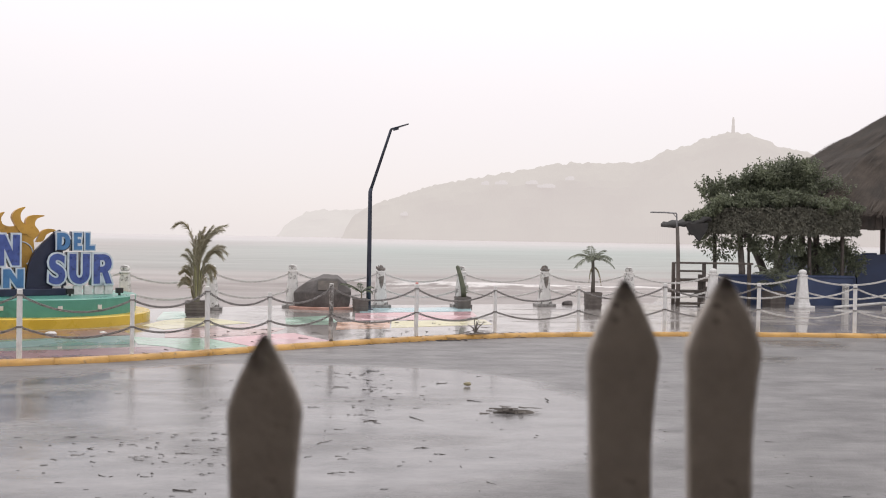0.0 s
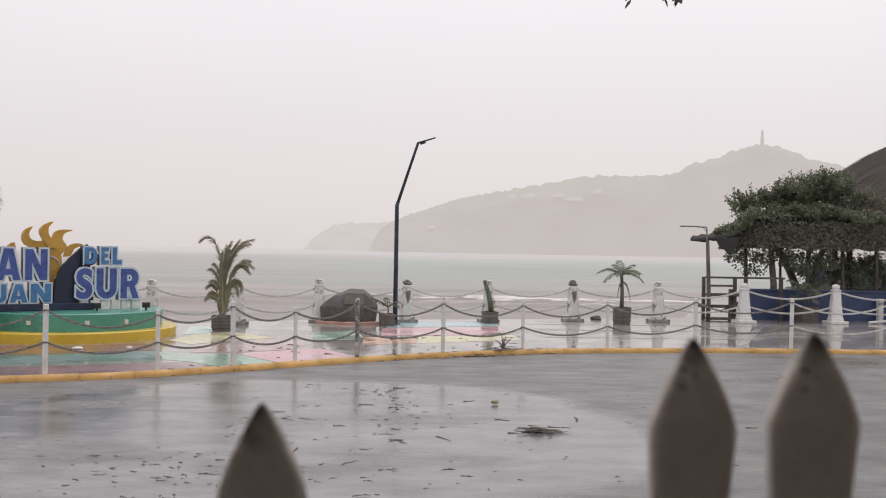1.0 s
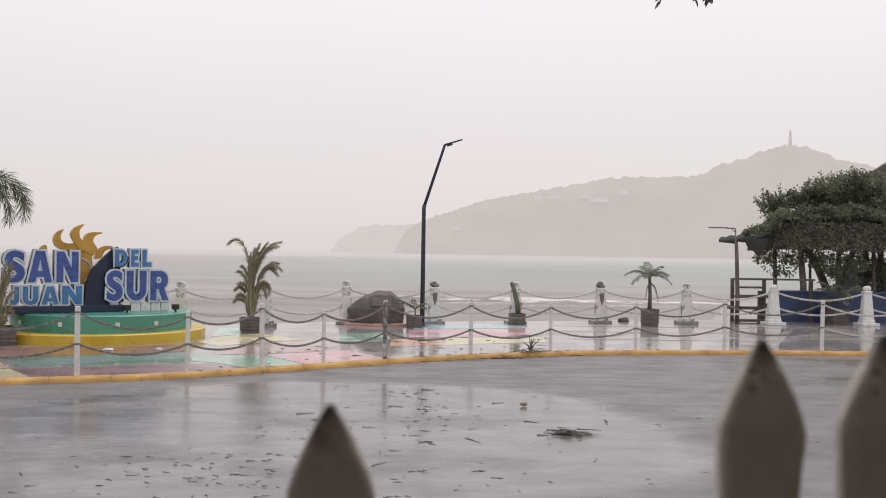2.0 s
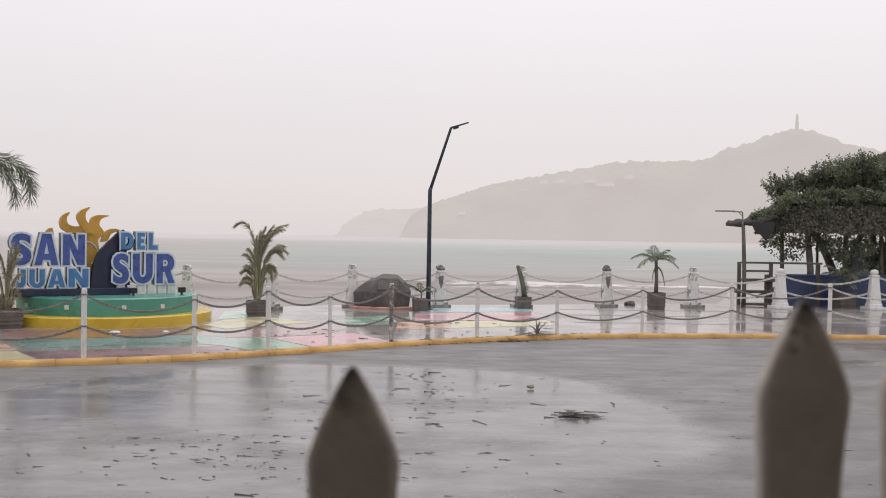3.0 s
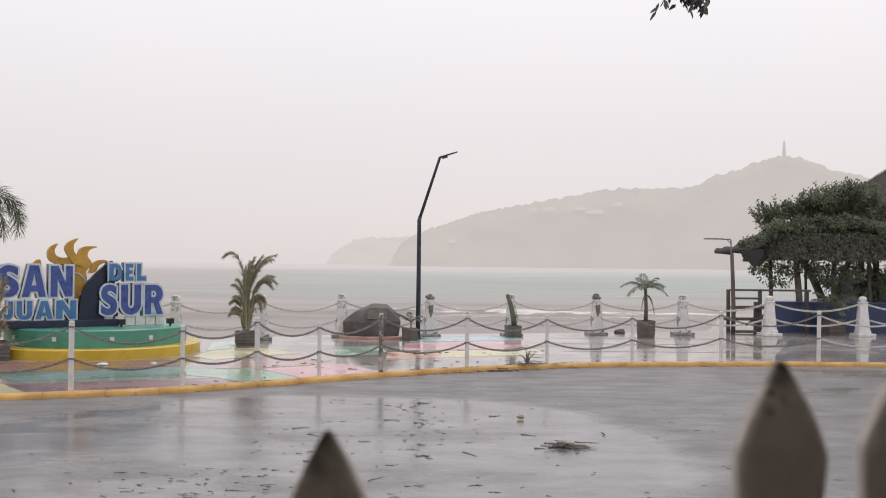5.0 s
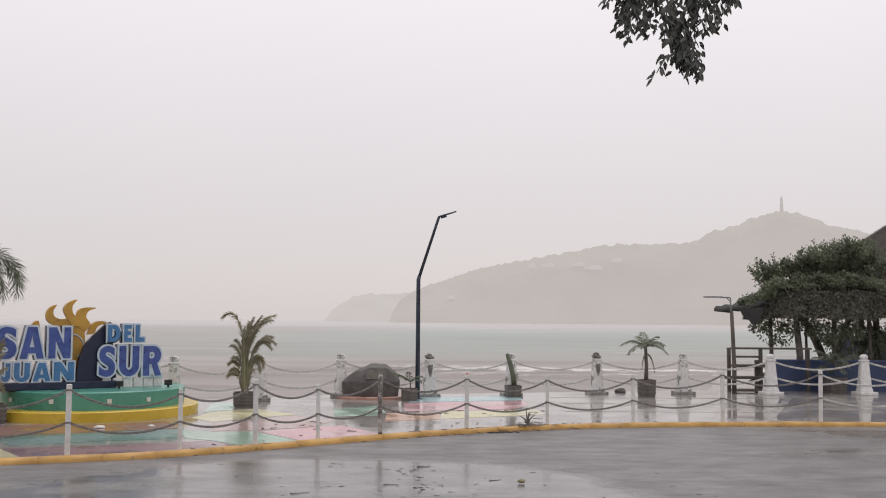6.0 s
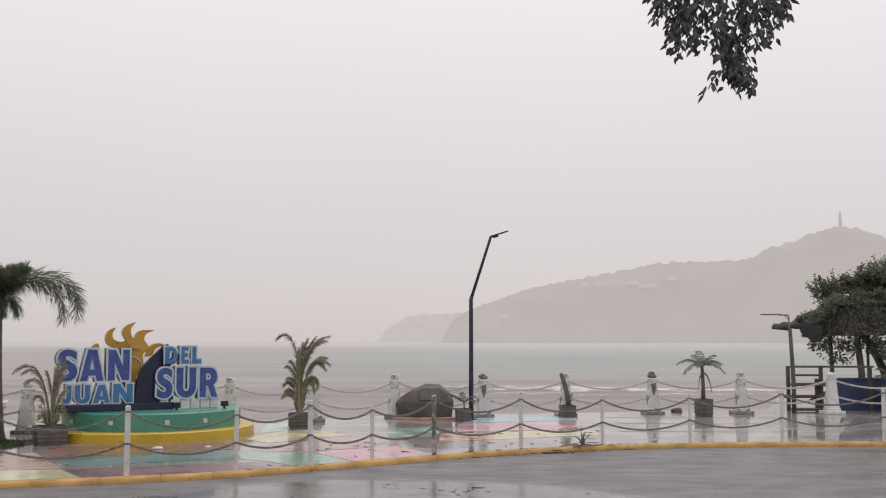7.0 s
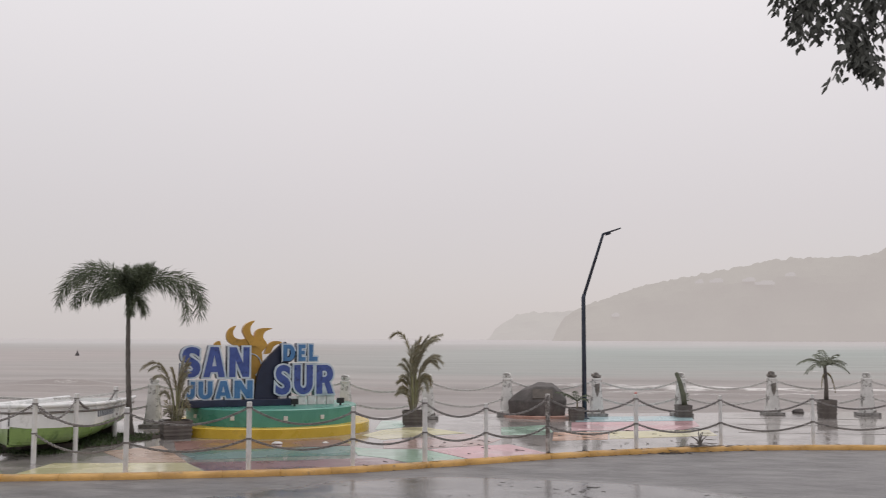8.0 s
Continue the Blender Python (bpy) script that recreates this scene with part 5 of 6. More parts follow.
def build_big_palm():
    tree = thing("palm_tree", pose(-8.45, 17.7, ZP - 0.02), "slender young palm with wind-swept drooping fronds", "palm tree")
    bm = bmesh.new()
    pts, rad = [], []
    for i in range(22):
        s = i / 21
        pts.append((-0.10 * s - 0.03 * math.sin(3 * s), 0, 2.42 * s))
        rad.append(0.050 - 0.016 * s + (0.005 if i % 2 else 0) + (0.03 * (1 - 8 * s) if s < 0.12 else 0))
    tube(bm, pts, rad, 12)
    part("trunk", bm, M_PALMBARK, tree, smooth=True)
    bm = bmesh.new()
    tube(bm, [(-0.10, 0, 2.38), (-0.105, 0, 2.55), (-0.09, 0, 2.72)], [0.052, 0.06, 0.03], 10)
    part("crown_shaft", bm, M_PALM, tree, "green crown shaft")
    c = (-0.09, 0, 2.55)
    for turn, ln, e0, e1, leaf in ((176, 1.80, 62, -70, 0.34), (188, 1.72, 55, -82, 0.34), (166, 1.62, 66, -60, 0.32), (4, 1.90, 50, -98, 0.33), (-10, 1.72, 44, -98, 0.32), (14, 1.80, 56, -90, 0.32), (200, 1.15, 40, -70, 0.30),
                                   (60, 0.72, 84, 20, 0.28), (95, 0.60, 86, 40, 0.28), (40, 0.72, 72, 30, 0.28), (130, 0.6, 82, 20, 0.28), (-70, 0.62, 76, 25, 0.28), (-100, 0.6, 80, 10, 0.28), (10, 0.66, 70, 30, 0.28), (75, 0.6, 64, 10, 0.28), (20, 0.58, 78, 45, 0.28),
                                   (-35, 0.70, 15, -85, 0.24), (-95, 0.85, 50, -70, 0.28), (-125, 0.8, 45, -75, 0.28), (-60, 0.6, 0, -80, 0.22)):
        # The arch from its first slope to its last, as one Bezier line.
        out = Vector((math.cos(radians(turn)), math.sin(radians(turn)), 0))
        n = 24
        q, run = Vector(c), [Vector(c)]
        for i in range(n):
            e = radians(e0 + (e1 - e0) * ((i + 0.5) / n) ** 1.25)
            q = q + (out * math.cos(e) + Vector((0, 0, math.sin(e)))) * ln / n
            run.append(q.copy())
        third, two = run[8], run[16]
        b1 = (third * 27 - run[0] * 8 - run[24] - (two * 27 - run[0] - run[24] * 8) * 0.5) / 9
        b2 = (two * 27 - run[0] - run[24] * 8 - (third * 27 - run[0] * 8 - run[24]) * 0.5) / 9
        bent_frond(tree, (run[0], b1, b2, run[24]), 170, leaf * 0.95, M_PALM, width=0.012, sweep=0.7, spread=0.9, first=0.08)


build_big_palm()


def leaf_faces(verts, faces, p, way, normal, length, wide):
    """A pointed leaf folded along its middle."""
    s = way.cross(normal).normalized() * wide * 0.5
    o = len(verts)
    lift = normal * wide * 0.18
    verts += [p, p + way * length * 0.35 + s + lift, p + way * length * 0.75 + s * 0.6 + lift, p + way * length, p + way * length * 0.75 - s * 0.6 + lift, p + way * length * 0.35 - s + lift]
    faces += [(o, o + 1, o + 2, o + 3), (o, o + 3, o + 4, o + 5)]


def leaf_mesh(name, verts, faces, material):
    me = bpy.data.meshes.new(name)
    me.from_pydata(verts, [], faces)
    me.materials.append(material)
    return me


def build_shade_roof():
    """The low dark lean-to before the hut, which carries the vines."""
    shed = thing("shade_roof", pose(9.75, 26.6, ZP), "low dark thatched lean-to roof overgrown with vines", "roof")
    bm = bmesh.new()
    rings = []
    for i in range(41):
        u = i / 40
        x = -1.60 + 4.3 * u
        end = min(1.0, 0.2 + 3.9 * u)
        top = 2.0 + 0.56 * end + 0.10 * noise.noise((x * 2.2, 0, 0))
        low = 1.86 + 0.09 * noise.noise((x * 3.1, 4, 0)) + 0.10 * (1 - end)
        ring = [(x, -0.52 * end, low), (x, -0.62 * end, low + 0.25 * end), (x, -0.55 * end, (low + top) / 2 + 0.1), (x, -0.35 * end, top), (x, 0.55, top + 0.22), (x, 0.9, top + 0.1), (x, 0.8, low + 0.15)]
        rings.append([bm.verts.new((px, py + 0.05 * noise.noise((px * 4, pz * 4, 1)), pz)) for px, py, pz in ring])
    for a, b in zip(rings, rings[1:]):
        for k in range(7):
            bm.faces.new((a[k], b[k], b[(k + 1) % 7], a[(k + 1) % 7]))
    bm.faces.new(rings[0])
    bm.faces.new(rings[-1][::-1])
    bmesh.ops.recalc_face_normals(bm, faces=bm.faces[:])
    part("roof", bm, M_SHADEVINE, shed, "matted dark thatch", smooth=True)
    # Front leaves in the darkened colour, as if shaded by the mat above.
    verts, faces = [], []
    for _ in range(11000):
        u = random.random()
        x = -1.68 + 4.4 * u
        end = min(1.0, 0.2 + 3.9 * u)
        z = random.uniform(1.88, 2.0 + 0.58 * end) + 0.10 * noise.noise((x * 3.1, 4, 0))
        p = Vector((x, -0.62 * end - random.uniform(-0.03, 0.10), z))
        leaf_faces(verts, faces, p, (any_way() + Vector((0, 0, -0.9))).normalized(), (any_way() + Vector((0, -0.8, 0.2))).normalized(), random.uniform(0.05, 0.10), random.uniform(0.03, 0.055))
    ob = new("fringe", leaf_mesh("fringe", verts, faces, M_SHADEVINE))
    ob.parent = shed
    tagged(ob, "tangle of vine leaves, shade put into their colour", kind="stuff")
    for x, y in ((-0.98, -0.1), (1.6, -0.1), (2.5, -0.1)):
        bm = bmesh.new()
        tube(bm, [(x, y, -0.05), (x + 0.03, y, 1.0), (x, y, 2.2)], [0.06, 0.055, 0.05], 8)
        part("post", bm, M_WOOD, shed, "dark round timber post", smooth=True)


build_shade_roof()


def build_vine_tree():
    tree = thing("vine_tree", pose(9.9, 27.4, ZP), "dense dark green climbing tree grown over the hut's eave", "tree")
    for pts, rad in (([(-0.38, -0.9, -0.1), (-0.36, -0.9, 0.9), (-0.42, -0.85, 1.7), (-0.2, -0.4, 2.6), (0.5, 0.0, 3.4)], [0.12, 0.085, 0.08, 0.08, 0.05]),
                     ([(0.75, 0.1, -0.1), (0.6, 0, 0.8), (0.25, 0, 1.6), (-0.5, -0.1, 2.4), (-1.1, -0.1, 2.9)], [0.13, 0.11, 0.10, 0.07, 0.04]),
                     ([(0.75, 0.1, 0.3), (1.1, 0, 1.3), (1.5, 0, 2.4), (1.6, 0, 3.4)], [0.10, 0.09, 0.07, 0.04])):
        bm = bmesh.new()
        tube(bm, pts, rad, 9)
        part("trunk", bm, M_BARK, tree, smooth=True)
    verts, faces = [], []

    def clump(cx, cy, cz, rx, ry, rz, count, big=1.0, ragged=0.26):
        for _ in range(count):
            d = any_way()
            r = random.random() ** 0.42
            p = Vector((cx + d.x * rx * r, cy + d.y * ry * r, cz + d.z * rz * r))
            p += ragged * Vector((noise.noise(p * 2.1), noise.noise(p * 2.1 + Vector((5, 0, 0))), noise.noise(p * 2.1 + Vector((0, 5, 0)))))
            p += ragged * 0.5 * Vector((noise.noise(p * 6.3), 0, noise.noise(p * 6.3 + Vector((0, 5, 0)))))
            way = (any_way() + d * 0.6 + Vector((0, 0, -0.5))).normalized()
            leaf_faces(verts, faces, p, way, (any_way() + Vector((0, -0.3, 0.8))).normalized(), big * random.uniform(0.045, 0.09), big * random.uniform(0.026, 0.048))

    # The mat of vines that lies on the lean-to, thicker towards the hut.
    for cx, cz, rx, rz, count in ((-1.75, 2.30, 0.22, 0.14, 500), (-1.55, 2.42, 0.26, 0.16, 700), (-1.3, 2.56, 0.34, 0.15, 1100), (-0.9, 2.68, 0.45, 0.15, 1700), (-0.4, 2.76, 0.5, 0.16, 2000), (0.2, 2.80, 0.5, 0.16, 2000), (0.8, 2.80, 0.5, 0.18, 2000), (1.35, 2.74, 0.5, 0.2, 1700), (1.9, 2.68, 0.45, 0.2, 1100), (2.3, 2.62, 0.35, 0.16, 500)):
        clump(cx, -1.25, cz, rx, 0.42, rz, count, 1.1, ragged=0.2)
    # The bank of leaves behind and over it.
    for cx, cz, rx, rz, count in ((-1.0, 2.96, 0.34, 0.18, 500), (-0.65, 3.16, 0.40, 0.22, 900), (-0.25, 3.30, 0.40, 0.24, 1500), (0.2, 3.36, 0.42, 0.28, 2400), (0.65, 3.46, 0.42, 0.30, 2800), (1.1, 3.58, 0.42, 0.30, 2600), (1.5, 3.60, 0.4, 0.30, 1800), (1.95, 3.35, 0.4, 0.30, 1000), (2.3, 3.05, 0.3, 0.25, 450), (0.0, 3.02, 0.7, 0.22, 2600), (0.8, 3.1, 0.7, 0.3, 2800), (1.4, 3.15, 0.5, 0.3, 1800)):
        clump(cx, -0.55, cz, rx, 0.5, rz, count, 1.1, 0.34)
    # Loose strands hanging under the eave, with light between them.
    for cx, cz, rx, rz, count in ((-1.45, 1.66, 0.34, 0.20, 260), (-1.05, 1.48, 0.40, 0.30, 380), (-0.7, 1.62, 0.25, 0.22, 240), (-0.1, 1.62, 0.25, 0.26, 420), (0.35, 1.45, 0.32, 0.34, 520), (0.8, 1.55, 0.35, 0.36, 420)):
        clump(cx, -1.1, cz, rx, 0.25, rz, count, 1.25, 0.12)
    # The dark bush under the thatch.
    for cx, cz, rx, rz, count in ((1.1, 1.5, 0.5, 0.5, 800), (1.9, 1.3, 0.75, 0.58, 4200), (2.6, 1.2, 0.6, 0.5, 2600), (1.0, 0.9, 0.6, 0.35, 900)):
        clump(cx, -0.6, cz, rx, 0.45, rz, count)
    ob = new("crown", leaf_mesh("crown", verts, faces, M_LEAF))
    ob.parent = tree
    tagged(ob, "dense dark green leaves", kind="stuff")
    # Loose shoots that stand out of the crown.
    for k in range(60):
        x = random.uniform(-1.2, 1.7)
        if k < 20:
            x = random.uniform(-1.5, -0.8)
        top = 3.05 + 0.80 * min(1, max(0, (x + 1.5) / 2.8))
        base = Vector((x, random.uniform(-1.0, -0.3), top - random.uniform(0.1, 0.35)))
        d = Vector((random.uniform(-0.9, -0.1) if x < -0.7 else random.uniform(-0.35, 0.35), 0, random.uniform(0.35, 1))).normalized()
        ln = random.uniform(0.2, 0.5)
        bm = bmesh.new()
        tube(bm, [base, base + d * ln * 0.5 + Vector((0.02, 0, 0)), base + d * ln], [0.010, 0.007, 0.004], 4)
        sv, sf = [], []
        for j in range(15):
            p = base + d * ln * (0.2 + 0.8 * j / 14)
            leaf_faces(sv, sf, p, (any_way() + d * 0.4).normalized(), any_way(), random.uniform(0.06, 0.11), random.uniform(0.035, 0.055))
        me = leaf_mesh("shoot", sv, sf, M_LEAF)
        bm.from_mesh(me)
        bpy.data.meshes.remove(me)
        part("shoot", bm, M_LEAF, tree)


build_vine_tree()


def build_overhead_tree():
    """The tree that stands beside the porch; only the tip of one limb hangs into view."""
    tree = thing("street_tree", pose(9.0, 4.4, 0), "dark leaved street tree with a drooping branch", "tree")
    bm = bmesh.new()
    tube(bm, [(0, 0, -0.1), (0.08, 0, 2.0), (-0.05, 0.2, 4.0), (-0.5, 0.7, 6.0)], [0.40, 0.32, 0.28, 0.2], 12)
    part("trunk", bm, M_BARK, tree, smooth=True)
    bm = bmesh.new()
    tube(bm, [(-0.5, 0.7, 5.9), (-2.8, 2.2, 6.9), (-5.2, 3.5, 6.6), (-6.9, 4.1, 6.0)], [0.17, 0.12, 0.08, 0.04], 9)
    part("limb", bm, M_BARK, tree, smooth=True)
    bm = bmesh.new()
    tube(bm, [(-2.8, 2.2, 6.8), (-3.8, 3.5, 6.5), (-4.3, 3.9, 5.6)], [0.09, 0.05, 0.02], 8)
    part("limb", bm, M_BARK, tree, smooth=True)
    origin = Vector((9.0, 4.4, 0))
    away = 8.3

    def spot(px, py, off=0.0):
        return Vector((0.04 + (0.2330 + (px - 1200) * 0.000573) * away, 0.18 + away + off, 1.947 + (0.2985 - (py - 60) * 0.000573) * away)) - origin

    def spray(a, b, count, bend=0.0, name="spray", loose=0.034):
        bm = bmesh.new()
        mid = a.lerp(b, 0.5) + Vector((bend, 0, 0.02))
        tube(bm, [a, mid, b], [0.009, 0.007, 0.004], 5)
        verts, faces = [], []
        for k in range(count):
            s = 0.08 + 0.92 * (k + 0.5) / count
            p = a.lerp(mid, s * 2) if s < 0.5 else mid.lerp(b, s * 2 - 1)
            p = p + Vector((random.gauss(0, loose), random.gauss(0, loose * 1.6), random.gauss(0, loose)))
            way = Vector((random.uniform(-0.75, 0.75), random.uniform(-0.4, 0.4), random.uniform(-1.0, -0.35))).normalized()
            face = (Vector((0, -1, 0.3)) + 0.7 * any_way()).normalized()
            ln, wide = random.uniform(0.065, 0.105), random.uniform(0.028, 0.042)
            if s > 0.45 and len(single) < 300:
                across = way.cross(face).normalized()
                over = across.cross(way)
                leaf = new("leaf", one_leaf)
                leaf.parent = tree
                leaf.matrix_local = Matrix(((across.x * wide, way.x * ln, over.x * wide, p.x), (across.y * wide, way.y * ln, over.y * wide, p.y), (across.z * wide, way.z * ln, over.z * wide, p.z), (0, 0, 0, 1)))
                single.append(leaf)
            else:
                leaf_faces(verts, faces, p, way, face, ln, wide)
        me = leaf_mesh(name, verts, faces, M_DARKLEAF)
        bm.from_mesh(me)
        bpy.data.meshes.remove(me)
        tagged(part(name, bm, M_DARKLEAF, tree), "thin drooping twig with small dark leaves", kind="stuff")

    single = []
    leaf_v, leaf_f = [], []
    leaf_faces(leaf_v, leaf_f, Vector((0, 0, 0)), Vector((0, 1, 0)), Vector((0, 0, 1)), 1.0, 1.0)
    one_leaf = leaf_mesh("leaf", leaf_v, leaf_f, M_DARKLEAF)
    top = spot(1215, -260)
    for x0, y0, x1, y1, n, off in ((1150, -120, 1098, 15, 22, 0), (1160, -120, 1112, 60, 30, 0.06), (1175, -120, 1140, 78, 34, -0.05), (1150, -20, 1125, 66, 18, 0.1), (1190, -110, 1168, 70, 30, 0.05),
                                   (1200, -60, 1188, 95, 30, -0.08), (1205, 0, 1215, 130, 40, 0), (1212, 40, 1228, 136, 34, 0.05), (1222, 90, 1240, 150, 20, -0.03), (1232, 105, 1256, 154, 11, 0), (1196, 120, 1178, 152, 4, 0),
                                   (1250, -120, 1238, 60, 30, 0.06), (1262, -110, 1262, 78, 26, -0.06), (1275, -110, 1284, 66, 26, 0.04), (1290, -110, 1300, 35, 26, 0), (1300, -100, 1322, 8, 16, 0.08), (1240, -40, 1252, 92, 22, 0.1),
                                   (1130, -110, 1100, -10, 16, 0.1), (1135, -110, 1090, 22, 16, 0.03), (1128, -110, 1084, 4, 12, -0.04), (1145, -60, 1128, 92, 14, 0), (1270, -20, 1308, 30, 14, -0.05)):
        spray(spot(x0, y0, off), spot(x1, y1, off), round(n * 3.0), 0.01)
    bm = bmesh.new()
    for x0 in (1150, 1190, 1250, 1290):
        tube(bm, [top, spot((x0 + 1215) / 2, -190), spot(x0, -118)], [0.02, 0.015, 0.010], 6)
    part("twig", bm, M_BARK, tree)
    # A second spray further to the side.
    s0 = Vector((4.72, 8.15, 4.88)) - origin
    for k in range(5):
        spray(s0 + Vector((0.09 * k, 0.07 * k, 0.31)), s0 + Vector((0.10 * k - 0.09, 0.09 * k, -0.10 + 0.05 * k)), 12)


build_overhead_tree()


# ---- the thatched hut, wall, steps ----
def build_hut():
    hut = thing("beach_hut", pose(0, 0, ZP), "large open beach hut with old thatch and blue walls", "hut")
    el, er, eb, ez = 11.5, 24.0, 34.0, 2.72
    ef = 26.3
    rl, rr, ry, rz = 17.6, 20.5, 30.1, 6.70

    def at(face, u, s):
        if face == "front":
            a, b = Vector((el + (er - el) * u, ef, ez)), Vector((rl + (rr - rl) * u, ry, rz))
        elif face == "left":
            a, b = Vector((el, eb + (ef - eb) * u, ez)), Vector((rl, ry, rz))
        elif face == "right":
            a, b = Vector((er, ef + (eb - ef) * u, ez)), Vector((rr, ry, rz))
        else:
            a, b = Vector((er + (el - er) * u, eb, ez)), Vector((rr + (rl - rr) * u, ry, rz))
        p = a.lerp(b, s)
        p.z += 0.20 * math.sin(math.pi * s) + 0.07 * noise.noise(p * 0.9) + 0.10 * math.sin(s * 28) * 0.15
        return p

    bm = bmesh.new()
    for face in ("front", "left", "right", "back"):
        nu, ns = (40, 16)
        for low in (0.0, -0.22):
            grid = [[bm.verts.new(at(face, i / nu, j / ns) + Vector((0, 0, low))) for i in range(nu + 1)] for j in range(ns + 1)]
            for j in range(ns):
                for i in range(nu):
                    q = (grid[j][i], grid[j][i + 1], grid[j + 1][i + 1], grid[j + 1][i])
                    bm.faces.new(q if low == 0 else q[::-1])
            if low == 0:
                rim = grid[0]
            else:
                for i in range(nu):
                    bm.faces.new((rim[i + 1], rim[i], grid[0][i], grid[0][i + 1]))
    roof = part("roof", bm, M_THATCH, hut, "old brown palm thatch roof")

    def straw(name, picks, material, label, long=(0.35, 0.75), lift=(0.0, 0.05)):
        verts, faces = [], []
        for face, u, s in picks:
            p = at(face, u, s)
            down = (at(face, u, max(0, s - 0.02)) - at(face, u, s + 0.001)).normalized()
            across = (at(face, min(1, u + 0.01), s) - at(face, max(0, u - 0.01), s)).normalized()
            nrm = across.cross(down)
            nrm = nrm if nrm.z > 0 else -nrm
            down = (down + across * random.uniform(-0.18, 0.18) + nrm * random.uniform(0.0, 0.10)).normalized()
            w = random.uniform(0.006, 0.016)
            ln = random.uniform(*long)
            p = p + nrm * random.uniform(*lift)
            o = len(verts)
            verts += [p - across * w, p + across * w, p + down * ln + across * w * 0.5 - Vector((0, 0, 0.03)), p + down * ln - across * w * 0.5 - Vector((0, 0, 0.03))]
            faces += [(o, o + 1, o + 2, o + 3)]
        ob = new(name, leaf_mesh(name, verts, faces, material))
        ob.parent = roof
        tagged(ob, label, kind="stuff")

    picks = [("front", random.random(), random.random() ** 1.2 * 0.98) for _ in range(15000)] + [("left", random.random(), random.random() * 0.97) for _ in range(5000)]
    straw("thatch", picks, M_THATCH, "weathered brown palm strands")
    straw("eave_fringe", [("front", random.random(), random.uniform(0.0, 0.012)) for _ in range(2600)] + [("left", random.random(), random.uniform(0.0, 0.012)) for _ in range(900)], M_THATCH, "ragged hanging eave fringe", (0.18, 0.42), (-0.2, 0.03))
    straw("straw_patch", [("front", random.gauss(0.462, 0.016), random.uniform(0.16, 0.50)) for _ in range(330)], M_STRAW, "patch of newer pale straw", (0.3, 0.6), (0.03, 0.09))
    bm = bmesh.new()
    tube(bm, [(rl - 0.3, ry, rz + 0.02), (rl + 0.3, ry, rz + 0.15), (rr - 0.3, ry, rz + 0.12), (rr + 0.3, ry, rz)], [0.18, 0.26, 0.26, 0.18], 10)
    part("ridge_cap", bm, M_THATCH, hut, smooth=True)

    # Walls: a low blue wall with posts over it, a solid bay further on.
    def wall(x0, x1, y0, y1, z0, z1, name="wall"):
        bm = bmesh.new()
        box(bm, abs(x1 - x0), abs(y1 - y0), z1 - z0, (x0 + x1) / 2, (y0 + y1) / 2, z0, bevel=0.015)
        part(name, bm, M_BLUE, hut, "royal blue painted wall")

    wall(13.4, 16.85, 28.0, 28.18, -0.1, 1.36)
    wall(16.87, 23.4, 27.95, 28.2, -0.1, 3.2)
    wall(13.2, 13.38, 28.0, 33.4, -0.1, 1.30)
    wall(23.42, 23.6, 28.0, 33.4, -0.1, 3.0)
    wall(13.4, 23.4, 33.2, 33.38, -0.1, 0.9)
    for k in range(5):
        bm = bmesh.new()
        box(bm, 0.34, 0.24, 0.05, 13.8 + k * 0.6 + random.uniform(-0.1, 0.1), 28.09, 1.35, bevel=0.02)
        part("coping_block", bm, M_BLUE, hut)
    for x, y, lean in ((14.42, 28.6, 0), (14.7, 28.4, 0), (16.0, 28.5, 0), (16.35, 30.5, 3), (16.6, 28.9, 0), (11.6, 27.6, 0), (13.0, 33.0, 0), (18.0, 33.0, 0), (23.0, 33.0, 0), (11.7, 26.9, 0)):
        bm = bmesh.new()
        tube(bm, [(x, y, -0.1), (x + 0.02 + 0.03 * lean, y, 1.5), (x - 0.05 * lean, y, 3.1)], [0.085, 0.08, 0.075], 9)
        part("post", bm, M_WOOD, hut, "dark round timber post", smooth=True)
    # A band of dark boards, added to stand for the shade below the eave.
    for k in range(32):
        x = 10.56 + 0.197 * k
        deep = 0.66 + 0.10 * noise.noise((x * 1.7, 0, 0))
        bm = bmesh.new()
        box(bm, 0.19, 0.05, deep, x, 27.05 + random.uniform(-0.02, 0.02), 2.70 - deep, bevel=0.006)
        part("eave_board", bm, M_WOOD, hut, "dark board added for the shade under the eave")
    for y, z in ((26.7, 2.75), (28.4, 3.02), (31.5, 3.4), (33.3, 2.9)):
        bm = bmesh.new()
        tube(bm, [(11.6, y, z), (17, y, z + 0.04), (23.6, y, z)], 0.07, 8)
        part("beam", bm, M_WOOD, hut)
    bm = bmesh.new()
    box(bm, 10.2, 5.0, 0.06, 18.4, 30.7, -0.05)
    part("floor_slab", bm, M_PAVE, hut, "bare concrete floor")


build_hut()


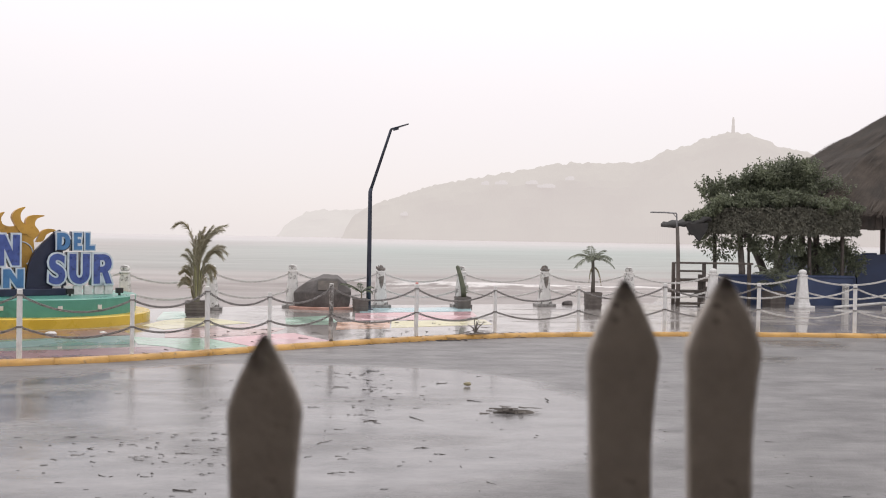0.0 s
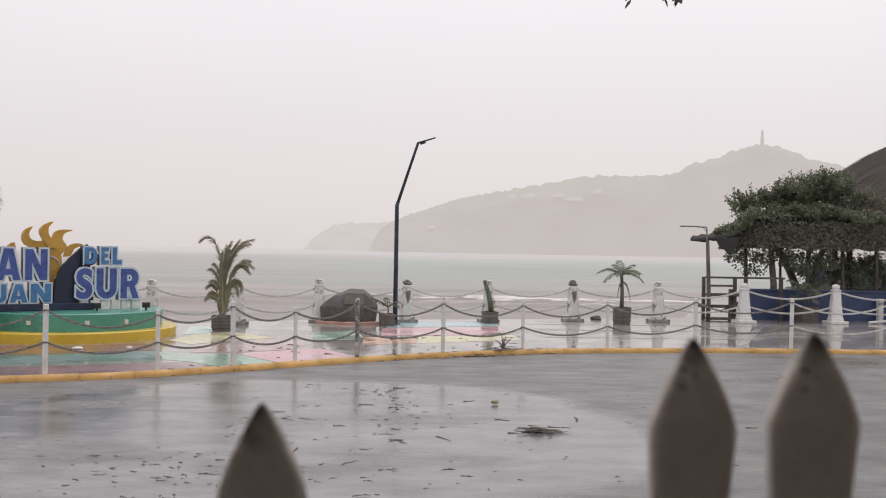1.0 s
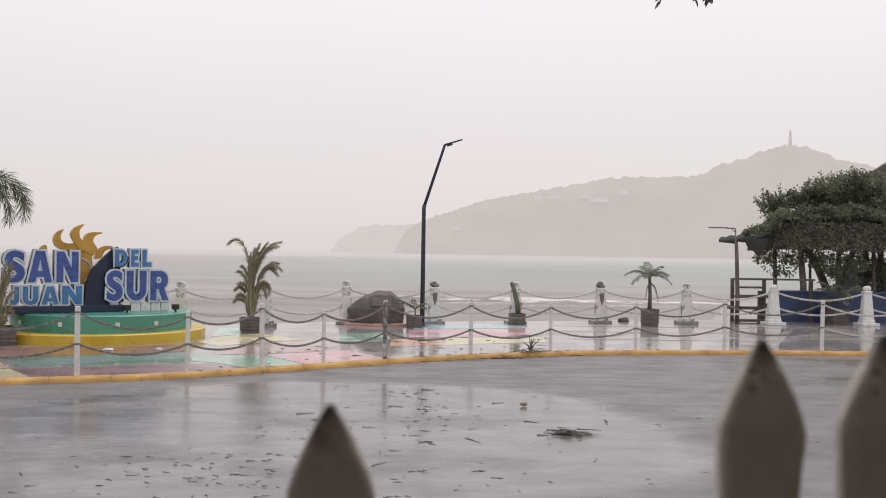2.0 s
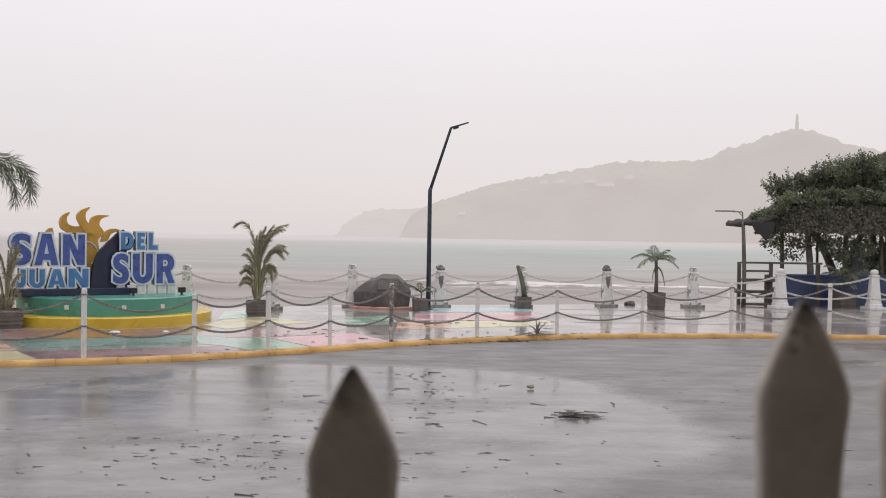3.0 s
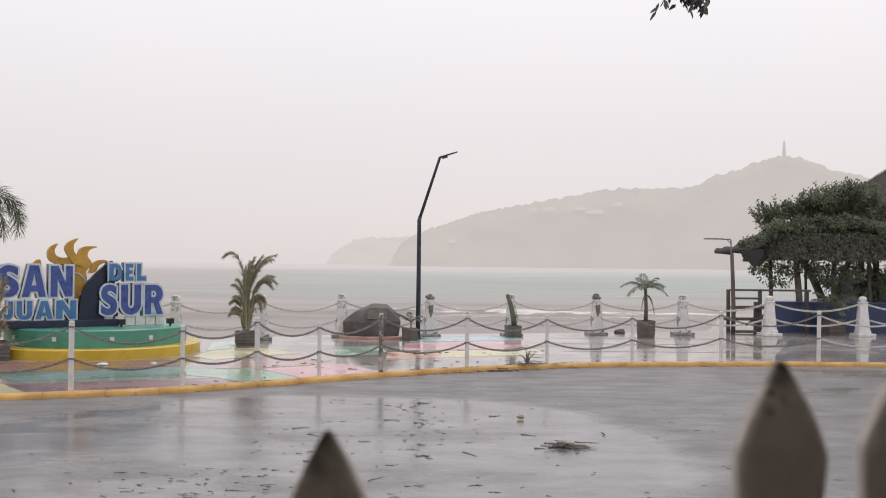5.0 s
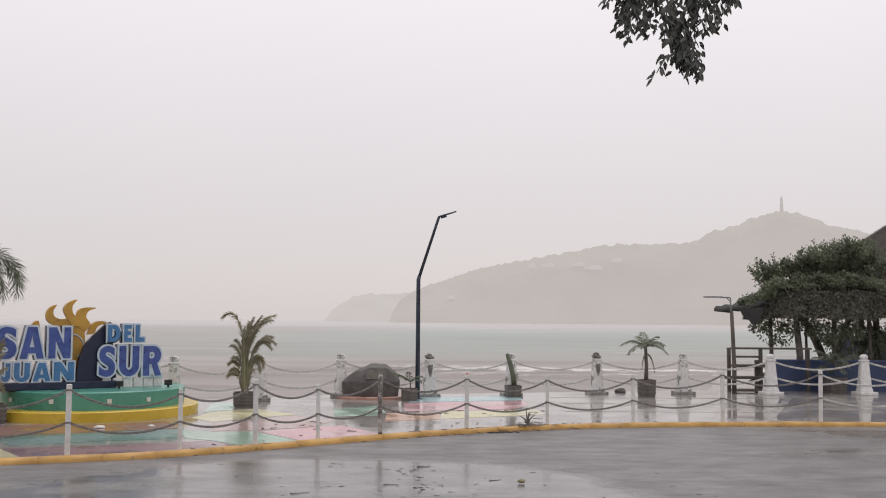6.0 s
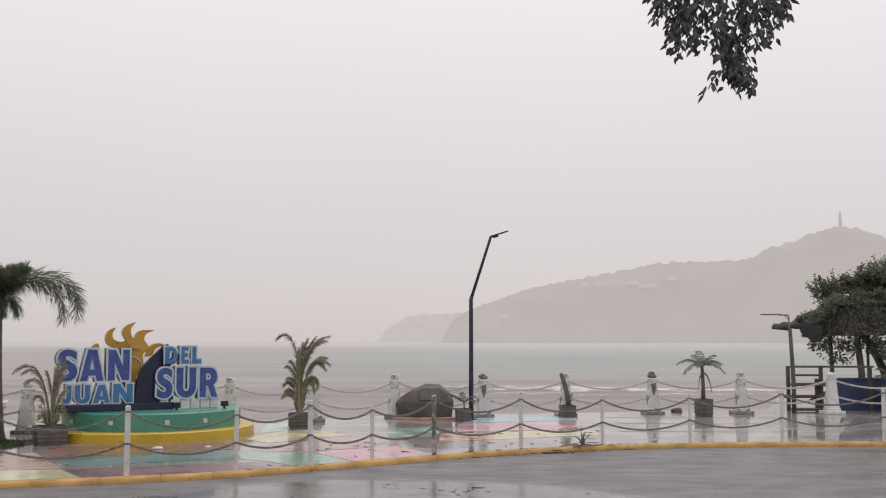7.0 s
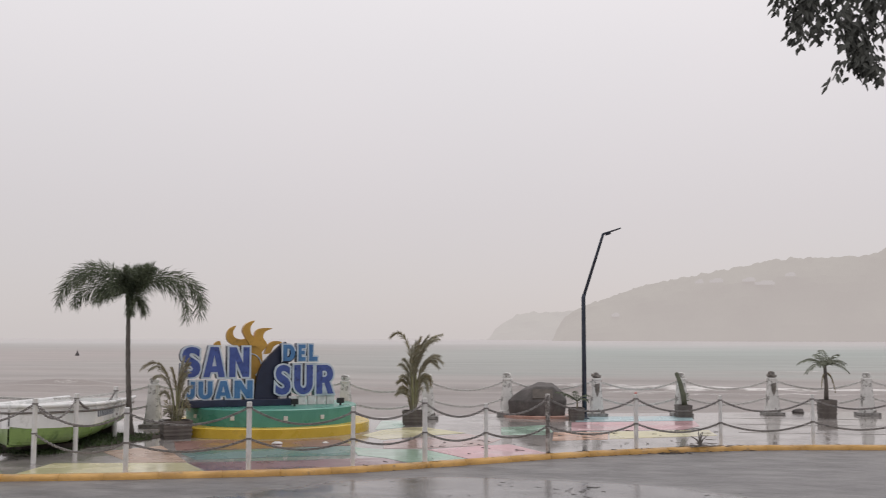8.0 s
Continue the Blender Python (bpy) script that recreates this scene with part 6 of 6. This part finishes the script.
def build_hut_front():
    # The low blue planter wall under the vines.
    bm = bmesh.new()
    box(bm, 3.6, 0.30, 0.80, 0, 0, -0.04, bevel=0.02)
    box(bm, 3.66, 0.36, 0.06, 0, 0, 0.74, bevel=0.015)
    whole("planter_wall", bm, M_BLUE, "low royal blue planter wall under the vines", "wall", at=pose(10.65, 26.35, ZP))
    # The awning edge with a torn flap.
    awning = thing("awning", pose(7.8, 26.3, ZP), "sagging black tarp awning with a torn flap", "awning")
    for x in (2.15,):
        bm = bmesh.new()
        tube(bm, [(x, 0.9, -0.05), (x + 0.02, 0.9, 1.0), (x, 0.9, 2.3), (x - 1.6, 0.5, 2.16)], 0.04, 8)
        part("post", bm, M_WOOD, awning)
    bm = bmesh.new()
    rows = []
    for i in range(15):
        u = i / 14
        x = -0.32 + 0.90 * u
        z = 1.97 + 0.22 * u + 0.03 * math.sin(9 * u) + 0.03 * math.sin(23 * u)
        rows.append([bm.verts.new((x, y, z + dz + 0.03 * noise.noise((x * 3, y, 1)))) for y, dz in ((-0.75, 0.0), (-0.77, 0.075), (-0.1, 0.11), (0.8, 0.15), (0.8, 0.07), (-0.2, 0.02))])
    for a, b in zip(rows, rows[1:]):
        for k in range(6):
            bm.faces.new((a[k], b[k], b[(k + 1) % 6], a[(k + 1) % 6]))
    bm.faces.new(rows[0])
    bm.faces.new(rows[-1][::-1])
    bmesh.ops.recalc_face_normals(bm, faces=bm.faces[:])
    part("canopy", bm, M_TARP, awning, smooth=True)
    bm = bmesh.new()
    prism(bm, [(-0.10, 2.08), (0.48, 2.14), (0.47, 1.98), (0.36, 1.80), (0.27, 1.66), (0.20, 1.70), (0.12, 1.80), (0.03, 1.84), (-0.06, 1.96)], -0.79, -0.765, lambda x, y, z: (x, z, y))
    part("flap", bm, M_TARP, awning, "torn hanging flap")

    steps = thing("timber_steps", pose(7.55, 25.75, ZP), "weathered dark timber steps and handrail down to the beach", "steps")
    for x, y, h in ((0.72, 0, 1.12), (0.62, 0.02, 0.80), (0.02, 0.35, 1.1), (1.95, 0.1, 1.1)):
        bm = bmesh.new()
        box(bm, 0.085, 0.085, h + 0.1, x, y, -0.1, bevel=0.008)
        part("post", bm, M_WOOD, steps)
    for z, x0, x1, th in ((1.07, -0.05, 2.0, 0.05), (0.86, 0.0, 0.72, 0.05), (0.62, 0.0, 0.95, 0.075), (0.33, -0.2, 0.85, 0.07), (0.02, 0.0, 0.9, 0.06)):
        bm = bmesh.new()
        box(bm, x1 - x0, 0.07 if th < 0.06 else 0.26, th, (x0 + x1) / 2, -0.03, z, bevel=0.008)
        part("tread" if th > 0.055 else "rail", bm, M_WOOD, steps)
    bm = bmesh.new()
    box(bm, 0.06, 0.05, 0.62, 0.3, -0.05, 0, bevel=0.006, turn=Matrix.Rotation(radians(62), 4, "Y"))
    bmesh.ops.translate(bm, vec=(0.05, 0, 0.22), verts=bm.verts[:])
    part("brace", bm, M_WOOD, steps)

    bm = bmesh.new()
    tube(bm, [(0, 0, 0), (1.7, 0.5, 0.10)], 0.035, 9)
    whole("fallen_pole", bm, M_WHITE, "white painted pole lying before the blue wall", "pole", at=pose(11.5, 25.2, ZP + 0.035))
    for x, y, h in ((12.15, 26.0, 0.55), (14.45, 25.0, 0.62)):
        bm = bmesh.new()
        box(bm, 0.13, 0.13, h, bevel=0.015)
        box(bm, 0.17, 0.17, 0.05, z=h, bevel=0.012)
        whole("marker_post", bm, M_PEEL, "short square white concrete marker post", "post", "marker posts before the blue wall", at=pose(x, y, ZP, 0, 0, 12))


build_hut_front()


# ---- boat ----
def build_boat():
    boat = thing("fishing_boat", pose(-9.17, 16.6, ZP, 0, 0, 104.6), "white and green open fishing boat drawn up on the grass", "boat")

    def section(s):
        """Half beam, keel and sheer at s from stern (0) to bow (1). The boat lies along local -x."""
        beam = 0.78 * (1 - max(0, (s - 0.6) / 0.4) ** 2.2) * (0.80 + 0.20 * min(1, s * 2.6) ** 0.7)
        keel = 0.05 + 0.16 * max(0, (s - 0.6) / 0.4) ** 2 + 0.13 * (1 - s)
        sheer = 0.58 + 0.14 * s + 0.07 * s**3
        return beam, keel, sheer

    def hull(low, high, mat, name, thick, label):
        bm = bmesh.new()
        rings = []
        for i in range(25):
            s = i / 24
            beam, keel, sheer = section(s)
            ring = []
            for off in (0, thick):
                for sgn in (1, -1):
                    for f in (np.linspace(high, low, 7) if sgn == 1 else np.linspace(low, high, 7)):
                        w = max(0.012, (beam - off) * (1 - (1 - f) ** 7) ** 0.45 if f > 0 else 0.012)
                        z = keel + off * (1 if f < 0.9 else 0) + (sheer - keel) * f**1.15
                        ring.append((2.9 - 5.8 * s, sgn * w, z))
            half = len(ring) // 2
            ring = ring[:half] + ring[half:][::-1]
            rings.append([bm.verts.new(p) for p in ring])
        k = len(rings[0])
        for a, b in zip(rings, rings[1:]):
            for j in range(k):
                bm.faces.new((a[j], a[(j + 1) % k], b[(j + 1) % k], b[j]))
        bm.faces.new(rings[0])
        bm.faces.new(rings[-1][::-1])
        bmesh.ops.recalc_face_normals(bm, faces=bm.faces[:])
        return part(name, bm, mat, boat, label, smooth=False)

    hull(0.0, 0.50, M_BOATG, "lower_hull", 0.03, "green painted lower hull")
    side = hull(0.50, 1.0, M_BOATW, "topside", 0.035, "white topside")
    for sgn in (1, -1):
        bm = bmesh.new()
        tube(bm, [(2.9 - 5.8 * i / 24, sgn * (section(i / 24)[0] + 0.015), section(i / 24)[2]) for i in range(25)], 0.035, 8)
        part("gunwale", bm, M_BOATW, boat, "white gunwale", smooth=True)
        bm = bmesh.new()
        tube(bm, [(2.9 - 5.8 * i / 24, sgn * (section(i / 24)[0] + 0.004), section(i / 24)[2] - 0.10) for i in range(25)], 0.018, 6)
        part("rub_rail", bm, M_RUST, boat, "dark rubbing strake", smooth=True)
    for x in (2.1, 1.2):
        s = (2.9 - x) / 5.8
        beam, keel, sheer = section(s)
        bm = bmesh.new()
        box(bm, 0.28, beam * 1.9, 0.04, x, 0, sheer - 0.16, bevel=0.008)
        part("thwart", bm, M_BOATW, boat, "white thwart")
    bm = bmesh.new()
    edge = [(2.9 - 5.8 * i / 24, section(i / 24)[0] - 0.02, section(i / 24)[2] - 0.05) for i in range(9, 25)]
    left = [bm.verts.new((x, w, z)) for x, w, z in edge]
    mid = [bm.verts.new((x, 0, z + 0.06)) for x, w, z in edge]
    right = [bm.verts.new((x, -w, z)) for x, w, z in edge]
    for a, b in ((left, mid), (mid, right)):
        for i in range(len(edge) - 1):
            bm.faces.new((a[i], a[i + 1], b[i + 1], b[i]))
    geo = bmesh.ops.extrude_face_region(bm, geom=bm.faces[:])["geom"]
    bmesh.ops.translate(bm, vec=(0, 0, -0.03), verts=[v for v in geo if isinstance(v, bmesh.types.BMVert)])
    bmesh.ops.recalc_face_normals(bm, faces=bm.faces[:])
    part("foredeck", bm, M_BOATW, boat, "white foredeck")
    bm = bmesh.new()
    beam, keel, sheer = section(0.0)
    box(bm, 0.05, beam * 1.75, sheer - keel - 0.12, 2.9, 0, keel + 0.1, bevel=0.01)
    part("transom", bm, M_BOATW, boat, "white transom")
    # The unreadable name on the side, as plain bars.
    for k in range(9):
        x = 0.25 - 0.13 * k
        s = (2.9 - x) / 5.8
        beam, keel, sheer = section(s)
        f = 0.78
        w = beam * (1 - (1 - f) ** 7) ** 0.45
        for sgn in (-1,):
            bm = bmesh.new()
            box(bm, 0.075, 0.008, 0.10, x, sgn * (w + 0.006), keel + (sheer - keel) * f**1.15 - 0.07, bevel=0.002)
            part("name_bar", bm, M_INK, side, "dark lettering bar")
    for x, high in ((-1.3, 0.14), (1.4, 0.195)):
        bm = bmesh.new()
        box(bm, 0.16, 1.1, high, 0, 0, -0.02, bevel=0.01)
        whole("timber_block", bm, M_WOOD, "dark timber block under the boat", "block", "blocks under the boat", at=pose(-9.17, 16.6, ZP - 0.02, 0, 0, 104.6) @ pose(x, 0, 0))


build_boat()


def build_grass():
    # One dark patch for the mud and for the shade the hull throws.
    bm = bmesh.new()
    line = [(-11.6, 14.9), (-9.4, 14.75), (-8.55, 14.95), (-8.2, 15.6), (-7.9, 16.3), (-7.75, 17.0), (-7.95, 17.9), (-9.5, 18.1), (-11.6, 18.0)]
    prism(bm, [(p.x + 0.06 * noise.noise((p.x * 3, p.y * 3, 0)), p.y + 0.06 * noise.noise((p.x * 3, p.y * 3, 7))) for p in smooth_line(line, 0.18)], ZP - 0.002, ZP + 0.004)
    part("mud_shade_patch", bm, M_SOIL, pavement, "dark mud under the boat with the hull's shade put in")
    verts, faces = [], []
    for _ in range(9500):
        u, v = random.random(), random.random()
        x = -11.4 + 4.1 * u
        y = 14.7 + 3.3 * v
        edge = -7.85 - 0.32 * max(0, (16.6 - y)) + 0.25 * noise.noise((x, y * 1.5, 0))
        if x > edge or (x - -7.43) ** 2 + (y - 17.35) ** 2 < 0.09:
            continue
        a = random.uniform(0, 6.28)
        h = random.uniform(0.025, 0.07)
        d = Vector((math.cos(a), math.sin(a), 0)) * 0.012
        lean = Vector((random.uniform(-0.05, 0.05), random.uniform(-0.05, 0.05), h))
        p = Vector((x, y, ZP - 0.005))
        o = len(verts)
        verts += [p - d, p + d, p + lean]
        faces.append((o, o + 1, o + 2))
    me = leaf_mesh("grass", verts, faces, M_GRASS)
    tagged(new("grass", me), "short wet grass round the boat and palm", "grass", kind="stuff")


build_grass()


# ---- storm debris ----
def twig_into(verts, faces, x, y, z, turn, length, r):
    k = 3
    pts = []
    for i in range(4):
        s = i / 3 - 0.5
        pts.append(Vector((x + math.cos(turn) * length * s + random.uniform(-1, 1) * length * 0.10, y + math.sin(turn) * length * s + random.uniform(-1, 1) * length * 0.13, z + r * random.uniform(0.1, 0.5))))
    side = Vector((-math.sin(turn), math.cos(turn), 0))
    o = len(verts)
    for i, p in enumerate(pts):
        rr = r * (1 - 0.2 * i)
        verts += [p + side * rr, p - side * rr, p + Vector((0, 0, rr * 1.3))]
    for i in range(3):
        for j in range(3):
            a, b = o + i * 3 + j, o + i * 3 + (j + 1) % 3
            faces.append((a, b, b + 3, a + 3))


def build_debris():
    verts, faces = [], []
    rng = random.Random(5)
    ROAD = 0.05
    for _ in range(60):
        twig_into(verts, faces, rng.gauss(-1.9, 0.5), rng.gauss(8.3, 0.45), ROAD, rng.gauss(0.0, 0.5), rng.uniform(0.015, 0.08), rng.uniform(0.002, 0.005))
    for _ in range(34):
        y = rng.uniform(9, 13.2)
        twig_into(verts, faces, rng.gauss(-0.1, 0.16), y, ROAD, rng.gauss(0.0, 0.5), rng.uniform(0.02, 0.10), rng.uniform(0.003, 0.006))
    for _ in range(230):
        y = rng.uniform(6.2, 13.5)
        lane = -1.3 + 0.10 * (y - 6)
        x = rng.gauss(lane, 0.55) if rng.random() < 0.42 else rng.uniform(-4.5, 4.2)
        if y > kerb_y(x) - 0.5:
            continue
        big = rng.random() < 0.08
        twig_into(verts, faces, x, y, ROAD, rng.gauss(0.0, 0.9), rng.uniform(0.12, 0.24) if big else rng.uniform(0.025, 0.085), rng.uniform(0.004, 0.008) if big else rng.uniform(0.002, 0.004))
    for _ in range(46):
        x = rng.uniform(-3.3, 2.2)
        twig_into(verts, faces, x, kerb_y(x) + rng.uniform(0.25, 3.2), ZP + 0.004, rng.gauss(0, 0.8), rng.uniform(0.03, 0.17), rng.uniform(0.005, 0.012))
    for _ in range(70):
        x = rng.uniform(-0.6, 2.6) if rng.random() < 0.7 else rng.uniform(-5, 9)
        up = rng.random() < 0.4
        twig_into(verts, faces, x, kerb_y(x) + (0.08 if up else -0.05) + rng.uniform(-0.04, 0.03), 0.128 if up else ROAD, rng.gauss(0, 0.6), rng.uniform(0.03, 0.14), rng.uniform(0.004, 0.009))
    me = leaf_mesh("storm_litter", verts, faces, M_TWIG)
    tagged(new("storm_litter", me), "sodden twigs and leaves scattered over the road", "litter", kind="stuff")

    def heap(name, x, y, z, count, wide, tall, label, spiky=0.0, thick=0.013, material=M_TWIG):
        verts, faces = [], []
        for _ in range(count):
            twig_into(verts, faces, rng.gauss(0, wide * 0.35), rng.gauss(0, wide * 0.12), abs(rng.gauss(0, tall)), rng.gauss(0, 0.22), rng.uniform(0.04, max(0.05, wide * 0.5)), rng.uniform(thick * 0.4, thick))
        bm = bmesh.new()
        bm.from_mesh(leaf_mesh("heap", verts, faces, M_TWIG))
        for _ in range(int(spiky)):
            a = rng.uniform(-0.5, 0.5)
            tube(bm, [(0, 0, 0.02), (0.1 * a, 0, 0.12), (0.30 * a, rng.uniform(-0.1, 0.1), rng.uniform(0.14, 0.27))], [0.018, 0.012, 0.006], 6)
        bmesh.ops.recalc_face_normals(bm, faces=bm.faces[:])
        whole(name, bm, material, label, "debris", "storm debris heaps", kind="stuff", at=pose(x, y, z))

    heap("twig_tangle", 1.36, 10.18, ROAD - 0.01, 70, 0.31, 0.022, "dark heap of sodden palm bark on the road", material=M_BARK)
    heap("twig_tangle", 1.62, kerb_y(1.62) + 0.05, ZP, 34, 0.46, 0.03, "broken branch stump caught on the kerb", 7, material=M_BARK)
    heap("twig_tangle", 1.1, kerb_y(1.1) - 0.12, ROAD - 0.01, 22, 0.5, 0.02, "washed-up twigs lying along the kerb")
    for x, y, w in ((-1.82, 8.06, 0.14), (-2.0, 8.51, 0.20), (-1.57, 8.22, 0.13), (-2.56, 8.81, 0.18), (-0.34, 12.84, 0.26), (-0.14, 11.59, 0.14), (-0.01, 9.67, 0.24), (0.11, 10.96, 0.2), (-0.02, 8.4, 0.17), (0.42, 8.45, 0.13), (0.54, 8.23, 0.11),
                    (-1.26, 7.5, 0.16), (-0.30, 7.55, 0.24), (2.86, 8.73, 0.12), (-2.45, 7.96, 0.1)):
        heap("twig_tangle", x, y, ROAD - 0.008, 6, w * 0.8, 0.006, "small tangle of wet twigs on the road", thick=0.006)
    bm = bmesh.new()
    bmesh.ops.create_icosphere(bm, subdivisions=2, radius=0.5)
    for v in bm.verts:
        v.co = Vector((v.co.x * 0.10, v.co.y * 0.07, v.co.z * 0.045)) * (1 + 0.25 * noise.noise(v.co * 3))
    whole("coconut_husk", bm, M_DRY, "small green coconut husk lying on the road", "husk", at=pose(1.05, 11.93, ROAD + 0.03, 0, 0, 10))
    for x, y, w in ((9.1, 16.9, 0.22), (-5.35, 16.7, 0.20), (-4.6, 17.0, 0.12)):
        bm = bmesh.new()
        bmesh.ops.create_icosphere(bm, subdivisions=2, radius=0.5)
        for v in bm.verts:
            v.co = Vector((v.co.x * w, v.co.y * w * 0.6, max(v.co.z, -0.3) * w * 0.35)) * (1 + 0.5 * noise.noise(v.co * 4 + Vector((x, 0, 0))))
        whole("plastic_litter", bm, M_LITTER, "crumpled white plastic litter on wet paving", "litter", "plastic litter", at=pose(x, y, (ZP if x < 0 else ROAD) + w * 0.07))
    bm = bmesh.new()
    bmesh.ops.create_icosphere(bm, subdivisions=2, radius=0.5)
    for v in bm.verts:
        v.co = Vector((v.co.x * 0.30, v.co.y * 0.2, max(v.co.z, -0.2) * 0.16)) * (1 + 0.3 * noise.noise(v.co * 3))
    whole("small_stone", bm, M_ROCK, "small dark stone on the wet promenade", "stone", at=pose(4.65, 25.3, ZP + 0.03))
    bm = bmesh.new()
    lathe(bm, [(0.5, -0.3), (0.7, 0.0), (0.6, 0.5), (0.25, 1.1), (0.1, 1.8), (0.05, 2.0)], 12)
    whole("buoy", bm, M_BUOY, "small dark buoy afloat in the bay", "buoy", at=pose(-119, 219, SEA_Z) @ Matrix.Scale(0.7, 4))


build_debris()


# ---- picket fence and porch ----
def build_fence():
    fence = thing("picket_fence", pose(0, 1.0, 0), "dirty white wooden pickets with blackened pointed tips", "fence")
    for x, tip, lean, wide in ((-0.043, 1.747, -0.6, 1.0), (0.310, 1.805, 0.2, 0.97), (0.411, 1.811, 0.5, 1.02)):
        bm = bmesh.new()
        seg = 28
        rings = []
        prof = [(0.0, 0.05), (0.004, 0.14), (0.012, 0.27), (0.024, 0.45), (0.040, 0.67), (0.056, 0.85), (0.068, 0.96), (0.076, 1.0), (0.086, 0.99), (0.105, 0.95), (0.135, 0.90), (0.17, 0.865), (0.22, 0.85), (0.30, 0.845), (0.9, 0.845), (tip, 0.845)]
        for d, w in prof:
            ring = []
            for k in range(seg):
                a = 2 * math.pi * k / seg
                c, s = math.cos(a), math.sin(a)
                sq = (abs(c) ** 7 + abs(s) ** 7) ** (-1 / 7)
                wob = 1 + 0.018 * noise.noise((x * 40 + c * 2, s * 2, d * 22))
                depth = 0.011 * min(1.0, 0.15 + 1.3 * w) if d < 0.08 else 0.011
                ring.append(bm.verts.new((0.0365 * wide * w * c * sq * wob + (0.002 * noise.noise((d * 9, x, 0))), depth * s * sq * wob, tip - d)))
            rings.append(ring)
        for i, (a, b) in enumerate(zip(rings, rings[1:])):
            for k in range(seg):
                bm.faces.new((a[k], b[k], b[(k + 1) % seg], a[(k + 1) % seg]))
        bm.faces.new(rings[0])
        bm.faces.new(rings[-1][::-1])
        ob = part("picket", bm, M_PICKET, fence, "dirty white picket, pointed and blackened at the tip", smooth=True)
        ob.matrix_local = pose(x, 0, 0) @ pose(0, 0, tip) @ pose(0, 0, 0, 0, lean, 0) @ pose(0, 0, -tip)


build_fence()


def build_porch():
    """The plain unseen porch, added behind the camera to shade the pickets."""
    # Side walls cut the light on the pickets' flanks; pale plaster bounces some back.
    for name, sx, sy, sz, x, y, z in (("wall_south", 14, 0.2, 3.3, 0, -3.2, 0), ("wall_west_shade", 0.2, 5.0, 3.3, -5.4, -0.7, 0), ("wall_east_shade", 0.2, 5.0, 3.3, 6.4, -0.7, 0), ("ceiling", 14, 4.2, 0.12, 0, -1.2, 3.05)):
        bm = bmesh.new()
        box(bm, sx, sy, sz, x, y, z, bevel=0.01)
        whole(name, bm, M_PLASTER, "unseen plain porch added to shade the pickets", "ceiling" if name == "ceiling" else "wall", kind="structure")


build_porch()
build_kerb()
